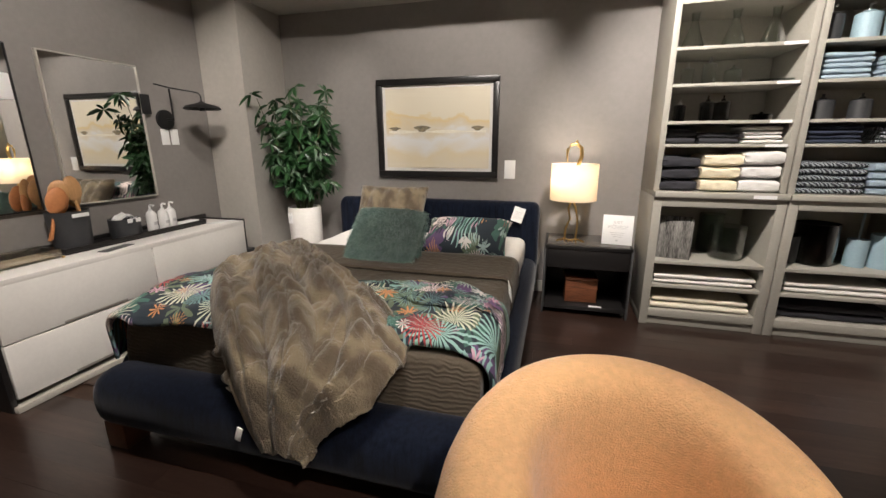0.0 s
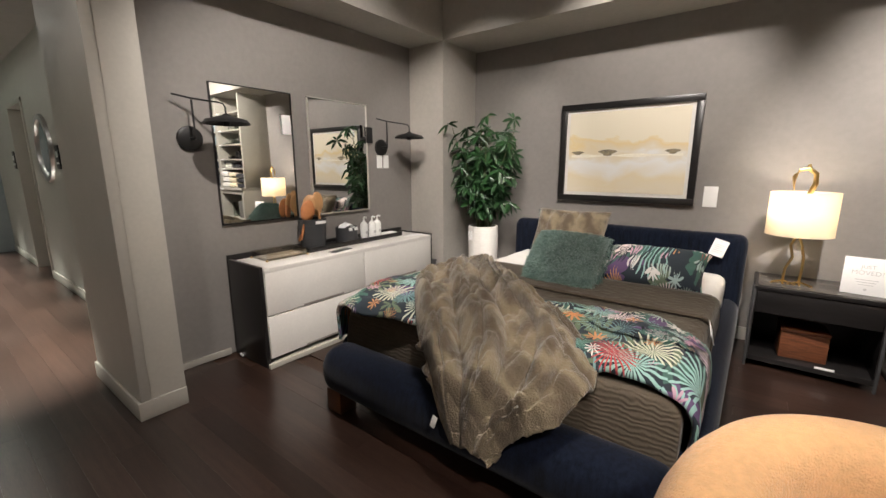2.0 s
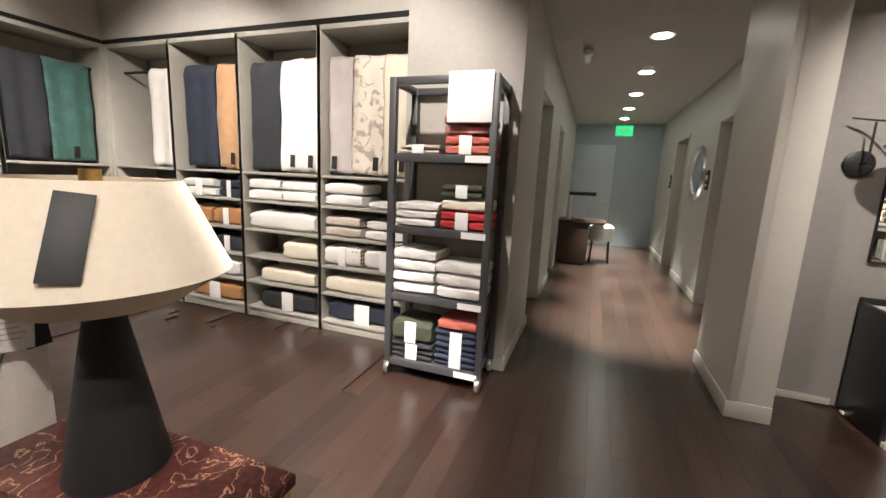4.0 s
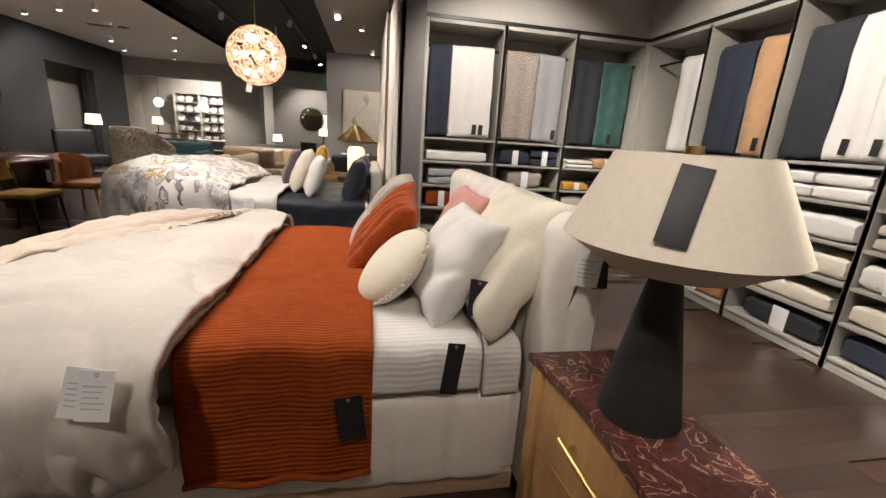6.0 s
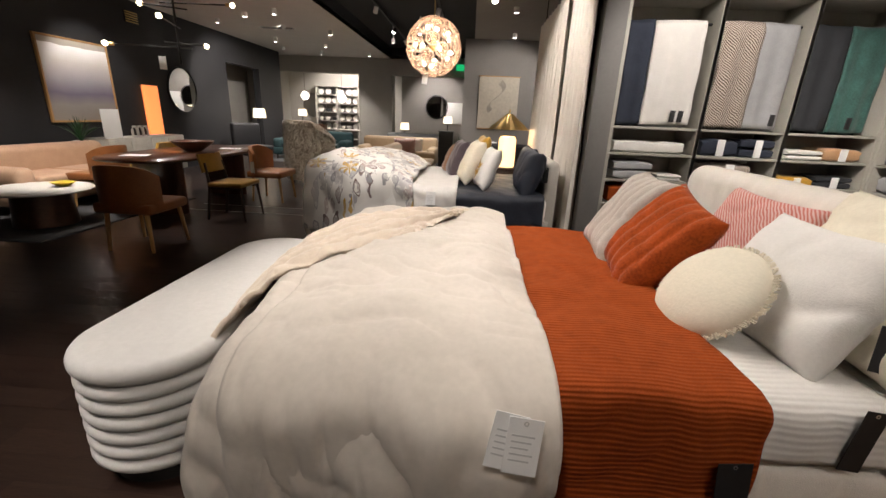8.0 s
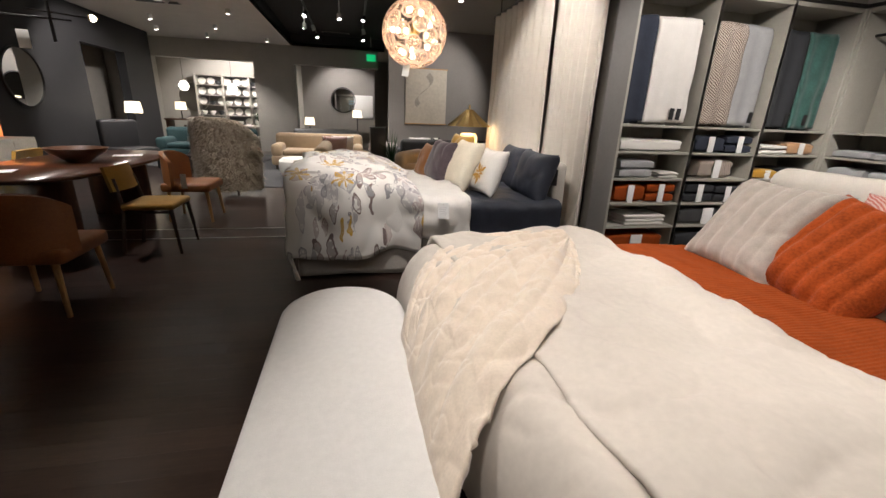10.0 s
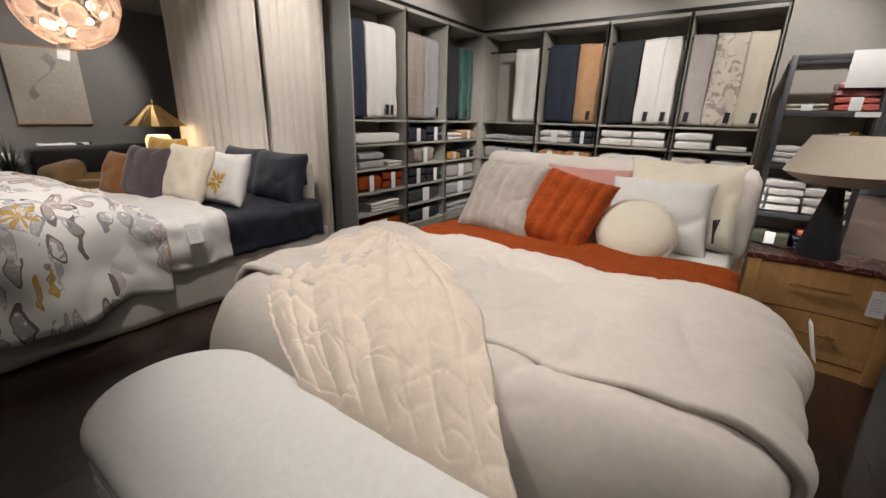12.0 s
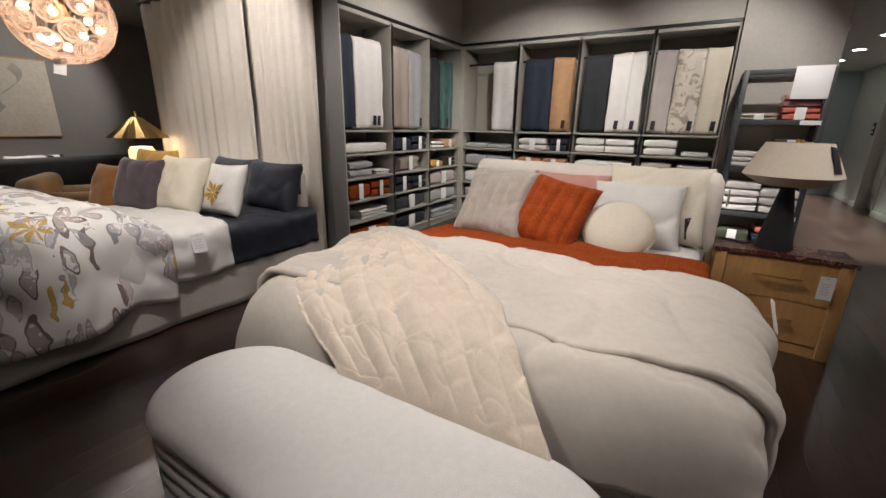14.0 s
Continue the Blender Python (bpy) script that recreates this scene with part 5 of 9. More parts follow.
def zebra():
    m = BLACK_TOWEL.copy()
    m.name = "black_white_zigzag_cloth"
    t = m.node_tree
    w = t.nodes.new("ShaderNodeTexWave")
    w.bands_direction = "DIAGONAL"
    w.inputs["Scale"].default_value, w.inputs["Distortion"].default_value, w.inputs["Detail"].default_value = 22, 5, 0
    co = t.nodes.new("ShaderNodeTexCoord")
    t.links.new(co.outputs["Object"], w.inputs[0])
    r = t.nodes.new("ShaderNodeValToRGB")
    r.color_ramp.elements[0].position, r.color_ramp.elements[1].position = 0.62, 0.72
    r.color_ramp.elements[0].color, r.color_ramp.elements[1].color = (0.02, 0.022, 0.03, 1), (0.38, 0.42, 0.45, 1)
    t.links.new(w.outputs["Fac"], r.inputs[0])
    t.links.new(r.outputs[0], t.nodes["Principled BSDF"].inputs["Base Color"])
    return m


ZEBRA = zebra()
for k, (tx0, tx1) in enumerate(((0.08, 0.93), (0.94, 1.79), (1.80, 2.65))):
    tw = thing("shelf_tower", ((tx0 + tx1) / 2, TY, 0), 0, "tall greige open shelving unit stocked with bath goods", "shelving", "shelf towers")
    w = (tx1 - tx0) / 2
    for s in (-1, 1):
        part("upper_side", box(s * (w - 0.02) - 0.02, s * (w - 0.02) + 0.02, 0.05, 0.53, 1.06, 2.62, 0.002), CASE, tw)
        part("lower_side", box(s * (w - 0.03) - 0.03, s * (w - 0.03) + 0.03, 0.0, 0.53, 0.0, 1.02, 0.002), CASE, tw)
    part("counter", box(-w, w, -0.025, 0.53, 1.02, 1.06, 0.004), CASE, tw, "projecting counter ledge")
    part("plinth", box(-w, w, 0.02, 0.5, 0.0, 0.07, 0.002), CASE, tw)
    part("base_rail", box(-w + 0.06, w - 0.06, 0.0, 0.53, 0.07, 0.13, 0.002), CASE, tw)
    part("top_rail", box(-w + 0.06, w - 0.06, 0.0, 0.05, 0.95, 1.02, 0.002), CASE, tw)
    part("back", box(-w, w, 0.53, 0.545, 0, 2.62, 0), CASE, tw, smooth=None)
    for z in (0.34, 0.53):
        part("lower_shelf", box(-w + 0.06, w - 0.06, 0.0, 0.53, z - 0.025, z, 0.002), CASE, tw)
    for z in (1.40, 1.56, 1.81, 2.05, 2.34):
        sh = part("upper_shelf", box(-w + 0.04, w - 0.04, 0.05, 0.53, z - 0.022, z, 0.002), CASE, tw)
        part("label_holder", box(w - 0.18, w - 0.05, 0.046, 0.05, z - 0.021, z - 0.002, 0), PAPER, sh, smooth=None)
    part("label_holder", box(w - 0.22, w - 0.08, -0.029, -0.025, 1.025, 1.05, 0), PAPER, tw, smooth=None)
cx = 0.505
stack("towel_stack", 0.24, TY + 0.22, 1.061, 0.26, 0.36, 0.25, 3, BLACK_TOWEL, "stack of folded charcoal bath towels", seed=1, group="tower towels")
stack("towel_stack", 0.51, TY + 0.22, 1.061, 0.25, 0.36, 0.27, 3, CREAM_TOWEL, "stack of folded cream bath towels", seed=4, group="tower towels")
stack("towel_stack", 0.76, TY + 0.22, 1.061, 0.26, 0.36, 0.29, 3, WHITE_TOWEL, "stack of folded white bath towels", seed=7, group="tower towels")
stack("towel_stack", 1.17, TY + 0.24, 1.061, 0.42, 0.36, 0.22, 5, ZEBRA, "stack of black and white patterned towels", seed=9, group="tower towels")
stack("towel_stack", 1.58, TY + 0.24, 1.061, 0.36, 0.36, 0.21, 4, BLUE_TOWEL, "stack of folded pale blue towels", seed=12, group="tower towels")
stack("towel_stack", 0.24, TY + 0.28, 1.401, 0.20, 0.30, 0.10, 2, BLACK_TOWEL, "low stack of charcoal hand towels", seed=21, group="tower towels")
stack("towel_stack", 0.48, TY + 0.28, 1.401, 0.26, 0.30, 0.08, 2, BLACK_TOWEL, "low stack of charcoal hand towels", seed=22, group="tower towels")
stack("towel_stack", 0.75, TY + 0.26, 1.401, 0.24, 0.30, 0.12, 4, WHITE_TOWEL, "stack of folded white hand towels", seed=23, group="tower towels")
stack("towel_stack", 1.16, TY + 0.26, 1.401, 0.32, 0.30, 0.12, 4, NAVY_TOWEL, "stack of folded navy hand towels", seed=24, group="tower towels")
stack("towel_stack", 1.55, TY + 0.26, 1.401, 0.28, 0.30, 0.11, 4, ZEBRA, "stack of patterned hand towels", seed=25, group="tower towels")
for k, (x, z, w, h, m) in enumerate(((1.15, 1.811, 0.28, 0.17, BLUE_TOWEL), (1.52, 1.811, 0.34, 0.14, BLUE_TOWEL))):
    stack("towel_stack", x, TY + 0.26, z, w, 0.30, h, 5, m, "stack of folded pale blue hand towels", seed=30 + k, group="tower towels")
stack("sheet_stack", 0.50, TY + 0.24, 0.341, 0.70, 0.40, 0.075, 2, WHITE_COTTON, "folded white bath rug on a low shelf", "linen", seed=41, group="folded rugs")
stack("sheet_stack", 0.50, TY + 0.24, 0.131, 0.70, 0.40, 0.10, 2, CREAM_COTTON, "folded cream bath rug on a low shelf", "linen", seed=42, group="folded rugs")
stack("sheet_stack", 1.37, TY + 0.24, 0.341, 0.70, 0.40, 0.08, 2, WHITE_COTTON, "folded white bath rug on a low shelf", "linen", seed=43, group="folded rugs")
stack("sheet_stack", 1.37, TY + 0.26, 0.131, 0.70, 0.38, 0.12, 2, BLACK_TOWEL, "folded charcoal bath rug on a low shelf", "linen", seed=44, group="folded rugs")
MARBLE_BOX = material("black_striped_marble", (0.32, 0.31, 0.29), 0.2, second=(0.012, 0.012, 0.012), scale=5, stretch=(5, 5, 0.5))
bn = thing("striped_wastebasket", (0.30, TY + 0.20, 0.531), -12, "black and white striped stone wastebasket", "wastebasket")
for q in ((-0.12, 0.12, -0.12, -0.105), (-0.12, 0.12, 0.105, 0.12), (-0.12, -0.105, -0.105, 0.105), (0.105, 0.12, -0.105, 0.105)):
    part("side", box(*q, 0, 0.30, 0.003), MARBLE_BOX, bn)
part("base", box(-0.105, 0.105, -0.105, 0.105, 0, 0.012, 0), MARBLE_BOX, bn, smooth=None)


def glass_jar(name, x, y, z, r, h, mat, label, group=""):
    j = thing(name, (x, y, z), 0, label, "jar", group)
    part("wall", lathe([(0, 0), (r * 0.9, 0), (r * 0.95, 0.006), (r, h * 0.3), (r, h), (r - 0.004, h), (r - 0.004, 0.012), (0, 0.012)], 32), mat, j)
    part("rim", lathe([(r - 0.005, h), (r + 0.002, h), (r + 0.002, h + 0.006), (r - 0.005, h + 0.006), (r - 0.005, h)], 32), mat, j)
    return j


GLASS_GREY = clear_glass("grey_glass", (0.86, 0.90, 0.88), 0.04)
SMOKE = clear_glass("smoked_dark_glass", (0.25, 0.26, 0.28), 0.05)
glass_jar("glass_wastebasket", 0.68, TY + 0.22, 0.531, 0.12, 0.25, GLASS_GREY, "clear glass wastebasket on a shelf")
glass_jar("glass_bowl", 0.62, TY + 0.42, 0.531, 0.09, 0.31, GLASS_GREY, "tall clear glass vase behind the wastebasket")
for x, r, h in ((1.06, 0.09, 0.20), (1.25, 0.13, 0.30)):
    glass_jar("black_wastebasket", x, TY + 0.22, 0.531, r, h, SMOKE if r > 0.1 else DARK_BIN, "dark round bathroom wastebasket", "dark wastebaskets")
for x, r, h in ((1.50, 0.062, 0.20), (1.66, 0.085, 0.24)):
    j = thing("blue_canister", (x, TY + 0.20, 0.531), 0, "pale blue ceramic toilet brush holder", "canister", "blue canisters")
    part("body", lathe([(0, 0), (r, 0), (r, h), (r - 0.006, h), (r - 0.006, 0.02), (0, 0.02)], 28), BLUE_PLASTIC, j)
    if r < 0.07:
        part("handle", tube([(0, 0, 0.02), (0, 0, 0.40)], 0.008), BLUE_PLASTIC, j)
for k, (x, z, h, r, m) in enumerate(((0.22, 1.561, 0.13, 0.04, SMOKE), (0.40, 1.561, 0.15, 0.05, SMOKE), (0.50, 1.561, 0.15, 0.05, SMOKE), (0.75, 1.561, 0.05, 0.07, SMOKE), (1.10, 1.561, 0.14, 0.07, DARK_BIN), (1.32, 1.561, 0.14, 0.06, DARK_BIN), (1.55, 1.561, 0.12, 0.06, DARK_BIN), (0.24, 1.811, 0.13, 0.042, GLASS_GREY), (0.38, 1.811, 0.16, 0.045, GLASS_GREY), (0.53, 1.811, 0.11, 0.055, GLASS_GREY))):
    j = thing("bath_canister", (x, TY + 0.20, z), 0, "small glass bath canister on a shelf", "canister", "bath canisters")
    part("body", lathe([(0, 0), (r, 0), (r, h * 0.85), (r * 0.8, h * 0.92), (r * 0.3, h * 0.94), (0, h * 0.94)], 24), m, j)
    part("cap", lathe([(0, h * 0.94), (r * 0.3, h * 0.94), (r * 0.3, h * 1.02), (r * 0.12, h * 1.06), (r * 0.12, h * 1.2), (0, h * 1.2)], 16), STEEL if k in (0, 7, 8) else m, j)
gt = thing("glass_tray", (0.76, TY + 0.22, 1.811), 0, "flat grey glass tray on a shelf", "tray")
part("plate", box(-0.13, 0.13, -0.08, 0.08, 0, 0.02, 0.004), GLASS_GREY, gt)
part("rim", box(-0.135, 0.135, -0.085, 0.085, 0.02, 0.026, 0.002), GLASS_GREY, gt)
for x in (0.26, 0.52, 0.76):
    v = thing("glass_vase", (x, TY + 0.26, 2.051), 0, "clear glass bottle vase on an upper shelf", "vase", "bottle vases")
    part("body", lathe([(0, 0), (0.075, 0), (0.08, 0.03), (0.03, 0.17), (0.022, 0.20), (0.03, 0.26), (0.027, 0.26), (0.019, 0.20), (0.027, 0.17), (0.076, 0.03), (0.07, 0.006), (0, 0.006)], 28), GLASS, v)
for x, m in ((1.05, DARK_BIN), (1.25, BLUE_PLASTIC), (1.42, BLUE_PLASTIC), (1.6, BLUE_PLASTIC)):
    j = thing("blue_canister" if m is BLUE_PLASTIC else "dark_canister", (x, TY + 0.2, 2.051), 0, "ceramic bath canister on an upper shelf", "canister", "upper canisters")
    part("body", lathe([(0, 0), (0.07, 0), (0.07, 0.16), (0.03, 0.18), (0, 0.18)], 26), m, j)
    part("pump", tube([(0, 0, 0.18), (0, 0, 0.22), (0, -0.04, 0.215)], 0.008), STEEL, j)

# ---- peach lounge chair ----
pc = thing("peach_lounge_chair", (-0.40, 0.90, 0), 22, "rounded barrel lounge chair in peach boucle", "armchair")


def barrel(r0, r1, z0, z1, span, rise):
    """A thick padded back that wraps round a seat; open towards -y, lower towards its ends."""
    nu, nv = 64, 22

    def f(u, v):
        a = math.pi / 2 + (u - 0.5) * span
        k = math.cos((u - 0.5) * math.pi) ** 0.8 if 0 < u < 1 else 0.0
        top = z1 - rise * (1 - k)
        b = 2 * math.pi * v
        rm, th = (r0 + r1) / 2, (r1 - r0) / 2
        hm, hh = (z0 + top) / 2, (top - z0) / 2
        sq = lambda c: math.copysign(abs(c) ** 0.62, c)
        r = rm + th * sq(math.cos(b)) - 0.03 * math.sin(b)
        z = hm + hh * sq(math.sin(b))
        end = min(1, min(u, 1 - u) / 0.07)
        e = math.sqrt(max(0, 1 - (1 - end) ** 2))
        r = rm + (r - rm) * e
        z = hm + (z - hm) * (0.75 + 0.25 * e)
        return Vector((r * math.cos(a), r * math.sin(a) * 0.95, z))

    bm = bmesh.new()
    g = [[bm.verts.new(f(i / nu, j / nv)) for j in range(nv)] for i in range(nu + 1)]
    for i in range(nu):
        for j in range(nv):
            bm.faces.new((g[i][j], g[i + 1][j], g[i + 1][(j + 1) % nv], g[i][(j + 1) % nv]))
    bm.faces.new(g[0])
    bm.faces.new(g[-1][::-1])
    bmesh.ops.recalc_face_normals(bm, faces=bm.faces)
    return bm


part("backrest", barrel(0.24, 0.48, 0.10, 0.83, math.radians(250), 0.20), PEACH, pc, "thick wraparound boucle back", smooth=180)
part("seat", moved(surface(40, 14, lambda u, v: Vector((0.36 * math.sin(math.pi * v) ** 0.5 * math.cos(2 * math.pi * u), 0.36 * math.sin(math.pi * v) ** 0.5 * math.sin(2 * math.pi * u), 0.31 - 0.13 * math.copysign(abs(math.cos(math.pi * v)) ** 0.5, math.cos(math.pi * v)))), closed_u=True), pose(0, -0.06, 0)), PEACH, pc, smooth=180)
part("swivel_base", lathe([(0, 0), (0.28, 0), (0.28, 0.03), (0.06, 0.06), (0.06, 0.12), (0, 0.12)], 32), BLACK_METAL, pc)

# ---- hall things ----
ex = thing("exit_sign", (-9.6, 0.1, 2.76), 90, "green lit exit sign hung from the hall ceiling", "exit sign")
part("stem", tube([(0, 0, 0), (0, 0, -0.19)], 0.012), STEEL, ex)
part("panel", box(-0.16, 0.16, -0.012, 0.012, -0.39, -0.19, 0.004), EXIT_GREEN, ex, "glowing green panel")
lettering("EXIT", 0.13, (0, -0.0135, -0.335), ex, PAPER)
cn = thing("hall_console", (-8.1, -0.60, 0), 90, "dark wooden console cabinet against the hall wall", "console")
part("body", box(-0.26, 0.24, -0.2, 0.4, 0.04, 0.74, 0.006), DARK_WOOD, cn)
part("top", box(-0.28, 0.50, -0.22, 0.42, 0.74, 0.775, 0.006), DARK_WOOD, cn)
part("plinth", box(-0.22, 0.2, -0.16, 0.36, 0, 0.04, 0), BLACK_LAC, cn, smooth=None)
hl2 = thing("pharmacy_lamp", (-8.05, -0.52, 0.775), 90, "black pharmacy desk lamp on the console", "desk lamp")
part("base", lathe([(0, 0), (0.09, 0), (0.09, 0.015), (0, 0.02)], 24), BLACK_METAL, hl2)
for s in (-1, 1):
    part("rod", tube([(s * 0.07, 0, 0.015), (s * 0.02, 0, 0.45)], 0.007), STEEL, hl2)
part("shade", moved(lathe([(0, -0.23), (0.05, -0.22), (0.055, 0.22), (0, 0.23)], 20), pose(0, 0, 0.46, 0, 90, 0) @ Matrix.Diagonal((0.6, 1, 1, 1))), BLACK_METAL, hl2)
vs = thing("white_vase", (-8.15, -0.72, 0.775), 0, "slim white vase on the console", "vase")
part("body", lathe([(0, 0), (0.04, 0), (0.045, 0.1), (0.03, 0.3), (0.035, 0.42), (0.03, 0.42), (0.025, 0.3), (0, 0.02)], 20), POT, vs)
st = thing("fur_stool", (-8.55, -0.14, 0), 0, "black stool with a white sheepskin over its seat", "stool")
part("seat", lathe([(0, 0.38), (0.2, 0.38), (0.22, 0.42), (0.21, 0.64), (0.15, 0.69), (0, 0.7)], 24), WHITE_TOWEL, st, "white sheepskin seat")
for q in ((-0.14, -0.14), (0.14, -0.14), (-0.14, 0.14), (0.14, 0.14)):
    part("leg", tube([(q[0], q[1], 0.4), (q[0] * 1.15, q[1] * 1.15, 0)], 0.016), BLACK_METAL, st)
rm = thing("round_hall_mirror", (-7.05, 0.968, 1.62), 0, "round mirror with a pale ring frame on the hall wall", "mirror")
part("mirror_glass", moved(lathe([(0, 0), (0.30, 0), (0.30, 0.01), (0, 0.012)], 48), pose(0, 0, 0, 90)), MIRROR, rm)
part("ring", moved(lathe([(0.30, 0), (0.37, 0), (0.36, 0.03), (0.31, 0.03), (0.30, 0)], 48), pose(0, 0, 0, 90)), STEEL, rm, "broad pale ring frame")
sm = thing("ceiling_camera", (-5.3, -0.55, 2.76), 0, "small white security camera on the hall ceiling", "camera")
part("mount", lathe([(0, 0), (0.05, 0), (0.05, -0.03), (0, -0.03)], 18), BOTTLE, sm)
part("body", moved(lathe([(0, 0), (0.035, 0), (0.035, 0.14), (0, 0.14)], 18), pose(0.0, 0, -0.08, 0, 70, 0)), BOTTLE, sm)
sk = thing("smoke_detector", (-6.0, 0.1, 2.76), 0, "small round smoke detector on the hall ceiling", "detector")
part("body", lathe([(0, -0.035), (0.04, -0.03), (0.055, 0), (0, 0)], 20), BOTTLE, sk)

# ---- linen shelves ----
SHIFT = (0.0, 0.0, 0.985)
CAMEL = material("caramel_velvet", (0.42, 0.20, 0.075), 0.9, vary=0.12, scale=12, sheen=0.3)
TAN = material("tan_velvet", (0.46, 0.27, 0.14), 0.9, vary=0.12, scale=10, sheen=0.3)
NAVY_CLOTH = material("navy_cloth", (0.022, 0.028, 0.045), 0.9, vary=0.15, scale=10, bump=0.1)
CHARCOAL = material("charcoal_cloth", (0.022, 0.024, 0.028), 0.9, vary=0.15, scale=10, bump=0.1)
TEAL_CLOTH = material("green_teal_velvet", (0.035, 0.10, 0.085), 0.85, vary=0.3, scale=8, sheen=0.4)
GREY_CLOTH = material("cool_grey_cloth", (0.34, 0.345, 0.35), 0.92, vary=0.07, scale=10, bump=0.15)
LILAC_CLOTH = material("stone_grey_cloth", (0.46, 0.42, 0.40), 0.92, vary=0.06, scale=10, bump=0.1)
MUSTARD = material("mustard_velvet", (0.48, 0.26, 0.03), 0.9, vary=0.12, scale=10, sheen=0.3)
OLIVE = material("olive_cloth", (0.05, 0.055, 0.035), 0.9, vary=0.12, scale=10)
RED_CLOTH = material("red_cloth", (0.42, 0.03, 0.035), 0.9, vary=0.12, scale=10)
CORAL_CLOTH = material("coral_cloth", (0.50, 0.13, 0.10), 0.9, vary=0.12, scale=10)


def patterned(name, base, ink, scale, kind="checker", thresh=(0.45, 0.55)):
    m = material(name, base, 0.92, vary=0.05, scale=10)
    t = m.node_tree
    b = t.nodes["Principled BSDF"]
    co = t.nodes.new("ShaderNodeTexCoord")
    if kind == "dots":
        n = t.nodes.new("ShaderNodeTexVoronoi")
        n.inputs["Scale"].default_value, n.inputs["Randomness"].default_value = scale, 0.0
        t.links.new(co.outputs["Object"], n.inputs[0])
        out = n.outputs["Distance"]
    elif kind == "toile":
        n = t.nodes.new("ShaderNodeTexNoise")
        n.inputs["Scale"].default_value, n.inputs["Detail"].default_value, n.inputs["Distortion"].default_value = scale, 8, 1.2
        t.links.new(co.outputs["Object"], n.inputs[0])
        out = n.outputs[0]
    else:
        n = t.nodes.new("ShaderNodeTexWave")
        n.bands_direction = "DIAGONAL"
        n.inputs["Scale"].default_value, n.inputs["Distortion"].default_value = scale, 3
        t.links.new(co.outputs["Object"], n.inputs[0])
        out = n.outputs["Fac"]
    r = t.nodes.new("ShaderNodeValToRGB")
    r.color_ramp.elements[0].position, r.color_ramp.elements[1].position = thresh
    r.color_ramp.elements[0].color, r.color_ramp.elements[1].color = (*ink, 1), (*base, 1)
    t.links.new(out, r.inputs[0])
    t.links.new(r.outputs[0], b.inputs["Base Color"])
    return m


DOTTED = patterned("white_black_dotted_cloth", (0.72, 0.69, 0.64), (0.02, 0.02, 0.02), 28, "dots", (0.30, 0.36))
BROWN_WEAVE = patterned("brown_white_weave", (0.55, 0.48, 0.42), (0.12, 0.085, 0.065), 26, "wave")
TOILE = patterned("cream_toile_print", (0.72, 0.66, 0.56), (0.42, 0.36, 0.30), 9, "toile", (0.40, 0.47))


def hanging_cloth(parent, x0, x1, z0, z1, y, mat, seed, lean=0.0):
    """A folded cover over a rod: two thick layers with soft folds."""
    w = x1 - x0
    for k, dy in enumerate((0.0, 0.09)):
        def f(u, v, dy=dy, k=k):
            x = x0 + w * u + lean * (1 - v) + wobble((u, v, seed), 3, 0.012)
            z = z0 + (z1 - z0) * v - (0.02 * k) + 0.008 * math.sin(3 * u + seed)
            bow = 0.03 * max(0.0, v - 0.93) / 0.07
            yy = y + dy + (bow if k == 0 else -bow) + 0.012 * math.sin(2.2 * math.pi * u * (w / 0.2) + seed) * (1 - 0.5 * v) + wobble((x, seed, z), 5, 0.014)
            return Vector((x, yy, z))
        o = part("layer", thicken(surface(14, 22, f), 0.022), mat, parent, smooth=180)
        if k:
            o.name = "back_layer"


def hung(at, turn, x0, x1, mat, label, seed, z0=1.425, z1=2.38, y=0.09, tagm=None, lean=0.0):
    c = thing("hanging_cover", at, turn, label, "bedding", "hanging covers")
    hanging_cloth(c, x0, x1, z0, z1, y, mat, seed, lean)
    if tagm:
        for tx in tagm:
            part("swing_tag", moved(box(-0.025, 0.025, -0.002, 0.002, 0, 0.11, 0.0006), pose(x0 + tx * (x1 - x0), y - 0.022, z0 + 0.03, 0, 3, 0)), BLACK_CARD, c, "black swing tag")


def bay_case(at, turn, width, name="shelf_bay"):
    c = thing(name, at, turn, "greige open shelf bay stocked with folded bedding", "shelving", "linen shelf bays")
    w = width / 2
    for s in (-1, 1):
        part("side", box(s * w - 0.02 if s < 0 else w - 0.018, s * w + 0.018 if s < 0 else w + 0.02 - 0.001, 0, 0.44, 0.0, 2.60, 0.002), CASE, c)
    part("top", box(-w + 0.02, w - 0.02, 0, 0.44, 2.56, 2.60, 0.002), CASE, c)
    part("back", box(-w + 0.02, w - 0.02, 0.43, 0.445, 0, 2.56, 0), CASE, c, smooth=None)
    part("plinth", box(-w + 0.02, w - 0.02, 0.015, 0.43, 0, 0.075, 0.002), CASE, c)
    for z in (0.10, 0.36, 0.61, 0.87, 1.14, 1.40):
        part("shelf", box(-w + 0.02, w - 0.02, 0.0, 0.43, z - 0.024, z, 0.002), CASE, c)
    part("rod", tube([(-w + 0.02, 0.16, 2.36), (w - 0.02, 0.16, 2.36)], 0.014), BLACK_METAL, c, "black hanging rod")
    return c


ROWZ = (1.141, 0.871, 0.611, 0.361, 0.101)


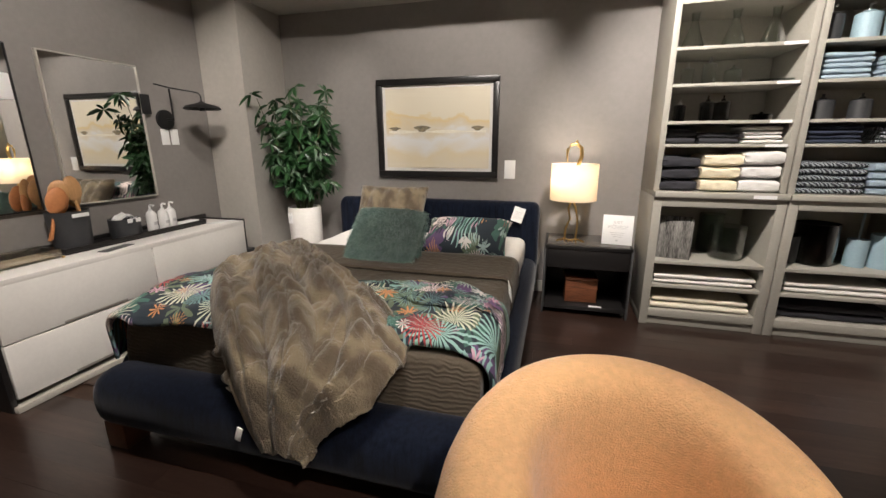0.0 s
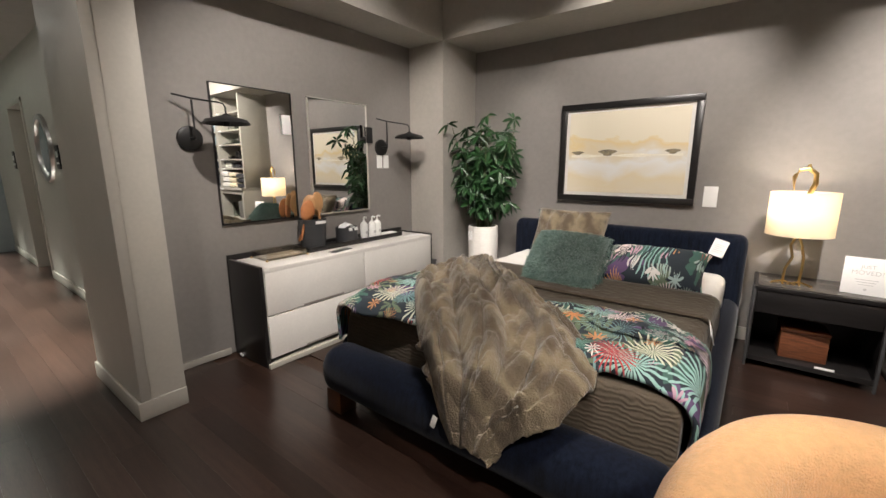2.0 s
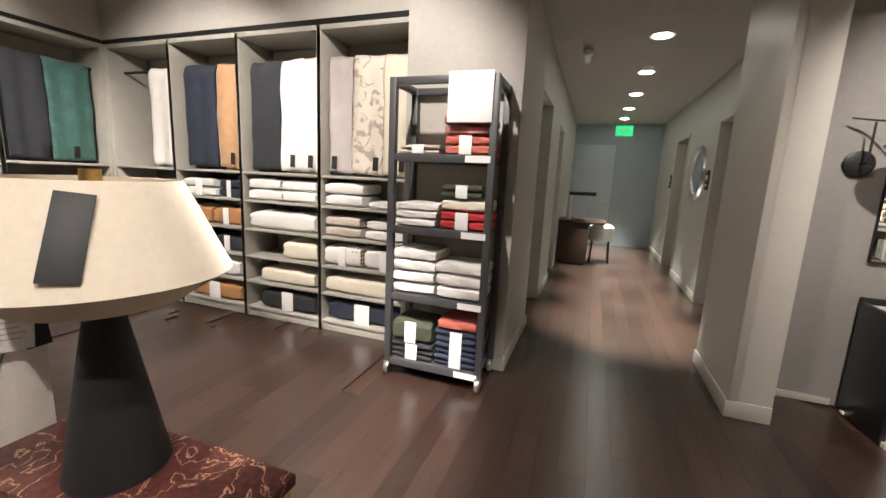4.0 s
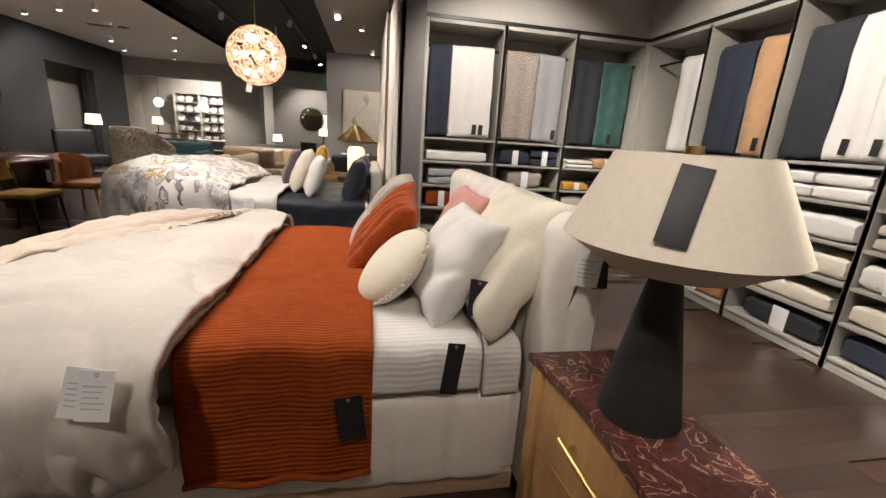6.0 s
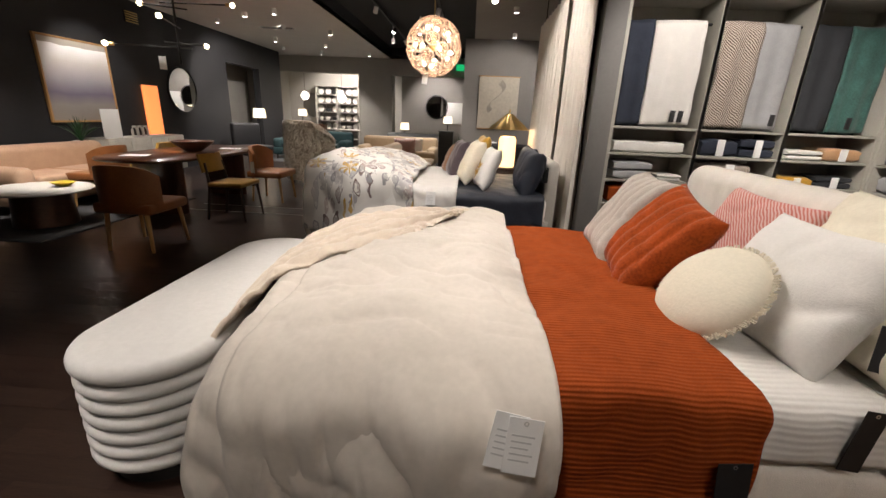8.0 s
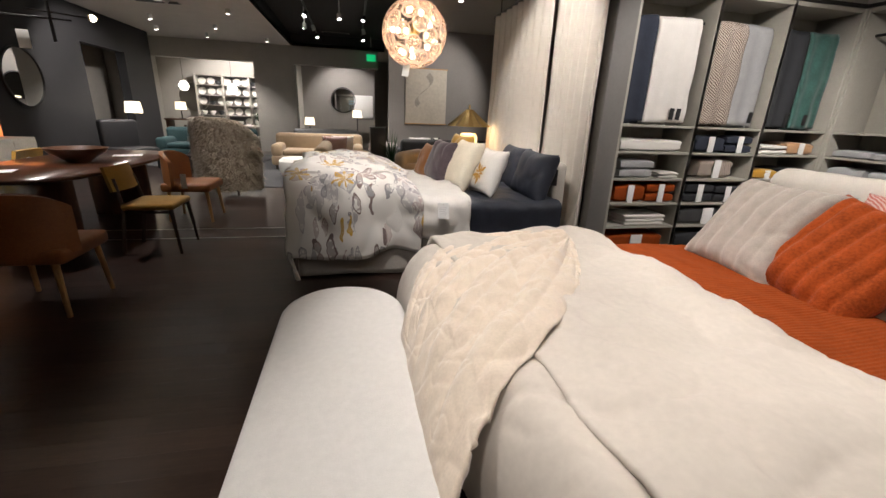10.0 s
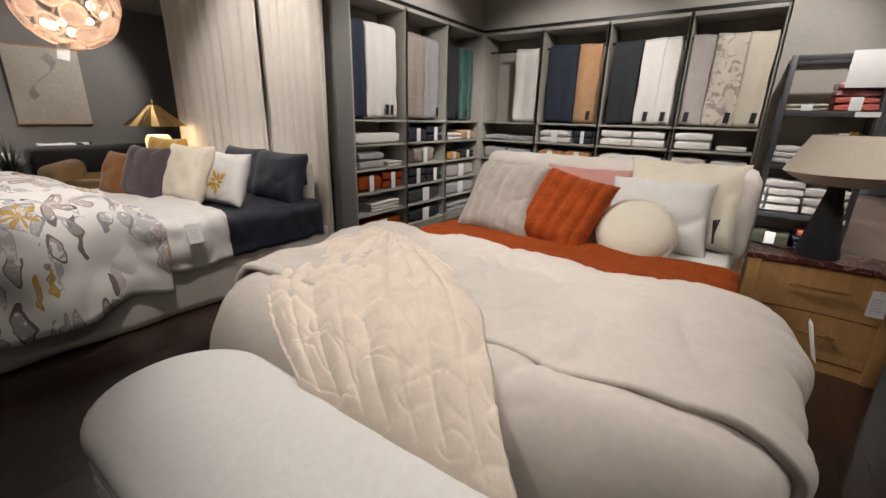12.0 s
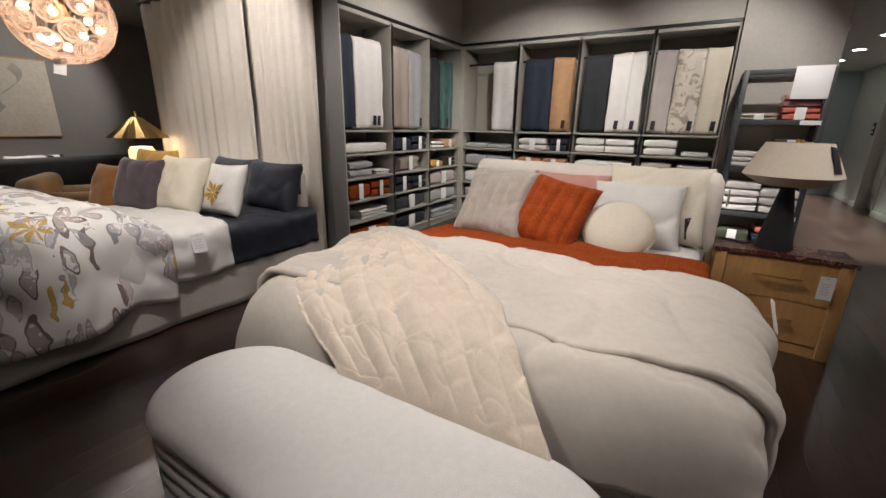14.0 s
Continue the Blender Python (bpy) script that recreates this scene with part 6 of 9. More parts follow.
def fold_row(at, turn, row, items, seed):
    """Folded goods on one shelf: (x centre, width, height, layers, material, banded, words)."""
    for k, (x, w, h, n, m, band, words) in enumerate(items):
        base = pose(*at, 0, 0, turn) @ Vector((x, 0.20, ROWZ[row]))
        stack("folded_bedding", base.x, base.y, base.z, w, 0.34, h, n, m, words, "bedding", turn, seed * 31 + row * 7 + k, "folded bedding", 0.10 if band else None)


def W(y0, y1):
    return (-3.45, (y0 + y1) / 2, 0), 90, y1 - y0


BAYS_W = {"A": (-2.555, -1.725), "B": (-3.413, -2.555), "C": (-4.25, -3.413), "D": (-5.115, -4.25)}
for key, (y0, y1) in BAYS_W.items():
    bay_case((-3.465, (y0 + y1) / 2, 0), 90, y1 - y0)
aA, aB, aC, aD = ((-3.465, sum(BAYS_W[k]) / 2, 0) for k in "ABCD")
hung(aA, 90, -0.38, -0.16, LILAC_CLOTH, "hanging stone grey duvet cover", 1, tagm=(0.3,))
hung(aA, 90, -0.15, 0.14, TOILE, "hanging cream toile print duvet cover", 2, tagm=(0.8,))
hung(aA, 90, 0.14, 0.38, CREAM_COTTON, "hanging cream duvet cover", 3, tagm=(0.75,))
hung(aB, 90, -0.36, -0.05, CHARCOAL, "hanging charcoal duvet cover", 4)
hung(aB, 90, -0.03, 0.20, WHITE_COTTON, "hanging white duvet cover", 5, tagm=(0.55,))
hung(aB, 90, 0.20, 0.37, WHITE_COTTON, "hanging white duvet cover", 6, tagm=(0.5,))
hung(aC, 90, -0.34, 0.04, NAVY_CLOTH, "hanging navy velvet coverlet", 7)
hung(aC, 90, 0.06, 0.34, TAN, "hanging tan velvet coverlet", 8, tagm=(0.7,))
hung(aD, 90, 0.02, 0.36, WHITE_COTTON, "hanging white linen duvet cover", 9)
fold_row(aA, 90, 0, [(-0.18, 0.38, 0.20, 2, WHITE_COTTON, 0, "two folded white sheets"), (0.20, 0.30, 0.06, 1, WHITE_COTTON, 0, "one flat folded white sheet")], 1)
fold_row(aA, 90, 1, [(-0.20, 0.36, 0.18, 2, SAND_TOWEL, 0, "folded sand coloured blankets"), (0.20, 0.36, 0.17, 2, WHITE_COTTON, 0, "folded white cotton blankets")], 1)
fold_row(aA, 90, 2, [(-0.20, 0.38, 0.18, 1, DOTTED, 1, "rolled white blanket with black dots"), (0.20, 0.38, 0.18, 1, DOTTED, 1, "rolled white blanket with black dots")], 1)
fold_row(aA, 90, 3, [(0.0, 0.74, 0.15, 1, CREAM_COTTON, 0, "bulky folded cream comforter")], 1)
fold_row(aA, 90, 4, [(0.0, 0.74, 0.19, 1, NAVY_CLOTH, 1, "folded navy comforter with a paper band")], 1)
fold_row(aB, 90, 0, [(-0.19, 0.37, 0.20, 2, WHITE_COTTON, 0, "two folded white sheets"), (0.19, 0.36, 0.20, 2, WHITE_COTTON, 0, "two folded white sheets")], 2)
fold_row(aB, 90, 1, [(0.0, 0.74, 0.17, 1, WHITE_COTTON, 0, "bulky folded white comforter")], 2)
fold_row(aB, 90, 2, [(0.18, 0.38, 0.17, 1, CREAM_COTTON, 0, "single folded cream blanket")], 2)
fold_row(aB, 90, 3, [(0.04, 0.62, 0.14, 1, CREAM_COTTON, 0, "single folded cream quilt")], 2)
fold_row(aB, 90, 4, [(0.05, 0.62, 0.19, 1, CHARCOAL, 1, "folded black comforter with a paper band")], 2)
fold_row(aC, 90, 0, [(-0.14, 0.42, 0.17, 2, WHITE_COTTON, 1, "folded white quilt with a paper band"), (0.24, 0.24, 0.17, 2, NAVY_CLOTH, 1, "folded black quilt with a paper band")], 3)
fold_row(aC, 90, 1, [(-0.18, 0.36, 0.17, 1, CAMEL, 1, "folded caramel velvet quilt with a band"), (0.19, 0.34, 0.17, 1, CAMEL, 1, "folded caramel velvet quilt with a band")], 3)
fold_row(aC, 90, 2, [(-0.18, 0.36, 0.17, 1, CHARCOAL, 1, "folded black velvet quilt with a band"), (0.19, 0.34, 0.16, 1, CHARCOAL, 1, "folded black velvet quilt with a band")], 3)
fold_row(aC, 90, 3, [(0.0, 0.70, 0.17, 1, WHITE_COTTON, 0, "bulky folded white comforter")], 3)
fold_row(aC, 90, 4, [(0.0, 0.70, 0.18, 1, CAMEL, 1, "folded caramel comforter with a band")], 3)
for r, m in ((0, GREY_CLOTH), (1, GREY_CLOTH), (2, WHITE_COTTON), (3, GREY_CLOTH), (4, WHITE_COTTON)):
    fold_row(aD, 90, r, [(-0.20, 0.36, 0.08 if r == 0 else 0.17, 1, m, 0, "folded pale grey quilt"), (0.19, 0.36, 0.07 if r == 0 else 0.16, 1, m, 0, "folded pale grey quilt")], 4)

BAYS_S = {"a": (-1.77, -0.925), "b": (-2.59, -1.77), "c": (-3.445, -2.59)}
for key, (x0, x1) in BAYS_S.items():
    bay_case(((x0 + x1) / 2, -5.14, 0), 180, x1 - x0)
sa, sb, sc = ((sum(BAYS_S[k]) / 2, -5.14, 0) for k in "abc")
hung(sa, 180, -0.37, -0.14, NAVY_CLOTH, "hanging navy duvet cover", 11)
hung(sa, 180, -0.13, 0.34, WHITE_COTTON, "hanging white duvet cover", 12, tagm=(0.62, 0.78))
hung(sb, 180, -0.34, 0.02, BROWN_WEAVE, "hanging brown and white woven coverlet", 13, y=0.07)
hung(sb, 180, 0.0, 0.35, GREY_CLOTH, "hanging cool grey coverlet", 14, tagm=(0.8,))
hung(sc, 180, -0.34, -0.02, CHARCOAL, "hanging charcoal velvet coverlet", 15, tagm=(0.8,))
hung(sc, 180, -0.02, 0.34, TEAL_CLOTH, "hanging green velvet coverlet", 16, tagm=(0.5,))
fold_row(sa, 180, 0, [(-0.02, 0.70, 0.12, 1, WHITE_COTTON, 0, "bulky folded white comforter"), ], 5)
fold_row(sa, 180, 1, [(-0.14, 0.40, 0.18, 2, GREY_CLOTH, 0, "two folded grey towels"), (0.24, 0.24, 0.06, 2, WHITE_COTTON, 0, "small folded white cloths")], 5)
fold_row(sa, 180, 2, [(-0.17, 0.36, 0.19, 1, RUST_KNIT, 1, "folded rust blanket with a paper band"), (0.19, 0.34, 0.20, 2, RUST_KNIT, 1, "folded rust blankets with paper bands")], 5)
fold_row(sa, 180, 3, [(0.06, 0.50, 0.11, 3, WHITE_COTTON, 0, "flat folded white sheets")], 5)
fold_row(sa, 180, 4, [(0.0, 0.68, 0.16, 1, RUST_KNIT, 1, "folded rust comforter with a band")], 5)
fold_row(sb, 180, 0, [(-0.16, 0.36, 0.17, 1, NAVY_CLOTH, 1, "folded navy quilt with a paper band"), (0.20, 0.34, 0.18, 2, NAVY_CLOTH, 1, "folded navy quilts with paper bands")], 6)
fold_row(sb, 180, 1, [(-0.02, 0.42, 0.20, 1, BROWN_WEAVE, 1, "rolled brown woven blanket with a band")], 6)
fold_row(sb, 180, 2, [(-0.16, 0.36, 0.20, 2, CHARCOAL, 1, "folded black quilts with paper bands"), (0.20, 0.34, 0.18, 2, CHARCOAL, 1, "folded black quilts with paper bands")], 6)
fold_row(sb, 180, 3, [(0.0, 0.68, 0.19, 1, CART_METAL, 1, "rolled charcoal comforter with a band")], 6)
fold_row(sb, 180, 4, [(0.0, 0.68, 0.17, 1, CHARCOAL, 1, "rolled black comforter with a band")], 6)
fold_row(sc, 180, 0, [(-0.18, 0.34, 0.10, 2, WHITE_COTTON, 0, "two folded white sheets"), (0.18, 0.36, 0.13, 1, TAN, 1, "folded tan quilt with a band")], 7)
fold_row(sc, 180, 1, [(-0.18, 0.34, 0.10, 1, MUSTARD, 1, "folded mustard quilt with a band"), (0.18, 0.34, 0.12, 2, CHARCOAL, 1, "folded black quilts with bands")], 7)
fold_row(sc, 180, 2, [(0.0, 0.70, 0.19, 1, LILAC_CLOTH, 1, "rolled stone grey comforter with a band")], 7)
fold_row(sc, 180, 3, [(0.0, 0.70, 0.18, 1, GREY_CLOTH, 1, "rolled grey comforter with a band")], 7)
fold_row(sc, 180, 4, [(0.0, 0.66, 0.13, 2, GREY_CLOTH, 0, "two folded grey quilts")], 7)
# shade of the gap over the shelves as black strips, corner post, end panel
tagged(part("trim", box(-3.467, -3.457, -5.14, -1.715, 2.565, 2.60, 0), BLACK_METAL, smooth=None), kind="structure")
tagged(part("trim", box(-3.455, -0.72, -5.148, -5.138, 2.565, 2.60, 0), BLACK_METAL, smooth=None), kind="structure")
tagged(part("trim", box(-3.90, -3.447, -5.58, -5.117, 0, 2.56, 0.002), CASE), kind="structure")
tagged(part("trim", box(-3.92, -3.455, -1.723, -1.705, 0, 2.60, 0), BLACK_METAL, smooth=None), kind="structure")
tagged(part("panel_end", box(-0.905, -0.70, -5.60, -5.12, 0, CZ, 0.003), material("grey_end_panel", (0.17, 0.165, 0.155), 0.6, vary=0.05, scale=4)), kind="structure")

# ---- rolling cart ----
SHIFT = (0.0, 0.0, 1.0)
ct = thing("rolling_cart", (-2.965, -1.285, 0), 90, "charcoal steel rolling shelf cart stocked with table linens", "cart")
CW = 0.335
for sx in (-1, 1):
    for y in (0.0, 0.34):
        part("post", box(sx * CW - 0.022, sx * CW + 0.022, y, y + 0.045, 0.10, 2.02, 0.002), CART_METAL, ct)
        wh = part("caster", moved(lathe([(0.012, -0.012), (0.045, -0.014), (0.05, 0.0), (0.045, 0.014), (0.012, 0.012), (0.012, -0.012)], 24), pose(sx * CW, y + 0.02, 0.05, 90, 0, 90)), STEEL, ct, "small steel caster wheel")
        part("fork", box(sx * CW - 0.022, sx * CW + 0.022, y - 0.005, y + 0.045, 0.075, 0.102, 0.004), STEEL, wh)
for z in (0.13, 0.61, 1.075, 1.55):
    sh = part("shelf", box(-CW + 0.022, CW - 0.022, 0.003, 0.382, z - 0.05, z, 0.003), CART_METAL, ct)
    part("label_holder", box(0.17, 0.33, -0.001, 0.003, z - 0.046, z - 0.004, 0), PAPER, sh, smooth=None)
for y in (0.003, 0.345):
    part("top_rail", box(-CW + 0.022, CW - 0.022, y, y + 0.037, 1.975, 2.02, 0.002), CART_METAL, ct)
for sx in (-1, 1):
    part("top_rail", box(sx * CW - 0.018, sx * CW + 0.018, 0.045, 0.34, 1.975, 2.02, 0.002), CART_METAL, ct)
cs = thing("cart_sign", (-2.955, -1.10, 1.78), 90, "blank white sign card hung on the cart's top rail", "sign")
part("card", box(-0.14, 0.14, -0.003, 0.0, -0.04, 0.255, 0.001), PAPER, cs)
part("clip", box(-0.03, 0.03, 0.0, 0.012, 0.235, 0.25, 0.002), STEEL, cs)


def cart_stack(x, z, w, h, n, m, words, band=0, seed=0, d=0.30):
    p = pose(-2.965, -1.285, 0, 0, 0, 90) @ Vector((x, 0.185, z))
    stack("folded_linen", p.x, p.y, p.z, w, d, h, n, m, words, "linens", 90, seed, "cart linens", 0.14 if band else None)


PINK_PACK = material("pink_packaged_cloth", (0.42, 0.16, 0.16), 0.25, vary=0.25, scale=14, coat=0.6)
cart_stack(-0.16, 1.551, 0.30, 0.06, 2, SAND_TOWEL, "folded sand linen napkins", 1, 1)
cart_stack(0.16, 1.551, 0.30, 0.12, 2, CORAL_CLOTH, "folded coral table linens with paper bands", 1, 2)
cart_stack(0.16, 1.672, 0.30, 0.12, 2, PINK_PACK, "pink linens in clear packaging", 0, 3)
cart_stack(-0.16, 1.076, 0.30, 0.16, 3, WHITE_COTTON, "three folded white tablecloths", 0, 4)
cart_stack(0.16, 1.076, 0.31, 0.12, 2, RED_CLOTH, "folded red tablecloths with paper bands", 1, 5)
cart_stack(0.16, 1.197, 0.30, 0.08, 1, CREAM_COTTON, "single folded cream tablecloth", 0, 6)
cart_stack(0.15, 1.278, 0.28, 0.09, 2, OLIVE, "folded olive tablecloths with paper bands", 1, 7)
cart_stack(-0.165, 0.611, 0.32, 0.31, 4, WHITE_COTTON, "stack of folded ivory table linens", 0, 8)
cart_stack(0.165, 0.611, 0.32, 0.25, 3, WHITE_COTTON, "stack of folded ivory table linens", 0, 9)
cart_stack(-0.16, 0.131, 0.31, 0.12, 3, CHARCOAL, "folded dark linens with paper bands", 1, 10)
cart_stack(-0.17, 0.252, 0.30, 0.16, 1, OLIVE, "folded olive blanket with a paper band", 1, 11)
cart_stack(0.165, 0.131, 0.30, 0.26, 6, NAVY_TOWEL, "stack of navy napkins with paper bands", 1, 12)
cart_stack(0.165, 0.392, 0.28, 0.07, 1, CORAL_CLOTH, "folded coral linen on top of the stack", 0, 13)

# ---- ivory bed ----
SHIFT = (0.21, 0.05, 0.972)
b2 = thing("ivory_bed", (0, 0, 0), 90, "king bed upholstered in ivory with broad vertical channels", "bed")
# local x = world y, local y = -world x
X0, X1 = -3.60, -1.83
part("headboard", moved(channel_panel(1.90, 0.20, 0.06, 1.20, 9, 0.09, 0.016), pose((X0 + X1) / 2, 1.36, 0)), IVORY_UPH, b2, "high ivory headboard with vertical channels")


def channel_rail(length, count, depth, z0, z1, t):
    """A padded bed rail along x with broad vertical channels on its -y face."""
    n = count * 10

    def f(u, v):
        s = abs(math.sin(math.pi * u * count)) ** 0.45
        a = math.pi * (v - 0.5)
        return Vector((length * (u - 0.5), -t * math.cos(a) ** 0.35 * (0.72 + 0.28 * s) if abs(a) < 1.57 else 0, (z0 + z1) / 2 + (z1 - z0) / 2 * math.copysign(abs(math.sin(a)) ** 0.6, a)))

    bm = surface(n, 18, f)
    bmesh.ops.recalc_face_normals(bm, faces=bm.faces)
    return bm


part("side_rail", moved(channel_rail(1.98, 9, 0.02, 0.085, 0.47, 0.06), pose(X1 - 0.05, 0.11, 0, 0, 0, 90)), IVORY_UPH, b2, "padded ivory side rail", smooth=180)
part("side_rail", moved(channel_rail(1.98, 9, 0.02, 0.085, 0.47, 0.06), pose(X0 + 0.05, 0.11, 0, 0, 0, -90)), IVORY_UPH, b2, smooth=180)
part("foot_rail", moved(channel_rail(1.74, 7, 0.02, 0.085, 0.47, 0.06), pose((X0 + X1) / 2, -0.84, 0)), IVORY_UPH, b2, smooth=180)
part("rail_core", box(X0 + 0.04, X1 - 0.04, -0.84, 1.16, 0.09, 0.46, 0.02), IVORY_UPH, b2)
part("plinth", box(X0 + 0.03, X1 - 0.03, -0.85, 1.15, 0.0, 0.085, 0.003), PLINTH_OAK, b2, "pale oak plinth")
mt = thing("mattress", (0, 0, 0), 90, "king mattress in a white fitted sheet", "mattress")
part("core", box(X0 + 0.04, X1 - 0.045, -0.82, 1.14, 0.462, 0.682, 0.07, 5), WHITE_COTTON, mt)


def rib_material(name, base, pitch, depth, length):
    """Fine ribs that follow a cloth of that length across a bed and down its sides."""
    m = base.copy()
    m.name = name
    t = m.node_tree
    co = t.nodes.new("ShaderNodeTexCoord")
    sp = t.nodes.new("ShaderNodeSeparateXYZ")
    t.links.new(co.outputs["UV"], sp.inputs[0])
    ml = t.nodes.new("ShaderNodeMath")
    ml.operation, ml.inputs[1].default_value = "MULTIPLY", 2 * math.pi * length / pitch
    t.links.new(sp.outputs[0], ml.inputs[0])
    sn = t.nodes.new("ShaderNodeMath")
    sn.operation = "SINE"
    t.links.new(ml.outputs[0], sn.inputs[0])
    bp = t.nodes.new("ShaderNodeBump")
    bp.inputs["Strength"].default_value, bp.inputs["Distance"].default_value = 0.6, depth
    t.links.new(sn.outputs[0], bp.inputs["Height"])
    t.links.new(bp.outputs[0], t.nodes["Principled BSDF"].inputs["Normal"])
    return m


RUST_RIB = rib_material("rust_ribbed_blanket", RUST_KNIT, 0.019, 0.0022, 2.8)
WHITE_RIB = rib_material("white_ribbed_matelasse", WHITE_COTTON, 0.026, 0.0012, 2.2)
wf = thing("white_coverlet", (0, 0, 0), 90, "white ribbed coverlet hanging over the mattress side", "coverlet")
part("cloth", thicken(over_bed(X0 - 0.005, X1 - 0.01, 0.42, 0.97, 0.692, 0.50, 0.50, 90, 40, 0.008, 12.0), 0.010), WHITE_RIB, wf, smooth=180)
part("turned_corner", thicken(over_bed(X0 - 0.005, X1 - 0.012, 0.98, 1.12, 0.688, 0.50, 0.47, 80, 12, 0.006, 13.0), 0.008), WHITE_RIB, wf, smooth=180)


def rust_hem(p, u, v):
    q = p.copy()
    if u > 0.75:
        q.y += 0.03 * math.sin(7 * (1 - u)) - 0.05 * (u - 0.75)
        q.z += 0.012 * math.sin(14 * v)
    return q


rb = thing("rust_blanket", (0, 0, 0), 90, "rust ribbed blanket laid across the bed", "blanket")
part("cloth", thicken(over_bed(X0 - 0.03, X1 + 0.035, -0.03, 0.58, 0.724, 0.30, 0.205, 120, 40, 0.010, 14.0), 0.014), RUST_RIB, rb, smooth=180)
part("hem", moved(tube([(X1 + 0.045, y, 0.21 + 0.012 * math.sin(14 * (y + 0.03) / 0.61)) for y in [k * 0.061 - 0.03 for k in range(11)]], 0.012, 8), Matrix.Identity(4)), RUST_KNIT, rb, "thick stitched hem")


def loft(p, u, v):
    q = p.copy()
    q.z += creases((q.x, q.y, 0.137), 3.7, 0.016, 3.3) * min(1, 6 * u * (1 - u) + 0.3)
    w = math.sin(math.pi * min(1.0, max(0.0, u)))
    q.z += 0.05 * w * min(1, v * 5) * min(1, (1 - v) * 6)
    q.z += wobble((q.x, q.y, 0), 2.4, 0.035, 21) + wobble((q.x, q.y, 3), 7, 0.012, 22)
    side = 1 if u > 0.72 else (-1 if u < 0.28 else 0)
    if side:
        k = abs(u - 0.5) * 2
        q.x += side * (0.05 * math.sin(9 * v + 1) * (k - 0.44) + 0.035 * math.sin(23 * v) * max(0, k - 0.6) + 0.06 * max(0, k - 0.5))
        drop = min(1.0, max(0.0, (k - 0.58) / 0.42))
        q.x += side * (0.13 * (0.55 + 0.45 * min(1.0, 2 * v)) * math.sin(math.pi * min(1, drop * 0.9)) ** 0.8 + creases((q.y * 1.3, q.z * 0.45, side * 0.337 + 0.113), 4.7, 0.024, 4.3) * drop)
    return q


def duvet_drop(p, u, v):
    q = loft(p, u, v)
    q.y += 0.26 * max(0.0, (u - 0.45) / 0.55) ** 1.3 * (1 - v) ** 2  # the foot edge runs askew
    if u > 0.76:  # hem rises towards the head of the bed
        k = (u - 0.76) / 0.24
        q.z += 0.17 * k * max(0.0, v - 0.15)
    return q


dv = thing("linen_duvet", (0, 0, 0), 90, "natural linen duvet spread over the lower half of the bed", "duvet")
part("cloth", thicken(over_bed(X0 - 0.05, X1 + 0.06, -1.17, -0.02, 0.735, 0.24, 0.22, 190, 110, 0.014, 15.0, r=0.13, front=0.34, extra=duvet_drop, slope=0.20), 0.03), LINEN, dv, smooth=180)


def fold_edge(p, u, v):
    q = loft(p, u, v)
    q.z += 0.034
    q.y -= 0.16 * (0.62 - u) * (1 - v) ** 1.5
    return q


part("folded_layer", thicken(over_bed(X0 - 0.06, X1 + 0.075, -0.90, -0.005, 0.758, 0.40, 0.34, 190, 80, 0.012, 15.0, r=0.13, extra=fold_edge), 0.03), LINEN, dv, "upper folded layer of the duvet", smooth=180)
swing_tag(0.10, -1.60, 0.785, 180, 0.078, 0.13, lean=-14, tilt=6)
swing_tag(0.13, -1.606, 0.79, 180, 0.078, 0.13, lean=-15, tilt=11)
swing_tag(-0.87, -1.825, 0.705, 180, 0.062, 0.20, BLACK_CARD, tilt=6, name="hang_tag", label="black swing tag on the bedding", group="black swing tags")
swing_tag(-0.50, -1.765, 0.55, 180, 0.09, 0.17, BLACK_CARD, tilt=-7, name="hang_tag", label="black swing tag on the bedding", group="black swing tags")

bt = thing("blush_fur_throw", (0, 0, 0), 0, "blush channelled faux fur throw over the bed corner", "throw")


def channel_bump(base, name, scale):
    m = base.copy()
    m.name = name
    t = m.node_tree
    w = t.nodes.new("ShaderNodeTexWave")
    w.bands_direction = "X"
    w.inputs["Scale"].default_value, w.inputs["Distortion"].default_value, w.inputs["Detail"].default_value = scale, 1.5, 1
    co = t.nodes.new("ShaderNodeTexCoord")
    t.links.new(co.outputs["Object"], w.inputs[0])
    bp = t.nodes.new("ShaderNodeBump")
    bp.inputs["Strength"].default_value, bp.inputs["Distance"].default_value = 0.12, 0.012
    t.links.new(w.outputs["Fac"], bp.inputs["Height"])
    old = t.nodes["Principled BSDF"].inputs["Normal"].links
    if old:
        t.links.new(old[0].from_socket, bp.inputs["Normal"])
    t.links.new(bp.outputs[0], t.nodes["Principled BSDF"].inputs["Normal"])
    return m


part("cloth", thicken(throw_sheet([
    ((0.24, -3.56, 0.815), (0.37, -3.26, 0.845), 0.01),
    ((0.60, -3.60, 0.80), (0.52, -2.92, 0.85), 0.035),
    ((0.93, -3.54, 0.755), (0.74, -2.60, 0.845), 0.045),
    ((1.09, -3.34, 0.715), (0.98, -2.40, 0.785), 0.045),
    ((1.17, -3.16, 0.65), (1.13, -2.28, 0.69), 0.04),
    ((1.22, -3.00, 0.585), (1.21, -2.19, 0.578), 0.02),
    ((1.235, -2.97, 0.50), (1.225, -2.17, 0.49), 0.01)], 150, 190, 0.018, 2.0, 4, 0.016, (8, 2, 0.020)), 0.022), BLUSH_FUR, bt, smooth=180)

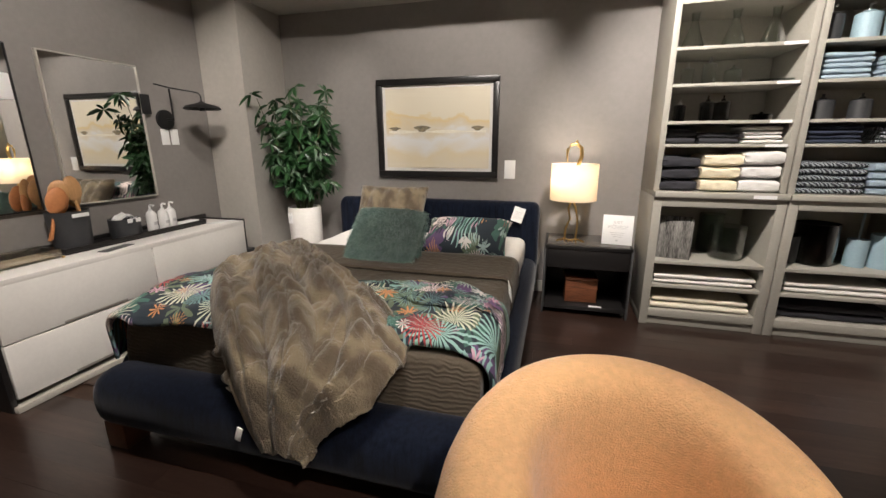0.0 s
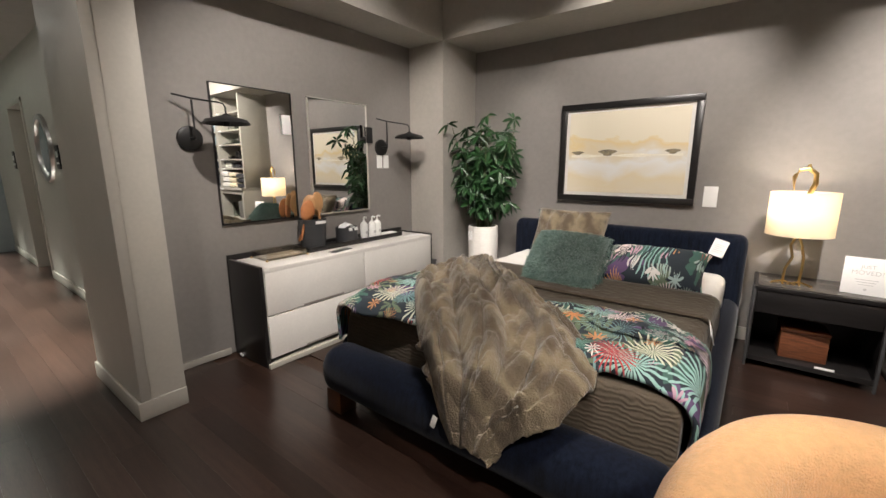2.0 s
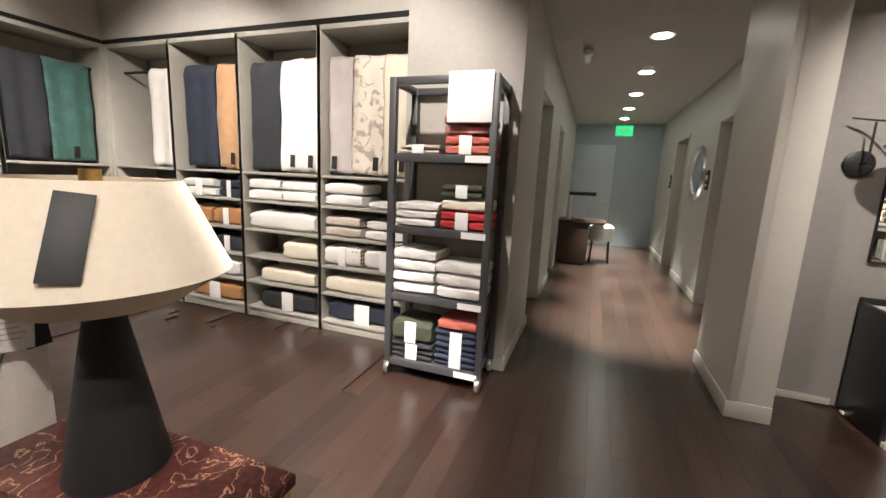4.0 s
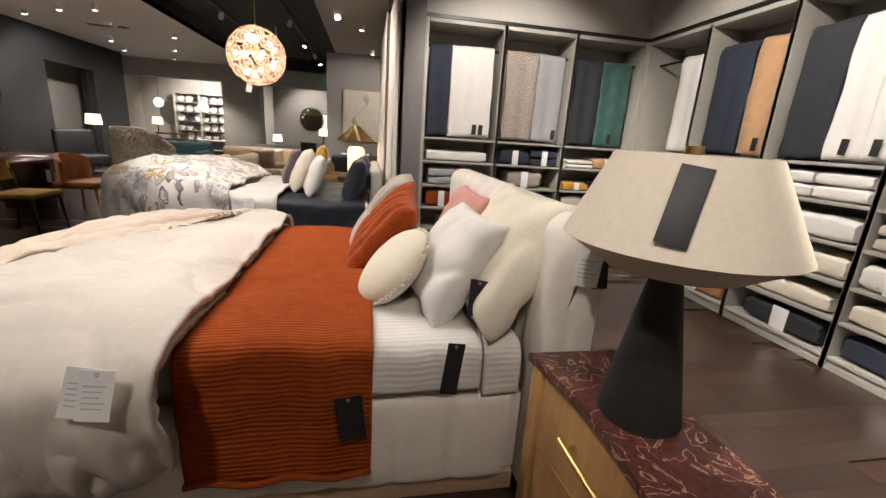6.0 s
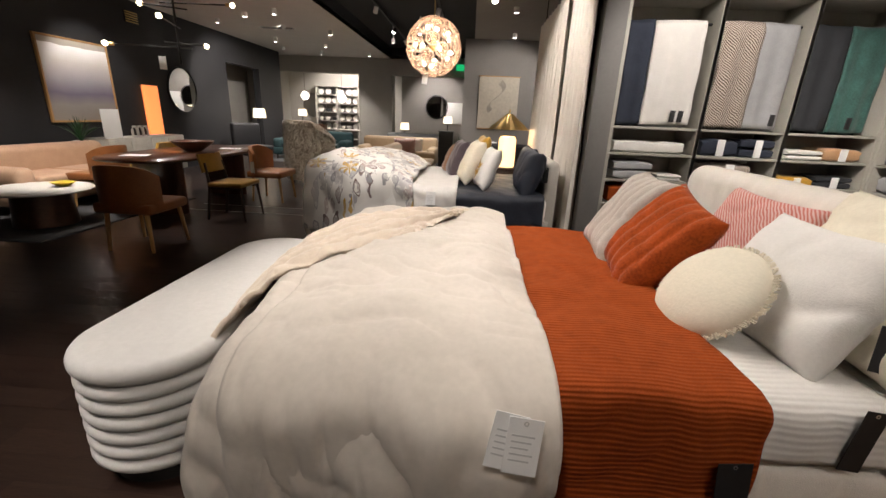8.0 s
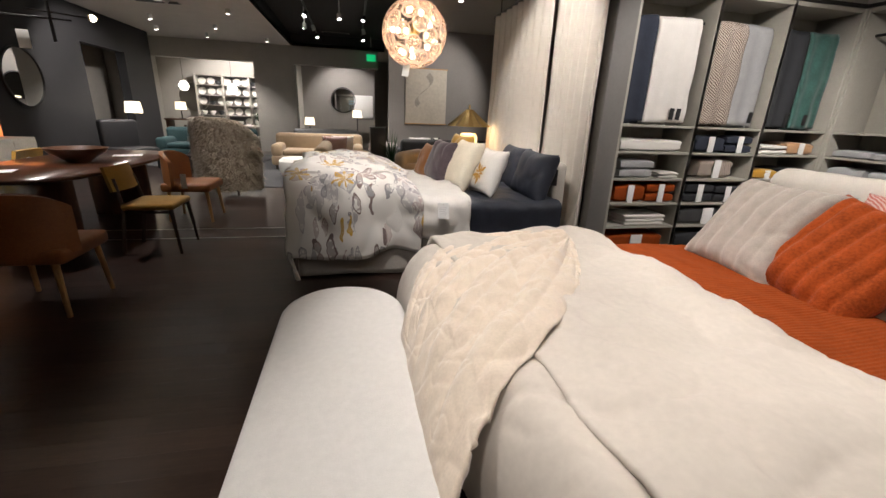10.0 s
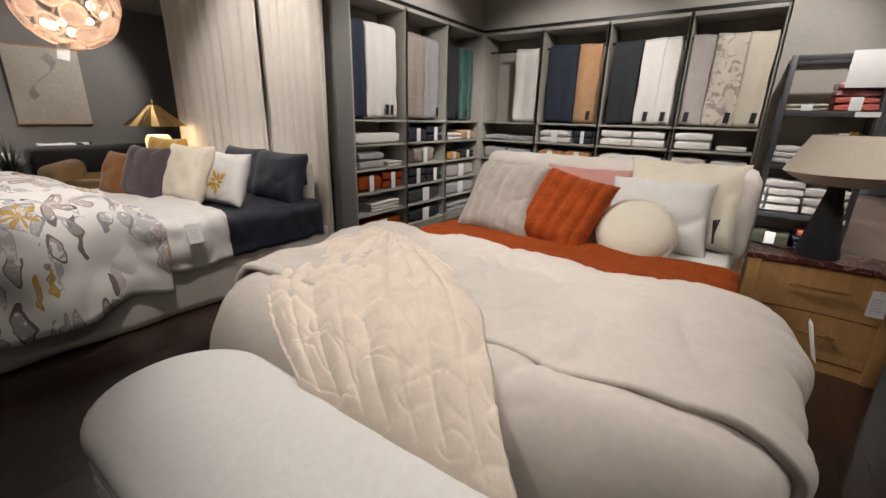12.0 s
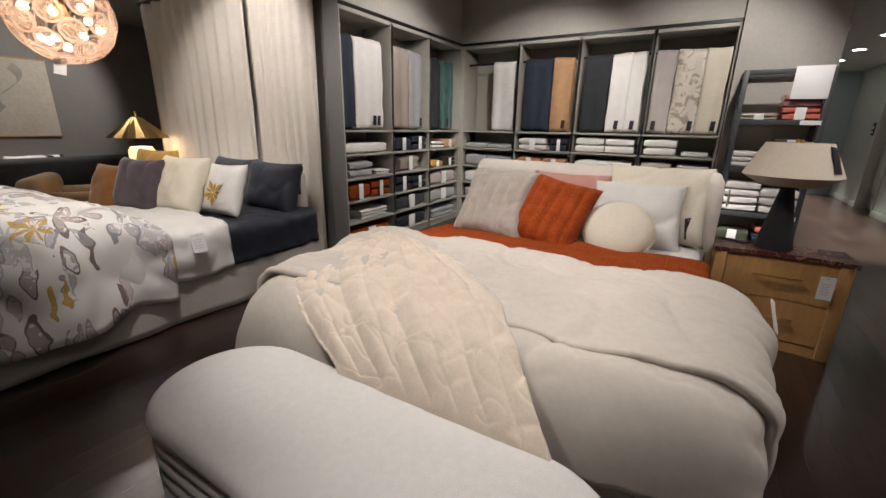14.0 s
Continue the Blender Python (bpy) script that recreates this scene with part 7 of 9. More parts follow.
# bed pillows: faces towards the foot, +x
cushion("cream_euro_pillow", 0.70, 0.58, 0.22, (-1.12, -2.18, 0.955), 28, 90, CREAM_COTTON, "large cream euro pillow against the headboard", 31, wrinkle=0.02)
cushion("pink_pillow", 0.62, 0.50, 0.18, (-1.06, -2.78, 0.90), 24, 90, patterned("pink_woven_cloth", (0.62, 0.42, 0.38), (0.50, 0.16, 0.13), 30, "wave"), "pink and white woven pillow", 32)
cushion("white_quilted_pillow", 0.60, 0.50, 0.18, (-0.92, -2.27, 0.89), 34, 94, WHITE_COTTON, "white crinkled cotton pillow", 33, wrinkle=0.02)
cushion("grey_fur_pillow", 0.58, 0.56, 0.20, (-0.66, -3.20, 0.915), 36, 84, channel_bump(material("dove_grey_fur", (0.45, 0.40, 0.35), 0.95, vary=0.12, scale=24, bump=0.5, bump_scale=180, sheen=0.4), "dove_grey_channel_fur", 6.0), "square dove grey channelled faux fur pillow", 34, channels=6)
cushion("rust_fur_pillow", 0.50, 0.54, 0.19, (-0.64, -2.77, 0.89), 36, 92, channel_bump(RUST_VELVET, "rust_channel_fur", 5.5), "square rust channelled faux fur pillow", 35, roll=13, channels=6)
rp = thing("round_cream_pillow", (0, 0, 0), 0, "round cream linen pillow with a fringed rim", "pillow")
rp.matrix_world = Matrix.Translation((-0.67 + SHIFT[0], -2.33 + SHIFT[1], 0.825 * SHIFT[2])) @ pose(0, 0, 0, 0, 0, 98) @ pose(0, 0, 0, -42) @ Matrix.Scale(0.92, 4)
part("cover", moved(surface(40, 16, lambda u, v: Vector((0.225 * math.sin(math.pi * v) ** 0.8 * math.cos(2 * math.pi * u), -0.085 * math.cos(math.pi * v), 0.225 * math.sin(math.pi * v) ** 0.8 * math.sin(2 * math.pi * u))), closed_u=True), Matrix.Identity(4)), CREAM_COTTON, rp, smooth=180)
fr = bmesh.new()
rg = random.Random(3)
for k in range(260):
    a = 2 * math.pi * k / 260 + rg.uniform(-0.01, 0.01)
    tube([(0.218 * math.cos(a), rg.uniform(-0.008, 0.008), 0.218 * math.sin(a)), (0.243 * math.cos(a + 0.03), rg.uniform(-0.012, 0.012), 0.243 * math.sin(a + 0.03))], 0.0035, 4, fr)
part("fringe", fr, CREAM_COTTON, rp, "short cream fringe")
swing_tag(-0.97, -1.95, 0.90, 150, 0.072, 0.14, BLACK_CARD, lean=-8, name="hang_tag", label="black swing tag on a pillow", group="black swing tags")
swing_tag(-1.27, -1.735, 1.09, 170, 0.085, 0.13, tilt=4)
swing_tag(-1.30, -1.730, 1.085, 170, 0.05, 0.13, BLACK_CARD, tilt=-6, name="hang_tag", label="black swing tag on the headboard", group="black swing tags")

# ---- bench ----


def stadium(profile, half, n=20):
    """Sweeps (radius, height) pairs round a long rounded outline: two half rounds joined by straights along y."""
    bm = bmesh.new()
    rings = []
    for r, z in profile:
        ring = []
        for s in (1, -1):
            for k in range(n + 1):
                a = math.pi * k / n + (0 if s > 0 else math.pi)
                ring.append(bm.verts.new((max(r, 1e-4) * math.cos(a), s * half + max(r, 1e-4) * math.sin(a), z)))
        rings.append(ring)
    m = len(rings[0])
    for a, b in zip(rings, rings[1:]):
        for k in range(m):
            bm.faces.new((a[k], a[(k + 1) % m], b[(k + 1) % m], b[k]))
    bm.faces.new(rings[0][::-1])
    bm.faces.new(rings[-1])
    bmesh.ops.recalc_face_normals(bm, faces=bm.faces)
    return bm


bn2 = thing("channelled_bench", (1.455, -2.73, 0), 0, "long off-white bench with rounded ends and horizontal rolls", "bench")
R = 0.275
for k in range(6):
    z0, z1 = 0.09 + k * 0.064, 0.09 + (k + 1) * 0.064
    pr = [(R - 0.05, z0)] + [(R - 0.032 + 0.026 * math.sin(math.pi * q / 8), z0 + (z1 - z0) * (1 - math.cos(math.pi * q / 8)) / 2) for q in range(9)] + [(R - 0.05, z1)]
    part("roll", stadium(pr, 0.525), BENCH_CLOTH, bn2, smooth=50)
tp = [(0.20, 0.475)] + [(R - 0.035 + 0.035 * math.sin(math.pi * q / 10), 0.475 + 0.085 * (1 - math.cos(math.pi * q / 10)) / 2) for q in range(11)] + [(0.18, 0.566), (0.05, 0.568)]
part("seat_pad", stadium(tp, 0.525), BENCH_CLOTH, bn2, "thick rounded seat pad", smooth=50)
part("base", stadium([(R - 0.06, 0.0), (R - 0.06, 0.09)], 0.52), BLACK_LAC, bn2, "recessed black base", smooth=40)

# ---- oak nightstand with a marble top ----
n2 = thing("oak_nightstand", (-1.11, -1.39, 0), 90, "honey oak two drawer nightstand with dark red marble top", "nightstand")
NW, ND = 0.37, 0.33


def bowed(x0, x1, z0, z1, y_front, y_back, bow, n=24, bevel_r=0.0):
    """A slab whose -y face curves inwards between its ends."""
    bm = bmesh.new()
    cols = []
    for i in range(n + 1):
        x = x0 + (x1 - x0) * i / n
        k = x / NW
        y = y_front + bow * (1 - k * k)
        cols.append([bm.verts.new(p) for p in ((x, y, z0), (x, y, z1), (x, y_back, z1), (x, y_back, z0))])
    for a, b in zip(cols, cols[1:]):
        for k in range(4):
            bm.faces.new((a[k], b[k], b[(k + 1) % 4], a[(k + 1) % 4]))
    bm.faces.new(cols[0])
    bm.faces.new(cols[-1][::-1])
    bmesh.ops.recalc_face_normals(bm, faces=bm.faces)
    return bm


def marble():
    m = material("dark_red_marble", (0.085, 0.028, 0.024), 0.12, vary=0.4, scale=6, coat=0.3)
    t = m.node_tree
    b = t.nodes["Principled BSDF"]
    co = t.nodes.new("ShaderNodeTexCoord")
    n = t.nodes.new("ShaderNodeTexNoise")
    n.inputs["Scale"].default_value, n.inputs["Detail"].default_value, n.inputs["Distortion"].default_value = 6.5, 8, 2.2
    t.links.new(co.outputs["Object"], n.inputs[0])
    sb_ = t.nodes.new("ShaderNodeMath")
    sb_.operation, sb_.inputs[1].default_value = "SUBTRACT", 0.5
    t.links.new(n.outputs[0], sb_.inputs[0])
    ab = t.nodes.new("ShaderNodeMath")
    ab.operation = "ABSOLUTE"
    t.links.new(sb_.outputs[0], ab.inputs[0])
    r = t.nodes.new("ShaderNodeValToRGB")
    r.color_ramp.elements[0].position, r.color_ramp.elements[1].position = 0.0, 0.016
    r.color_ramp.elements[0].color, r.color_ramp.elements[1].color = (1, 1, 1, 1), (0, 0, 0, 1)
    t.links.new(ab.outputs[0], r.inputs[0])
    mx = t.nodes.new("ShaderNodeMix")
    mx.data_type = "RGBA"
    src = b.inputs["Base Color"].links[0].from_socket
    t.links.new(r.outputs[0], mx.inputs[0])
    t.links.new(src, mx.inputs[6])
    mx.inputs[7].default_value = (0.48, 0.27, 0.18, 1)
    t.links.new(mx.outputs[2], b.inputs["Base Color"])
    return m


part("marble_top", bowed(-NW, NW, 0.668, 0.698, 0.0, ND, 0.045), marble(), n2, "dark red marble top with pale veins")
part("case", bowed(-NW + 0.07, NW - 0.07, 0.06, 0.668, 0.03, ND, 0.045), OAK, n2)
for s in (-1, 1):
    part("side_post", box(s * (NW - 0.045) - 0.035, s * (NW - 0.045) + 0.035, 0.012, ND, 0.0, 0.668, 0.01), OAK, n2)
part("plinth", bowed(-NW + 0.07, NW - 0.07, 0.0, 0.075, 0.022, ND - 0.02, 0.045), OAK, n2)
for z0, z1 in ((0.085, 0.37), (0.378, 0.66)):
    dd = part("drawer", bowed(-NW + 0.082, NW - 0.082, z0, z1, 0.014, 0.08, 0.045), OAK, n2, "oak drawer front")
    zc = (z0 + z1) / 2 + 0.02
    part("handle", tube([(-0.13, 0.018, zc), (0.13, 0.018, zc)], 0.008), BRASS, dd, "slim brass bar handle")
    for s in (-1, 1):
        part("handle_post", tube([(s * 0.10, 0.018, zc), (s * 0.10, 0.06, zc)], 0.006), BRASS, dd)
swing_tag(-1.092, -1.15, 0.60, 90, 0.075, 0.15)
l2 = thing("black_cone_lamp", (-1.295, -1.425, 0.698), 0, "table lamp with matte black cone base and angular linen shade", "table lamp")
part("base", lathe([(0, 0), (0.104, 0), (0.108, 0.008), (0.040, 0.40), (0.04, 0.425), (0, 0.425)], 48), MATTE_BLACK, l2, "matte black cone base")
part("neck", lathe([(0.03, 0.42), (0.055, 0.43), (0.055, 0.445), (0, 0.445)], 32), MATTE_BLACK, l2)
part("shade", lathe([(0.165, 0.44), (0.265, 0.505), (0.17, 0.715), (0.168, 0.715), (0.262, 0.505), (0.163, 0.442), (0.165, 0.44)], 56), SHADE, l2, "two-cone oatmeal linen shade", smooth=30)
part("diffuser", lathe([(0, 0.448), (0.160, 0.448), (0.160, 0.452), (0, 0.452)], 40), SHADE, l2)
part("top_ring", lathe([(0.0, 0.70), (0.02, 0.70), (0.02, 0.735), (0, 0.735)], 16), BRASS, l2, "small brass finial")
part("price_card", moved(box(-0.030, 0.030, -0.006, -0.004, -0.085, 0.085, 0.0006), pose(0, 0, 0.615, 0, 0, 140) @ pose(0, -0.218, 0, -24.5, 8, 0)), BLACK_CARD, l2, "black card stuck on the shade")
cdb = thing("lamp_cable", (-1.36, -1.60, 0.699), 0, "black cable lying on the marble top", "cable")
part("cord", tube([(0, 0.08, 0.004), (0.03, 0.02, 0.004), (-0.01, -0.06, 0.004), (-0.05, -0.13, 0.004)], 0.004), BLACK_METAL, cdb)

# ---- curtain ----
SHIFT = (0.0, 0.0, 1.0)


def curtain_sheet(x0, y0, x1, y1, z0, z1, folds, depth, seed):
    n = folds * 8
    d = Vector((x1 - x0, y1 - y0, 0))
    L = d.length
    d.normalize()
    nrm = Vector((-d.y, d.x, 0))

    def f(u, v):
        k = 0.55 + 0.45 * (1 - v)
        a = 2 * math.pi * folds * (u + 0.012 * math.sin(9 * u + seed) + 0.006 * math.sin(5 * v + seed))
        p = Vector((x0, y0, z0 + (z1 - z0) * v)) + d * (L * u)
        return p + nrm * (depth * k * math.sin(a) + 0.4 * depth * math.sin(2.3 * a + 1) * (1 - v) + wobble((u * 6, v * 2, seed), 1, 0.03) * (1 - v))

    return surface(n, 24, f)


cu = thing("linen_curtain", (0, 0, 0), 0, "oatmeal linen curtain hanging in soft folds from ceiling track", "curtain")
part("panel", thicken(curtain_sheet(-0.63, -5.16, -0.61, -6.16, 0.02, 2.80, 7, 0.045, 1.0), 0.004), CURTAIN, cu, smooth=180)
part("panel", thicken(curtain_sheet(-0.57, -6.08, -0.56, -8.15, 0.02, 2.80, 10, 0.055, 2.0), 0.004), CURTAIN, cu, smooth=180)
part("track", box(-0.64, -0.56, -8.2, -5.14, 2.80, 2.84, 0.004), BLACK_METAL, cu, "dark ceiling curtain track")
for y in (-5.6, -6.9, -8.0):
    part("hanger", tube([(-0.60, y, 2.84), (-0.60, y, CZ)], 0.008), BLACK_METAL, cu)

# ---- floral bed ----
FX0, FX1, FY0, FY1 = -0.38, 2.08, -6.85, -4.98
b3 = thing("slipcovered_bed", (0, 0, 0), 0, "queen bed with a grey linen slipcover and floor length skirt", "bed")
SLIP = material("grey_linen_slipcover", (0.40, 0.375, 0.335), 0.95, vary=0.07, scale=8, bump=0.2, bump_scale=180)
part("headboard", box(FX0 - 0.12, FX0 + 0.02, FY0 + 0.02, -5.26, 0.02, 0.98, 0.05, 4), SLIP, b3, "slipcovered headboard")


def skirt_side(p0, p1, z0, z1, seed):
    a, b = Vector((*p0, 0)), Vector((*p1, 0))
    d = (b - a).normalized()
    nrm = Vector((d.y, -d.x, 0))
    return surface(60, 8, lambda u, v: a.lerp(b, u) + Vector((0, 0, z0 + (z1 - z0) * v)) + nrm * ((1 - v) * (0.02 + 0.012 * math.sin(22 * u + seed) + wobble((u * 9, v, seed), 1, 0.02))))


part("skirt", thicken(skirt_side((FX1, FY1), (FX0, FY1), 0.015, 0.40, 1), 0.006), SLIP, b3, "linen bed skirt", smooth=180)
part("skirt", thicken(skirt_side((FX1, FY0), (FX1, FY1), 0.015, 0.40, 2), 0.006), SLIP, b3, smooth=180)
part("box_base", box(FX0, FX1 - 0.01, FY0, FY1 - 0.01, 0.03, 0.38, 0.02), SLIP, b3)
m3 = thing("mattress", (0, 0, 0), 0, "queen mattress under white bedding", "mattress")
part("core", box(FX0 + 0.02, FX1 - 0.04, FY0 + 0.03, FY1 - 0.04, 0.382, 0.62, 0.06, 4), WHITE_COTTON, m3)
NAVY_SATIN = material("navy_sateen", (0.016, 0.02, 0.032), 0.6, vary=0.2, scale=8, bump=0.15, bump_scale=60)
nv = thing("navy_sheet", (0, 0, 0), 90, "navy sateen sheet hanging over the mattress side", "sheet")
part("cloth", thicken(over_bed(FY0 - 0.01, FY1 + 0.012, -0.66, 0.32, 0.645, 0.36, 0.34, 70, 40, 0.016, 31.0), 0.01), NAVY_SATIN, nv, smooth=180)
wd = thing("white_duvet", (0, 0, 0), 90, "white duvet turned back in the middle of the bed", "duvet")
part("cloth", thicken(over_bed(FY0 - 0.02, FY1 + 0.03, -1.36, -0.58, 0.70, 0.36, 0.33, 80, 50, 0.02, 33.0, r=0.10), 0.02), WHITE_COTTON, wd, smooth=180)


def floral_material():
    """White cotton with loose grey blossoms and ochre flowers."""
    m = bpy.data.materials.new("botanical_print_cotton")
    m.use_nodes = True
    t = m.node_tree
    b = t.nodes["Principled BSDF"]
    b.inputs["Roughness"].default_value = 0.9
    co = t.nodes.new("ShaderNodeTexCoord")
    last = None
    for scale, seed, petals, reach, sharp, stops, thin in (
            (3.4, 0.7, 5, 0.55, 0.30, [(0, (0.36, 0.35, 0.36)), (0.4, (0.20, 0.15, 0.14)), (0.7, (0.46, 0.44, 0.45))], 0.16),
            (4.6, 5.2, 3, 0.48, 0.42, [(0, (0.30, 0.29, 0.30)), (0.5, (0.42, 0.33, 0.31))], 0.12),
            (3.0, 9.1, 7, 0.32, 0.40, [(0, (0.55, 0.34, 0.06)), (0.5, (0.40, 0.26, 0.08)), (0.8, (0.60, 0.42, 0.14))], 0.0)):
        nz = t.nodes.new("ShaderNodeTexNoise")
        nz.inputs["Scale"].default_value = 6
        t.links.new(co.outputs["Object"], nz.inputs[0])
        wv = t.nodes.new("ShaderNodeMix")
        wv.data_type, wv.blend_type = "RGBA", "LINEAR_LIGHT"
        wv.inputs[0].default_value = 0.05
        t.links.new(co.outputs["Object"], wv.inputs[6])
        t.links.new(nz.outputs["Color"], wv.inputs[7])
        mp = t.nodes.new("ShaderNodeMapping")
        mp.inputs["Location"].default_value = (seed, seed * 0.7, 0)
        mp.inputs["Scale"].default_value = (scale, scale, scale * 0.8)
        t.links.new(wv.outputs[2], mp.inputs[0])
        vo = t.nodes.new("ShaderNodeTexVoronoi")
        vo.inputs["Scale"].default_value = 1.0
        t.links.new(mp.outputs[0], vo.inputs[0])
        sub = t.nodes.new("ShaderNodeVectorMath")
        sub.operation = "SUBTRACT"
        t.links.new(mp.outputs[0], sub.inputs[0])
        t.links.new(vo.outputs["Position"], sub.inputs[1])
        sep = t.nodes.new("ShaderNodeSeparateXYZ")
        t.links.new(sub.outputs[0], sep.inputs[0])
        at2 = t.nodes.new("ShaderNodeMath")
        at2.operation = "ARCTAN2"
        t.links.new(sep.outputs[0], at2.inputs[0])
        t.links.new(sep.outputs[1], at2.inputs[1])
        ml = t.nodes.new("ShaderNodeMath")
        ml.operation, ml.inputs[1].default_value = "MULTIPLY", petals
        t.links.new(at2.outputs[0], ml.inputs[0])
        sn = t.nodes.new("ShaderNodeMath")
        sn.operation = "SINE"
        t.links.new(ml.outputs[0], sn.inputs[0])
        lim = t.nodes.new("ShaderNodeMath")
        lim.operation, lim.inputs[1].default_value, lim.inputs[2].default_value = "MULTIPLY_ADD", reach * sharp, reach * (1 - sharp)
        t.links.new(sn.outputs[0], lim.inputs[0])
        df = t.nodes.new("ShaderNodeMath")
        df.operation = "SUBTRACT"
        t.links.new(lim.outputs[0], df.inputs[0])
        t.links.new(vo.outputs["Distance"], df.inputs[1])
        ins = t.nodes.new("ShaderNodeMath")
        ins.operation, ins.inputs[1].default_value = "GREATER_THAN", 0.0
        t.links.new(df.outputs[0], ins.inputs[0])
        ink = t.nodes.new("ShaderNodeTexNoise")
        ink.inputs["Scale"].default_value, ink.inputs["Detail"].default_value, ink.inputs["Distortion"].default_value = 16, 3, 1.5
        t.links.new(co.outputs["Object"], ink.inputs[0])
        ik = t.nodes.new("ShaderNodeMath")
        ik.operation, ik.inputs[1].default_value = "GREATER_THAN", 0.36 + thin * 0.4
        t.links.new(ink.outputs[0], ik.inputs[0])
        both = t.nodes.new("ShaderNodeMath")
        both.operation = "MULTIPLY"
        line = t.nodes.new("ShaderNodeMath")
        line.operation, line.inputs[1].default_value = "LESS_THAN", 0.055
        t.links.new(df.outputs[0], line.inputs[0])
        wash = t.nodes.new("ShaderNodeMath")
        wash.operation, wash.inputs[1].default_value = "MULTIPLY", 0.62 if thin else 0.85
        t.links.new(ik.outputs[0], wash.inputs[0])
        tone = t.nodes.new("ShaderNodeMath")
        tone.operation = "MAXIMUM"
        t.links.new(line.outputs[0], tone.inputs[0])
        t.links.new(wash.outputs[0], tone.inputs[1])
        t.links.new(ins.outputs[0], both.inputs[0])
        t.links.new(tone.outputs[0], both.inputs[1])
        sc = t.nodes.new("ShaderNodeSeparateColor")
        t.links.new(vo.outputs["Color"], sc.inputs[0])
        kp = t.nodes.new("ShaderNodeMath")
        kp.operation, kp.inputs[1].default_value = "LESS_THAN", 0.95
        t.links.new(sc.outputs[1], kp.inputs[0])
        b2_ = t.nodes.new("ShaderNodeMath")
        b2_.operation = "MULTIPLY"
        t.links.new(both.outputs[0], b2_.inputs[0])
        t.links.new(kp.outputs[0], b2_.inputs[1])
        r = t.nodes.new("ShaderNodeValToRGB")
        r.color_ramp.interpolation = "CONSTANT"
        while len(r.color_ramp.elements) < len(stops):
            r.color_ramp.elements.new(0.5)
        for e, (pos, c) in zip(r.color_ramp.elements, stops):
            e.position, e.color = pos, (*c, 1)
        t.links.new(sc.outputs[0], r.inputs[0])
        mx = t.nodes.new("ShaderNodeMix")
        mx.data_type = "RGBA"
        t.links.new(b2_.outputs[0], mx.inputs[0])
        if last is None:
            mx.inputs[6].default_value = (0.77, 0.75, 0.71, 1)
        else:
            t.links.new(last, mx.inputs[6])
        t.links.new(r.outputs[0], mx.inputs[7])
        last = mx.outputs[2]
    t.links.new(last, b.inputs["Base Color"])
    return m


def big_puff(p, u, v):
    q = p.copy()
    k = math.sin(math.pi * min(1, max(0, v * 0.92 + 0.04))) ** 0.7
    w = min(1, 5 * u * (1 - u))
    q.z += 0.26 * k * w + wobble((q.x, q.y, 0), 2.6, 0.07, 41) + wobble((q.x, q.y, 2), 6, 0.03, 42)
    if u > 0.78:
        q.x += 0.10 * math.sin(3.5 * v) * (u - 0.78) / 0.22 + 0.04 * math.sin(14 * v)
    q.y += wobble((q.x, q.z, 1), 3, 0.10, 43)
    return q


fd = thing("floral_duvet", (0, 0, 0), 90, "puffy white duvet with grey and ochre botanical print", "duvet")
part("cloth", thicken(over_bed(FY0 - 0.04, FY1 + 0.05, -2.16, -1.02, 0.70, 0.28, 0.22, 100, 80, 0.02, 35.0, r=0.14, front=0.30, extra=big_puff), 0.03), floral_material(), fd, smooth=180)
swing_tag(0.84, -4.93, 0.66, 180, 0.10, 0.14, lean=-14)
swing_tag(-0.35, -5.245, 0.92, 150, 0.06, 0.16, BLACK_CARD, name="hang_tag", label="black swing tag on the bedding", group="black swing tags")
EUROW = WHITE_COTTON
cushion("navy_pillow", 0.72, 0.50, 0.22, (-0.20, -5.42, 0.84), 18, 90, NAVY_SATIN, "navy sateen pillow against the slipcovered headboard", 51)
cushion("navy_pillow", 0.70, 0.50, 0.20, (-0.24, -6.10, 0.84), 16, 90, NAVY_SATIN, "navy sateen pillow against the slipcovered headboard", 52)
emb = cushion("embroidered_pillow", 0.48, 0.48, 0.17, (0.26, -5.50, 0.86), 22, 100, WHITE_COTTON, "white pillow with an ochre embroidered flower", 53)
cushion("white_flange_pillow", 0.60, 0.54, 0.20, (0.44, -5.84, 0.89), 24, 98, CREAM_COTTON, "square cream cotton pillow", 54, wrinkle=0.02)
cushion("plum_pillow", 0.54, 0.50, 0.18, (0.62, -6.20, 0.88), 22, 100, material("plum_grey_velvet", (0.075, 0.055, 0.065), 0.9, vary=0.2, scale=10, sheen=0.4), "plum grey velvet pillow", 55)
cushion("ochre_pillow", 0.46, 0.44, 0.17, (0.70, -6.54, 0.84), 24, 104, material("burnt_ochre_velvet", (0.24, 0.09, 0.012), 0.9, vary=0.2, scale=10, sheen=0.4), "burnt ochre velvet pillow", 56)
cushion("gold_lumbar_pillow", 0.62, 0.50, 0.17, (0.32, -6.52, 0.93), 16, 96, material("gold_velvet", (0.42, 0.24, 0.035), 0.85, vary=0.2, scale=10, sheen=0.4), "gold velvet pillow on top of others", 57)
fb = bmesh.new()
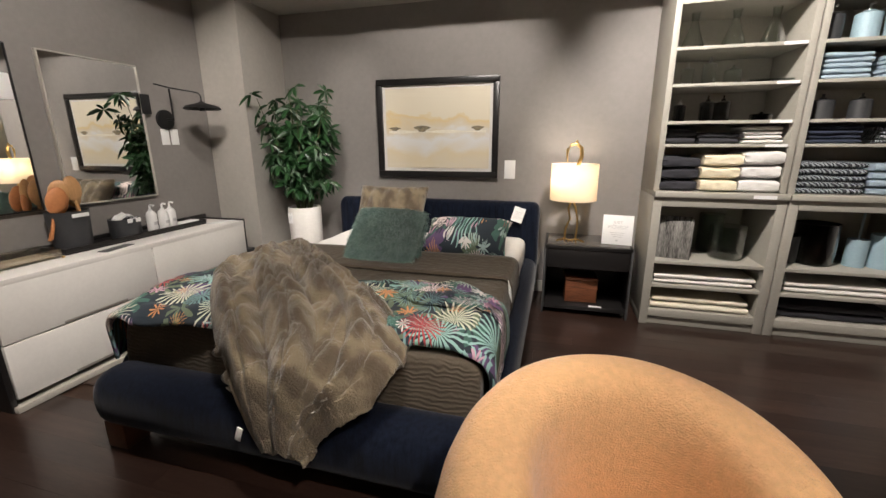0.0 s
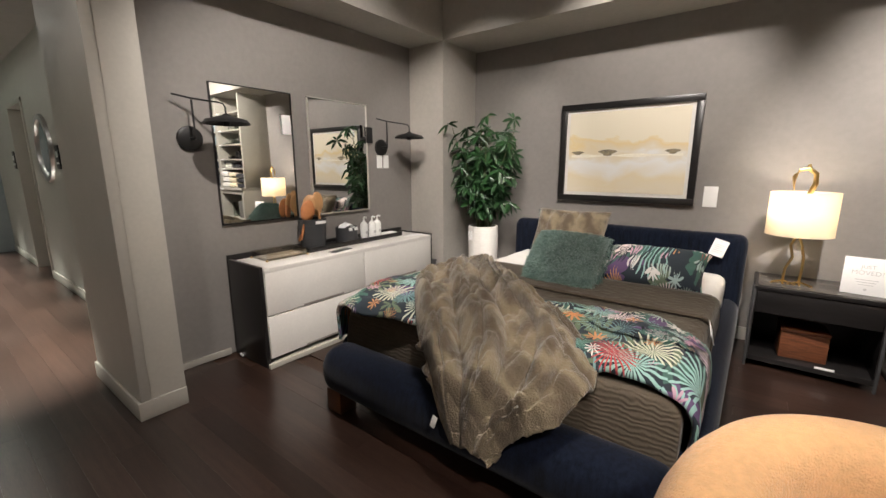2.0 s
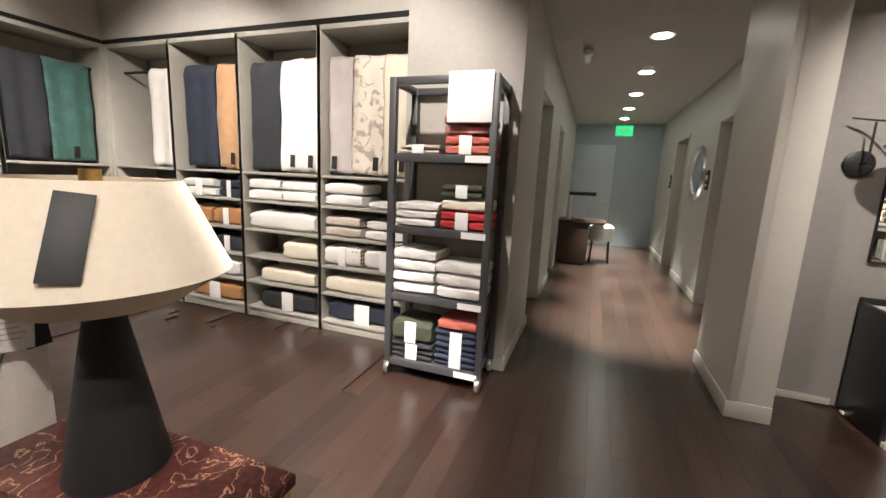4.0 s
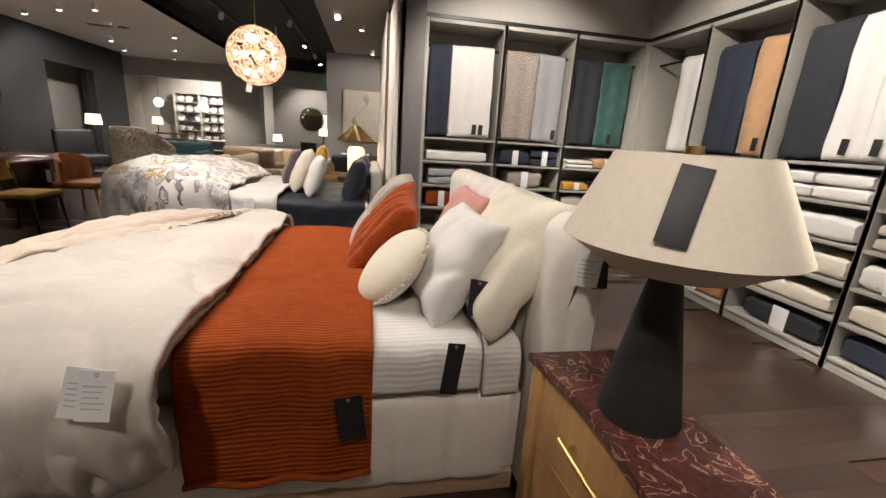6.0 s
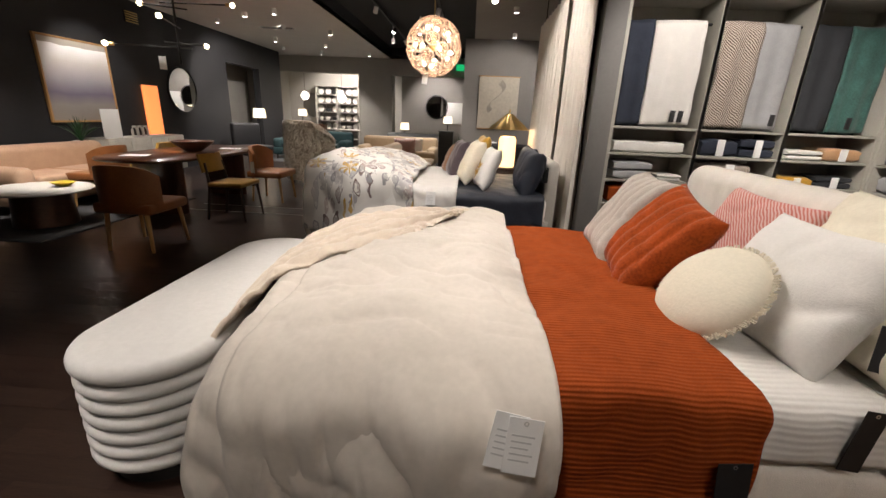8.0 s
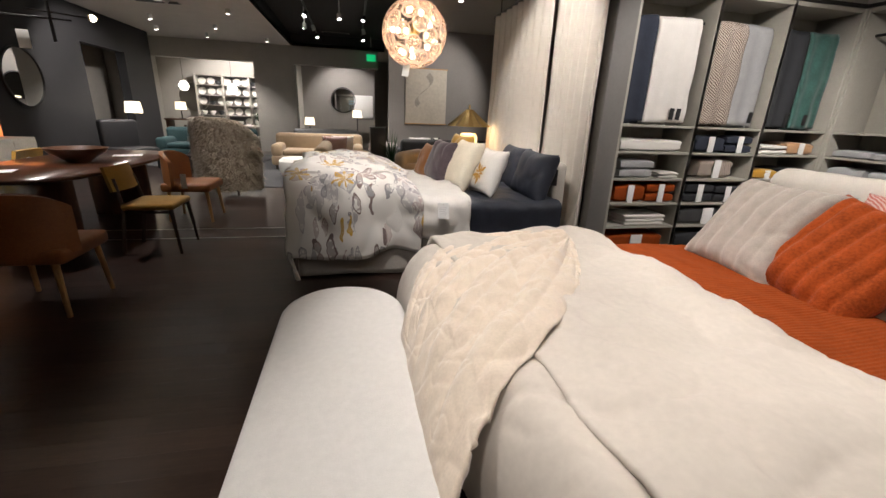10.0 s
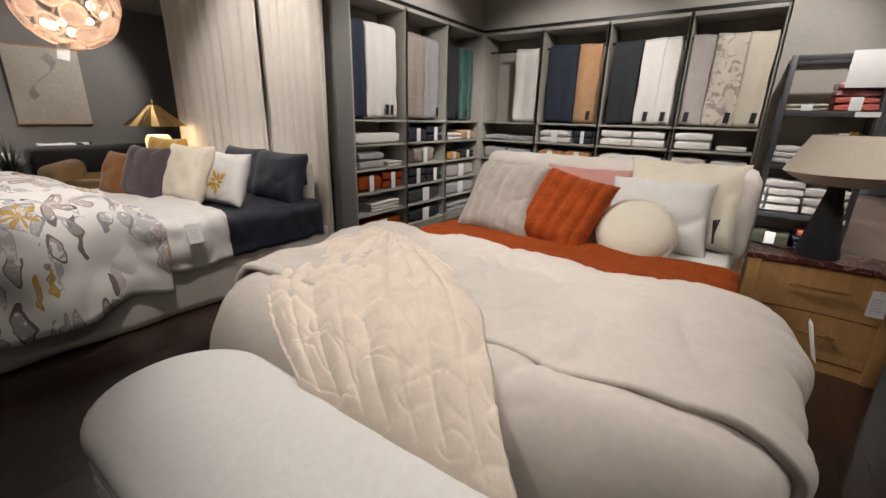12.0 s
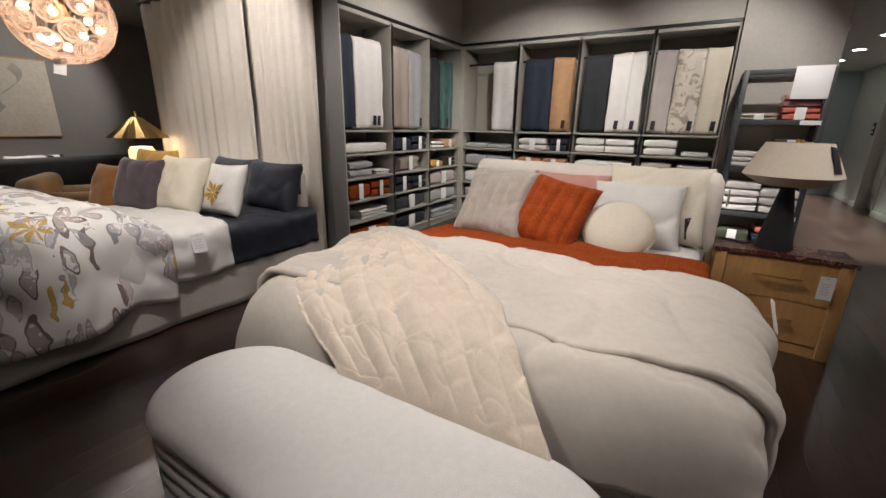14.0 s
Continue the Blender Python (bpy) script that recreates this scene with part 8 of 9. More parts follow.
for k in range(9):
    a = 2 * math.pi * k / 9
    L = 0.085 + 0.04 * (k % 2)
    q = [(0.012 * math.cos(a), 0.012 * math.sin(a)), (L * 0.6 * math.cos(a + 0.25), L * 0.6 * math.sin(a + 0.25)), (L * math.cos(a), L * math.sin(a)), (L * 0.6 * math.cos(a - 0.25), L * 0.6 * math.sin(a - 0.25))]
    fb.faces.new([fb.verts.new((x, -0.092, z - 0.05)) for x, z in q])
part("embroidery", thicken(fb, 0.004), MUSTARD, emb, "ochre embroidered flower")
# bedside table with pleated brass lamp
sd3 = thing("side_table", (-0.14, -7.80, 0), 0, "dark wooden side table beside the slipcovered bed", "side table")
part("top", box(-0.3, 0.3, -0.22, 0.22, 0.60, 0.64, 0.006), DARK_WOOD, sd3)
part("body", box(-0.28, 0.28, -0.2, 0.2, 0.25, 0.60, 0.006), DARK_WOOD, sd3)
for q in ((-0.25, -0.17), (0.25, -0.17), (-0.25, 0.17), (0.25, 0.17)):
    part("leg", box(q[0] - 0.02, q[0] + 0.02, q[1] - 0.02, q[1] + 0.02, 0, 0.25, 0.004), DARK_WOOD, sd3)
bl = thing("pleated_brass_lamp", (-0.14, -7.78, 0.64), 0, "table lamp with pleated brass cone shade and glowing alabaster base", "table lamp")
part("base", lathe([(0, 0), (0.13, 0), (0.14, 0.04), (0.14, 0.44), (0.11, 0.49), (0, 0.49)], 28), glowing("alabaster_glow", (1.0, 0.72, 0.38), 1.6), bl, "glowing alabaster base")
n = 24
pl = bmesh.new()
top = [pl.verts.new((0.05 * math.cos(2 * math.pi * k / n), 0.05 * math.sin(2 * math.pi * k / n), 0.84)) for k in range(n)]
bot = [pl.verts.new(((0.33 if k % 2 else 0.29) * math.cos(2 * math.pi * k / n), (0.33 if k % 2 else 0.29) * math.sin(2 * math.pi * k / n), 0.60)) for k in range(n)]
for k in range(n):
    pl.faces.new((top[k], top[(k + 1) % n], bot[(k + 1) % n], bot[k]))
part("shade", thicken(pl, 0.003), BRASS, bl, "pleated brass cone shade", smooth=None)
part("finial", lathe([(0, 0.84), (0.014, 0.85), (0.010, 0.90), (0, 0.91)], 14), BRASS, bl)
bulb(-0.14, -7.78, 1.20, 10, (1.0, 0.75, 0.45), 0.04)

# ---- globe pendant of glass discs ----
pd = thing("glass_disc_pendant", (0.96, -6.05, 2.16), 0, "globe pendant light made of clear glass discs with lit bulbs", "pendant light")
part("cord", tube([(0, 0, 0.30), (0, 0, CZ + 0.35 - 2.16)], 0.006), BRASS, pd)


def pressed_glass(name, share):
    """Lit pressed glass: part clear, part glowing through."""
    m = clear_glass(name, (1.0, 0.95, 0.92), 0.08)
    t = m.node_tree
    tl_, mx_ = t.nodes.new("ShaderNodeBsdfTranslucent"), t.nodes.new("ShaderNodeMixShader")
    tl_.inputs[0].default_value, mx_.inputs[0].default_value = (1.0, 0.84, 0.75, 1), share
    t.links.new(t.nodes["Material Output"].inputs[0].links[0].from_socket, mx_.inputs[1])
    t.links.new(tl_.outputs[0], mx_.inputs[2])
    t.links.new(mx_.outputs[0], t.nodes["Material Output"].inputs[0])
    return m


DISC = pressed_glass("pale_amber_glass", 0.22)
disc = mesh_of(lathe([(0, 0.0), (0.066, 0.0), (0.076, 0.006), (0.066, 0.012), (0, 0.010)], 20), "glass_disc", DISC, 40)
ring_mesh = mesh_of(lathe([(0.066, -0.002), (0.080, -0.002), (0.080, 0.014), (0.066, 0.014), (0.066, -0.002)], 20), "disc_rim", pressed_glass("thick_glass_rim", 0.6), 40)
bulb_mesh = mesh_of(lathe([(0, -0.028), (0.018, -0.022), (0.028, 0), (0.018, 0.022), (0, 0.028)], 12), "bulb", BULB, 180)
G = 46
for k in range(G):
    zz = 1 - 2 * (k + 0.5) / G
    rr = math.sqrt(1 - zz * zz)
    a = k * 2.39996
    nrm = Vector((rr * math.cos(a), rr * math.sin(a), zz))
    m = Matrix.Translation(nrm * 0.30) @ nrm.to_track_quat("Z", "Y").to_matrix().to_4x4()
    o = new("glass_disc", disc)
    o.parent, o.matrix_basis = pd, m
    o2 = new("disc_rim", ring_mesh)
    o2.parent = o
    if k % 3 == 0:
        b = new("bulb", bulb_mesh)
        b.parent, b.matrix_basis = pd, Matrix.Translation(nrm * 0.22)
part("core", lathe([(0, -0.05), (0.04, -0.03), (0.05, 0), (0.04, 0.03), (0, 0.30)], 16), BRASS, pd)
part("price_tag", moved(box(-0.035, 0.035, -0.001, 0.001, -0.12, 0.0, 0.0004), pose(0.08, 0.05, -0.29, 0, 10, 160)), PAPER, pd, "paper price tag")
bulb(0.96, -6.05, 2.16, 4.5, (1.0, 0.84, 0.72), 0.10)

# ---- ceiling lamps ----


def track_head(x, y, z, tx, ty, tz):
    h = thing("track_spotlight", (x, y, z), 0, "white adjustable track spotlight on the ceiling", "spotlight", "track spotlights")
    part("stem", tube([(0, 0, (CZ + 0.36 if 0.5 < x < 3.4 and y < -4.4 else CZ + 0.01) - z), (0, 0, 0.05)], 0.012), BOTTLE, h)
    d = (Vector((tx, ty, tz)) - Vector((x, y, z))).normalized()
    m = d.to_track_quat("-Z", "Y").to_matrix().to_4x4()
    part("can", moved(lathe([(0, 0.14), (0.045, 0.13), (0.05, 0.02), (0.047, 0.02), (0.042, 0.10), (0, 0.10)], 20), m), BOTTLE, h)
    part("lens", moved(lathe([(0, 0.035), (0.044, 0.035), (0.044, 0.04), (0, 0.04)], 20), m), DOWNLIGHT, h, "glowing lens")


# heads placed to suit the added spots with y < -5 or x > 2.5
for sx, sy, sz, tx, ty, tz, watts, cone in SPOTS:
    if sy < -5.0 or sx > 2.5:
        track_head(sx, sy, sz, tx, ty, tz)
for k, (x, y) in enumerate(((5.2, -9.9), (4.0, -11.6), (4.8, -13.6), (6.4, -14.4), (3.9, -15.2), (6.2, -10.6), (-0.2, -8.9), (-0.4, -11.2), (-1.8, -10.6), (4.2, -8.0))):
    dl = thing("ceiling_spotlight", (x, y, CZ), 0, "small lit ceiling spotlight", "spotlight", "ceiling spotlights")
    part("can", lathe([(0, 0), (0.05, 0), (0.05, -0.09), (0.045, -0.09), (0.04, -0.02), (0, -0.02)], 18), BOTTLE, dl)
    part("lens", lathe([(0, -0.075), (0.044, -0.075), (0.044, -0.07), (0, -0.07)], 18), DOWNLIGHT, dl, "glowing lens")
for x in (1.25, 2.55):
    tr = thing("light_track", (x, -10.4, CZ + 0.28), 0, "black ceiling light track with spotlights", "light track", "ceiling tracks")
    part("bar", box(-0.02, 0.02, -5.4, 4.6, -0.02, 0.02, 0.003), BLACK_METAL, tr)
    for k, y in enumerate((-4.9, -3.6, -2.0, 0.2, 2.4, 4.2)):
        hd = part("spot_can", moved(lathe([(0, 0.0), (0.045, -0.01), (0.05, -0.13), (0.045, -0.13), (0.04, -0.05), (0, -0.05)], 18), pose(0, y, -0.04, 25 * (-1) ** k, 20 * (-1) ** (k // 2), 0)), BOTTLE if k % 2 else BLACK_METAL, tr)
        part("lens", moved(lathe([(0, -0.118), (0.043, -0.118), (0.043, -0.112), (0, -0.112)], 18), pose(0, y, -0.04, 25 * (-1) ** k, 20 * (-1) ** (k // 2), 0)), DOWNLIGHT, hd, "glowing lens")
    part("rod", tube([(0, -5.0, 0), (0, -5.0, 0.07)], 0.008), BLACK_METAL, tr)
for x, y in ((5.2, -11.4), (2.0, -15.6)):
    cv = thing("ceiling_vent", (x, y, CZ if x > 3.4 else CZ + 0.35), 0, "rectangular ceiling air vent", "vent", "ceiling vents")
    part("frame", box(-0.4, 0.4, -0.1, 0.1, -0.012, -0.002, 0.002), TRIM, cv)
    for k in range(4):
        part("slat", box(-0.38, 0.38, -0.07 + k * 0.045, -0.05 + k * 0.045, -0.02, -0.012, 0.001), CART_METAL, cv)
ex2 = thing("exit_sign", (0.95, -15.9, 3.0), 0, "green lit exit sign under the far ceiling", "exit sign")
part("panel", box(-0.14, 0.14, -0.02, 0.02, -0.1, 0.1, 0.004), EXIT_GREEN, ex2)
part("stem", tube([(0, 0, 0.1), (0, 0, 0.60)], 0.01), STEEL, ex2)

# ---- dining set ----
dt = thing("dining_table", (4.55, -6.75, 0), 0, "long dark walnut dining table with panel legs", "dining table")


def oval_top(a, b, z0, z1, e=0.55, n=56):
    bm = bmesh.new()
    lo, hi, hi2 = [], [], []
    for k in range(n):
        t = 2 * math.pi * k / n
        c, s = math.cos(t), math.sin(t)
        x, y = a * math.copysign(abs(c) ** e, c), b * math.copysign(abs(s) ** e, s)
        lo.append(bm.verts.new((x * 0.97, y * 0.985, z0)))
        hi.append(bm.verts.new((x, y, (z0 + z1) / 2)))
        hi2.append(bm.verts.new((x * 0.985, y * 0.993, z1)))
    for A, B in ((lo, hi), (hi, hi2)):
        for k in range(n):
            bm.faces.new((A[k], A[(k + 1) % n], B[(k + 1) % n], B[k]))
    bm.faces.new(lo[::-1])
    bm.faces.new(hi2)
    return bm


TABLE = material("polished_walnut", (0.075, 0.026, 0.012), 0.18, vary=0.3, scale=4, stretch=(8, 1, 1), coat=0.5)
part("top", oval_top(0.62, 1.35, 0.715, 0.755), TABLE, dt, "polished walnut top")
for y in (-0.75, 0.75):
    part("leg_panel", moved(oval_top(0.34, 0.10, 0.0, 0.714, 0.8, 32), pose(0, y, 0)), TABLE, dt)
bw = thing("dark_bowl", (4.5, -6.7, 0.756), 0, "wide dark wooden bowl on the dining table", "bowl")
part("body", lathe([(0, 0), (0.10, 0), (0.12, 0.02), (0.24, 0.10), (0.28, 0.15), (0.265, 0.15), (0.22, 0.105), (0.1, 0.03), (0, 0.025)], 36), WALNUT, bw)
part("foot", lathe([(0.08, -0.0), (0.11, 0.0), (0.1, 0.012), (0.08, 0.012), (0.08, 0)], 24), WALNUT, bw)
for q in ((4.75, -5.9), (4.35, -7.4)):
    pp = thing("menu_sheet", (q[0], q[1], 0.756), 20, "white paper sheet lying on the dining table", "paper", "table sheets")
    part("sheet", box(-0.15, 0.15, -0.11, 0.11, 0, 0.003, 0.0005), PAPER, pp)
COGNAC = material("cognac_leather", (0.26, 0.095, 0.028), 0.45, vary=0.15, scale=8, bump=0.15, bump_scale=120)
GOLD_SEAT = material("gold_velvet_seat", (0.36, 0.20, 0.03), 0.8, vary=0.15, scale=10, sheen=0.3)


def arm_chair(at, turn, label):
    c = thing("leather_dining_chair", at, turn, label, "chair", "leather dining chairs")
    # faces -y; barrel back
    part("seat", box(-0.29, 0.29, -0.30, 0.24, 0.38, 0.48, 0.03, 3), COGNAC, c)
    bm = surface(28, 10, lambda u, v: Vector((0.325 * math.sin((u - 0.5) * 2.3) / math.sin(1.15), 0.29 * math.cos((u - 0.5) * 2.3) - 0.02, 0.44 + 0.40 * v - 0.10 * v * abs(2 * u - 1) ** 3)))
    part("backrest", thicken(bm, 0.05), COGNAC, c, "curved cognac leather back", smooth=60)
    for x, y in ((-0.22, -0.24), (0.22, -0.24), (-0.20, 0.18), (0.20, 0.18)):
        part("leg", tube([(x, y, 0.39), (x * 1.12, y * 1.15, 0)], 0.022, 8, None, 0.7), OAK, c)
    return c


arm_chair((3.72, -4.62, 0), 0, "cognac leather armchair with wooden legs at the table head")
arm_chair((3.62, -7.2, 0), -90, "cognac leather armchair with wooden legs beside the table")
arm_chair((5.5, -6.2, 0), 90, "cognac leather armchair with wooden legs beside the table")


def side_chair(at, turn):
    c = thing("gold_dining_chair", at, turn, "dark wood dining chair with gold velvet seat and back", "chair", "gold dining chairs")
    part("seat", box(-0.24, 0.24, -0.24, 0.2, 0.43, 0.49, 0.025, 3), GOLD_SEAT, c)
    bm = surface(16, 8, lambda u, v: Vector((0.23 * (2 * u - 1) * (1 - 0.08 * v), 0.215 - 0.04 * (2 * u - 1) ** 2 * -1 + 0.05 * v, 0.60 + 0.22 * v)))
    part("backrest", thicken(bm, 0.035), GOLD_SEAT, c, "curved gold velvet backrest", smooth=60)
    for s in (-1, 1):
        part("back_post", tube([(s * 0.20, 0.26, 0.0), (s * 0.20, 0.19, 0.45), (s * 0.185, 0.235, 0.72)], 0.018, 8), DARK_WOOD, c)
        part("leg", tube([(s * 0.21, -0.21, 0.44), (s * 0.235, -0.25, 0.0)], 0.02, 8, None, 0.65), DARK_WOOD, c)
        part("side_rail", tube([(s * 0.205, -0.2, 0.41), (s * 0.2, 0.19, 0.41)], 0.014, 6), DARK_WOOD, c)
    swing_tag(at[0] - 0.28, at[1], 0.74, turn + 90, 0.05, 0.14)
    return c


side_chair((3.52, -5.95, 0), -90)
side_chair((5.55, -7.2, 0), 90)
# mobile chandelier
ch = thing("branching_chandelier", (4.3, -6.4, 2.25), 0, "dark metal chandelier with angled arms and small bulbs", "chandelier")
part("pole", tube([(0, 0, -0.35), (0, 0, CZ - 2.25)], 0.014), BLACK_METAL, ch)
for zz, a, L, lean in ((0.35, 200, 0.65, 0.05), (0.30, 20, 0.35, 0.02), (-0.15, 25, 0.75, -0.02), (-0.1, 215, 0.3, 0.0), (0.1, 110, 0.6, 0.0)):
    e = (L * math.cos(radians(a)), L * math.sin(radians(a)), zz + lean)
    ar = part("arm", tube([(-0.15 * math.cos(radians(a)), -0.15 * math.sin(radians(a)), zz), e], 0.009), BLACK_METAL, ch)
    part("socket", tube([(e[0] * 0.93, e[1] * 0.93, e[2]), e], 0.022), BRASS, ar)
    part("bulb", moved(lathe([(0, -0.034), (0.022, -0.023), (0.033, 0), (0.022, 0.023), (0, 0.034)], 16), pose(e[0] * 1.05, e[1] * 1.05, e[2])), BULB, ar, "glowing clear bulb")
part("price_tag", box(0.2, 0.3, -0.001, 0.001, -0.42, -0.26, 0.0004), PAPER, ch)
# black wall: large picture, vent, mirror, lit cabinet, sideboard
bp = thing("abstract_picture", (7.095, -7.8, 1.70), -90, "large blurred grey and violet abstract picture in thin frame", "picture")
ABS = material("misty_grey_canvas", (0.62, 0.58, 0.52), 0.6, vary=0.05, scale=3)
_t = ABS.node_tree
_c, _s, _n, _a, _r = (_t.nodes.new("ShaderNode" + k) for k in ("TexCoord", "SeparateXYZ", "TexNoise", "Math", "ValToRGB"))
_n.inputs["Scale"].default_value, _n.inputs["Detail"].default_value = 1.6, 2
_t.links.new(_c.outputs["Generated"], _s.inputs[0])
_t.links.new(_c.outputs["Object"], _n.inputs[0])
_a.operation, _a.inputs[1].default_value = "MULTIPLY_ADD", 0.14
_t.links.new(_n.outputs[0], _a.inputs[0])
_t.links.new(_s.outputs[2], _a.inputs[2])
for _p, _q in ((0.07, (0.33, 0.29, 0.25)), (0.28, (0.36, 0.33, 0.31)), (0.42, (0.20, 0.18, 0.25)), (0.58, (0.40, 0.38, 0.42)), (0.80, (0.66, 0.64, 0.60)), (1.0, (0.50, 0.47, 0.42))):
    _e = _r.color_ramp.elements.new(_p)
    _e.color = (*_q, 1)
_r.color_ramp.elements.remove(_r.color_ramp.elements[0])
_t.links.new(_a.outputs[0], _r.inputs[0])
_t.links.new(_r.outputs[0], _t.nodes["Principled BSDF"].inputs["Base Color"])
part("canvas", box(-0.62, 0.62, -0.03, 0.0, -0.62, 0.62, 0.002), ABS, bp)
for q in ((-0.65, 0.65, 0.62, 0.65), (-0.65, 0.65, -0.65, -0.62), (-0.65, -0.62, -0.62, 0.62), (0.62, 0.65, -0.62, 0.62)):
    part("frame_bar", box(q[0], q[1], -0.045, 0.0, q[2], q[3], 0.002), OAK, bp)
wv = thing("wall_vent", (7.095, -9.2, 2.95), -90, "brass louvred wall vent", "vent")
part("frame", box(-0.17, 0.17, -0.012, 0, -0.11, 0.11, 0.002), BLACK_METAL, wv)
for k in range(5):
    part("slat", box(-0.15, 0.15, -0.024, -0.012, -0.09 + 0.042 * k, -0.07 + 0.042 * k, 0.001), BRASS, wv)
rm2 = thing("round_wall_mirror", (7.095, -10.4, 1.72), -90, "round black framed mirror on the black wall", "mirror")
part("mirror_glass", moved(lathe([(0, 0), (0.47, 0), (0.47, 0.012), (0, 0.014)], 56), pose(0, 0, 0, 90)), MIRROR, rm2)
part("ring", moved(lathe([(0.47, 0), (0.50, 0), (0.50, 0.03), (0.47, 0.03), (0.47, 0)], 56), pose(0, 0, 0, 90)), BLACK_METAL, rm2)
lc = thing("orange_lit_panel", (7.09, -9.35, 0.0), -90, "tall glowing orange glass panel by the black wall", "lamp")
part("panel", box(-0.2, 0.2, -0.05, 0.0, 0.55, 1.75, 0.01), glowing("orange_glow", (1.0, 0.28, 0.08), 1.3), lc)
part("base", box(-0.22, 0.22, -0.3, 0.0, 0.0, 0.55, 0.01), DARK_WOOD, lc)
sb2 = thing("concrete_sideboard", (6.78, -8.5, 0), -90, "pale grey concrete sideboard with panelled doors", "sideboard")
CONC = material("pale_concrete", (0.42, 0.40, 0.35), 0.75, vary=0.12, scale=5, bump=0.1)
part("body", box(-0.95, 0.95, -0.22, 0.22, 0.12, 0.80, 0.01), CONC, sb2)
for k in range(4):
    part("door", box(-0.93 + k * 0.468, -0.93 + k * 0.468 + 0.455, -0.235, -0.22, 0.15, 0.77, 0.006), CONC, sb2)
for x in (-0.85, 0.85):
    part("leg", box(x - 0.03, x + 0.03, -0.18, 0.18, 0, 0.12, 0.004), BLACK_METAL, sb2)
sc2 = thing("white_sign_board", (6.62, -7.75, 0.80), -78, "blank white sign board standing on the sideboard", "sign")
part("card", box(-0.25, 0.25, -0.005, 0.005, 0, 0.48, 0.002), PAPER, sc2)
part("foot", box(-0.2, 0.2, 0, 0.09, 0, 0.008, 0.001), PAPER, sc2)
for k in range(3):
    gg = thing("arch_sculpture", (6.72, -8.35 - 0.13 * k, 0.80), -90, "small curved glass arch ornament on the sideboard", "ornament", "arch ornaments")
    part("arch", tube([(-0.06, 0, 0.0), (-0.06, 0, 0.12), (-0.03, 0, 0.18), (0.03, 0, 0.18), (0.06, 0, 0.12), (0.06, 0, 0.0)], 0.02), TRIM, gg)
# alcove picture and console
ap = thing("city_picture", (8.195, -13.2, 1.65), -90, "pale framed landscape picture in the alcove", "picture")
part("canvas", box(-0.55, 0.55, -0.03, 0, -0.6, 0.6, 0.002), material("pale_landscape_canvas", (0.55, 0.58, 0.56), 0.7, second=(0.18, 0.20, 0.2), scale=2.5, stretch=(1, 1, 3)), ap)
part("frame_bar", box(-0.58, 0.58, -0.04, 0, -0.64, -0.6, 0.002), BLACK_LAC, ap)
part("frame_bar", box(-0.58, 0.58, -0.04, 0, 0.6, 0.64, 0.002), BLACK_LAC, ap)


def plant(at, spread, height, seed, label, blades=38):
    p = thing("small_plant", at, 0, label, "plant", "small plants")
    part("pot", lathe([(0, 0), (0.09, 0), (0.11, 0.16), (0.10, 0.16), (0.085, 0.13), (0, 0.13)], 20), POT, p)
    rg = random.Random(seed)
    bm = bmesh.new()
    for k in range(blades):
        a, tl = rg.uniform(0, 6.28), rg.uniform(0.15, 1.0)
        d = Vector((math.cos(a), math.sin(a), 0))
        s = Vector((-math.sin(a), math.cos(a), 0)) * 0.014
        prev = None
        for q in range(5):
            f = q / 4
            c = Vector((0, 0, 0.13)) + d * spread * tl * f ** 1.3 + Vector((0, 0, height * f * (1.1 - 0.55 * tl * f)))
            w = s * (1 - f) ** 0.6 if q < 4 else s * 0.05
            cur = (bm.verts.new(c - w), bm.verts.new(c + w))
            if prev:
                bm.faces.new((prev[0], prev[1], cur[1], cur[0]))
            prev = cur
    part("leaves", bm, LEAF, p, smooth=None)
    return p


plant((6.75, -7.25, 0.62), 0.42, 0.42, 3, "arching green plant behind the sofa")
psd = thing("plant_stand", (6.75, -7.25, 0), 0, "dark round plant stand", "stand")
part("top", lathe([(0, 0.60), (0.18, 0.60), (0.18, 0.62), (0, 0.62)], 24), DARK_WOOD, psd)
part("stem", tube([(0, 0, 0), (0, 0, 0.60)], 0.03), DARK_WOOD, psd)


def sofa(name, at, turn, w, mat, label, h=0.78, d=0.9):
    s = thing(name, at, turn, label, "sofa", "showroom sofas")
    part("base", box(-w / 2, w / 2, -d / 2, d / 2, 0.12, 0.34, 0.05, 3), mat, s)
    part("back", box(-w / 2, w / 2, d / 2 - 0.24, d / 2, 0.30, h, 0.10, 4), mat, s)
    for q in (-1, 1):
        part("arm", box(q * w / 2 - 0.12 - 0.12 * q, q * w / 2 + 0.12 - 0.12 * q, -d / 2, d / 2 - 0.1, 0.30, 0.60, 0.09, 4), mat, s)
        for y in (-d / 2 + 0.08, d / 2 - 0.08):
            part("leg", tube([(q * (w / 2 - 0.1), y, 0.13), (q * (w / 2 - 0.1), y, 0)], 0.022), DARK_WOOD, s)
    n = max(1, round((w - 0.5) / 0.85))
    for k in range(n):
        cw = (w - 0.5) / n
        part("seat_cushion", box(-w / 2 + 0.25 + k * cw, -w / 2 + 0.25 + (k + 1) * cw - 0.01, -d / 2 + 0.01, d / 2 - 0.22, 0.34, 0.47, 0.05, 3), mat, s)
    return s


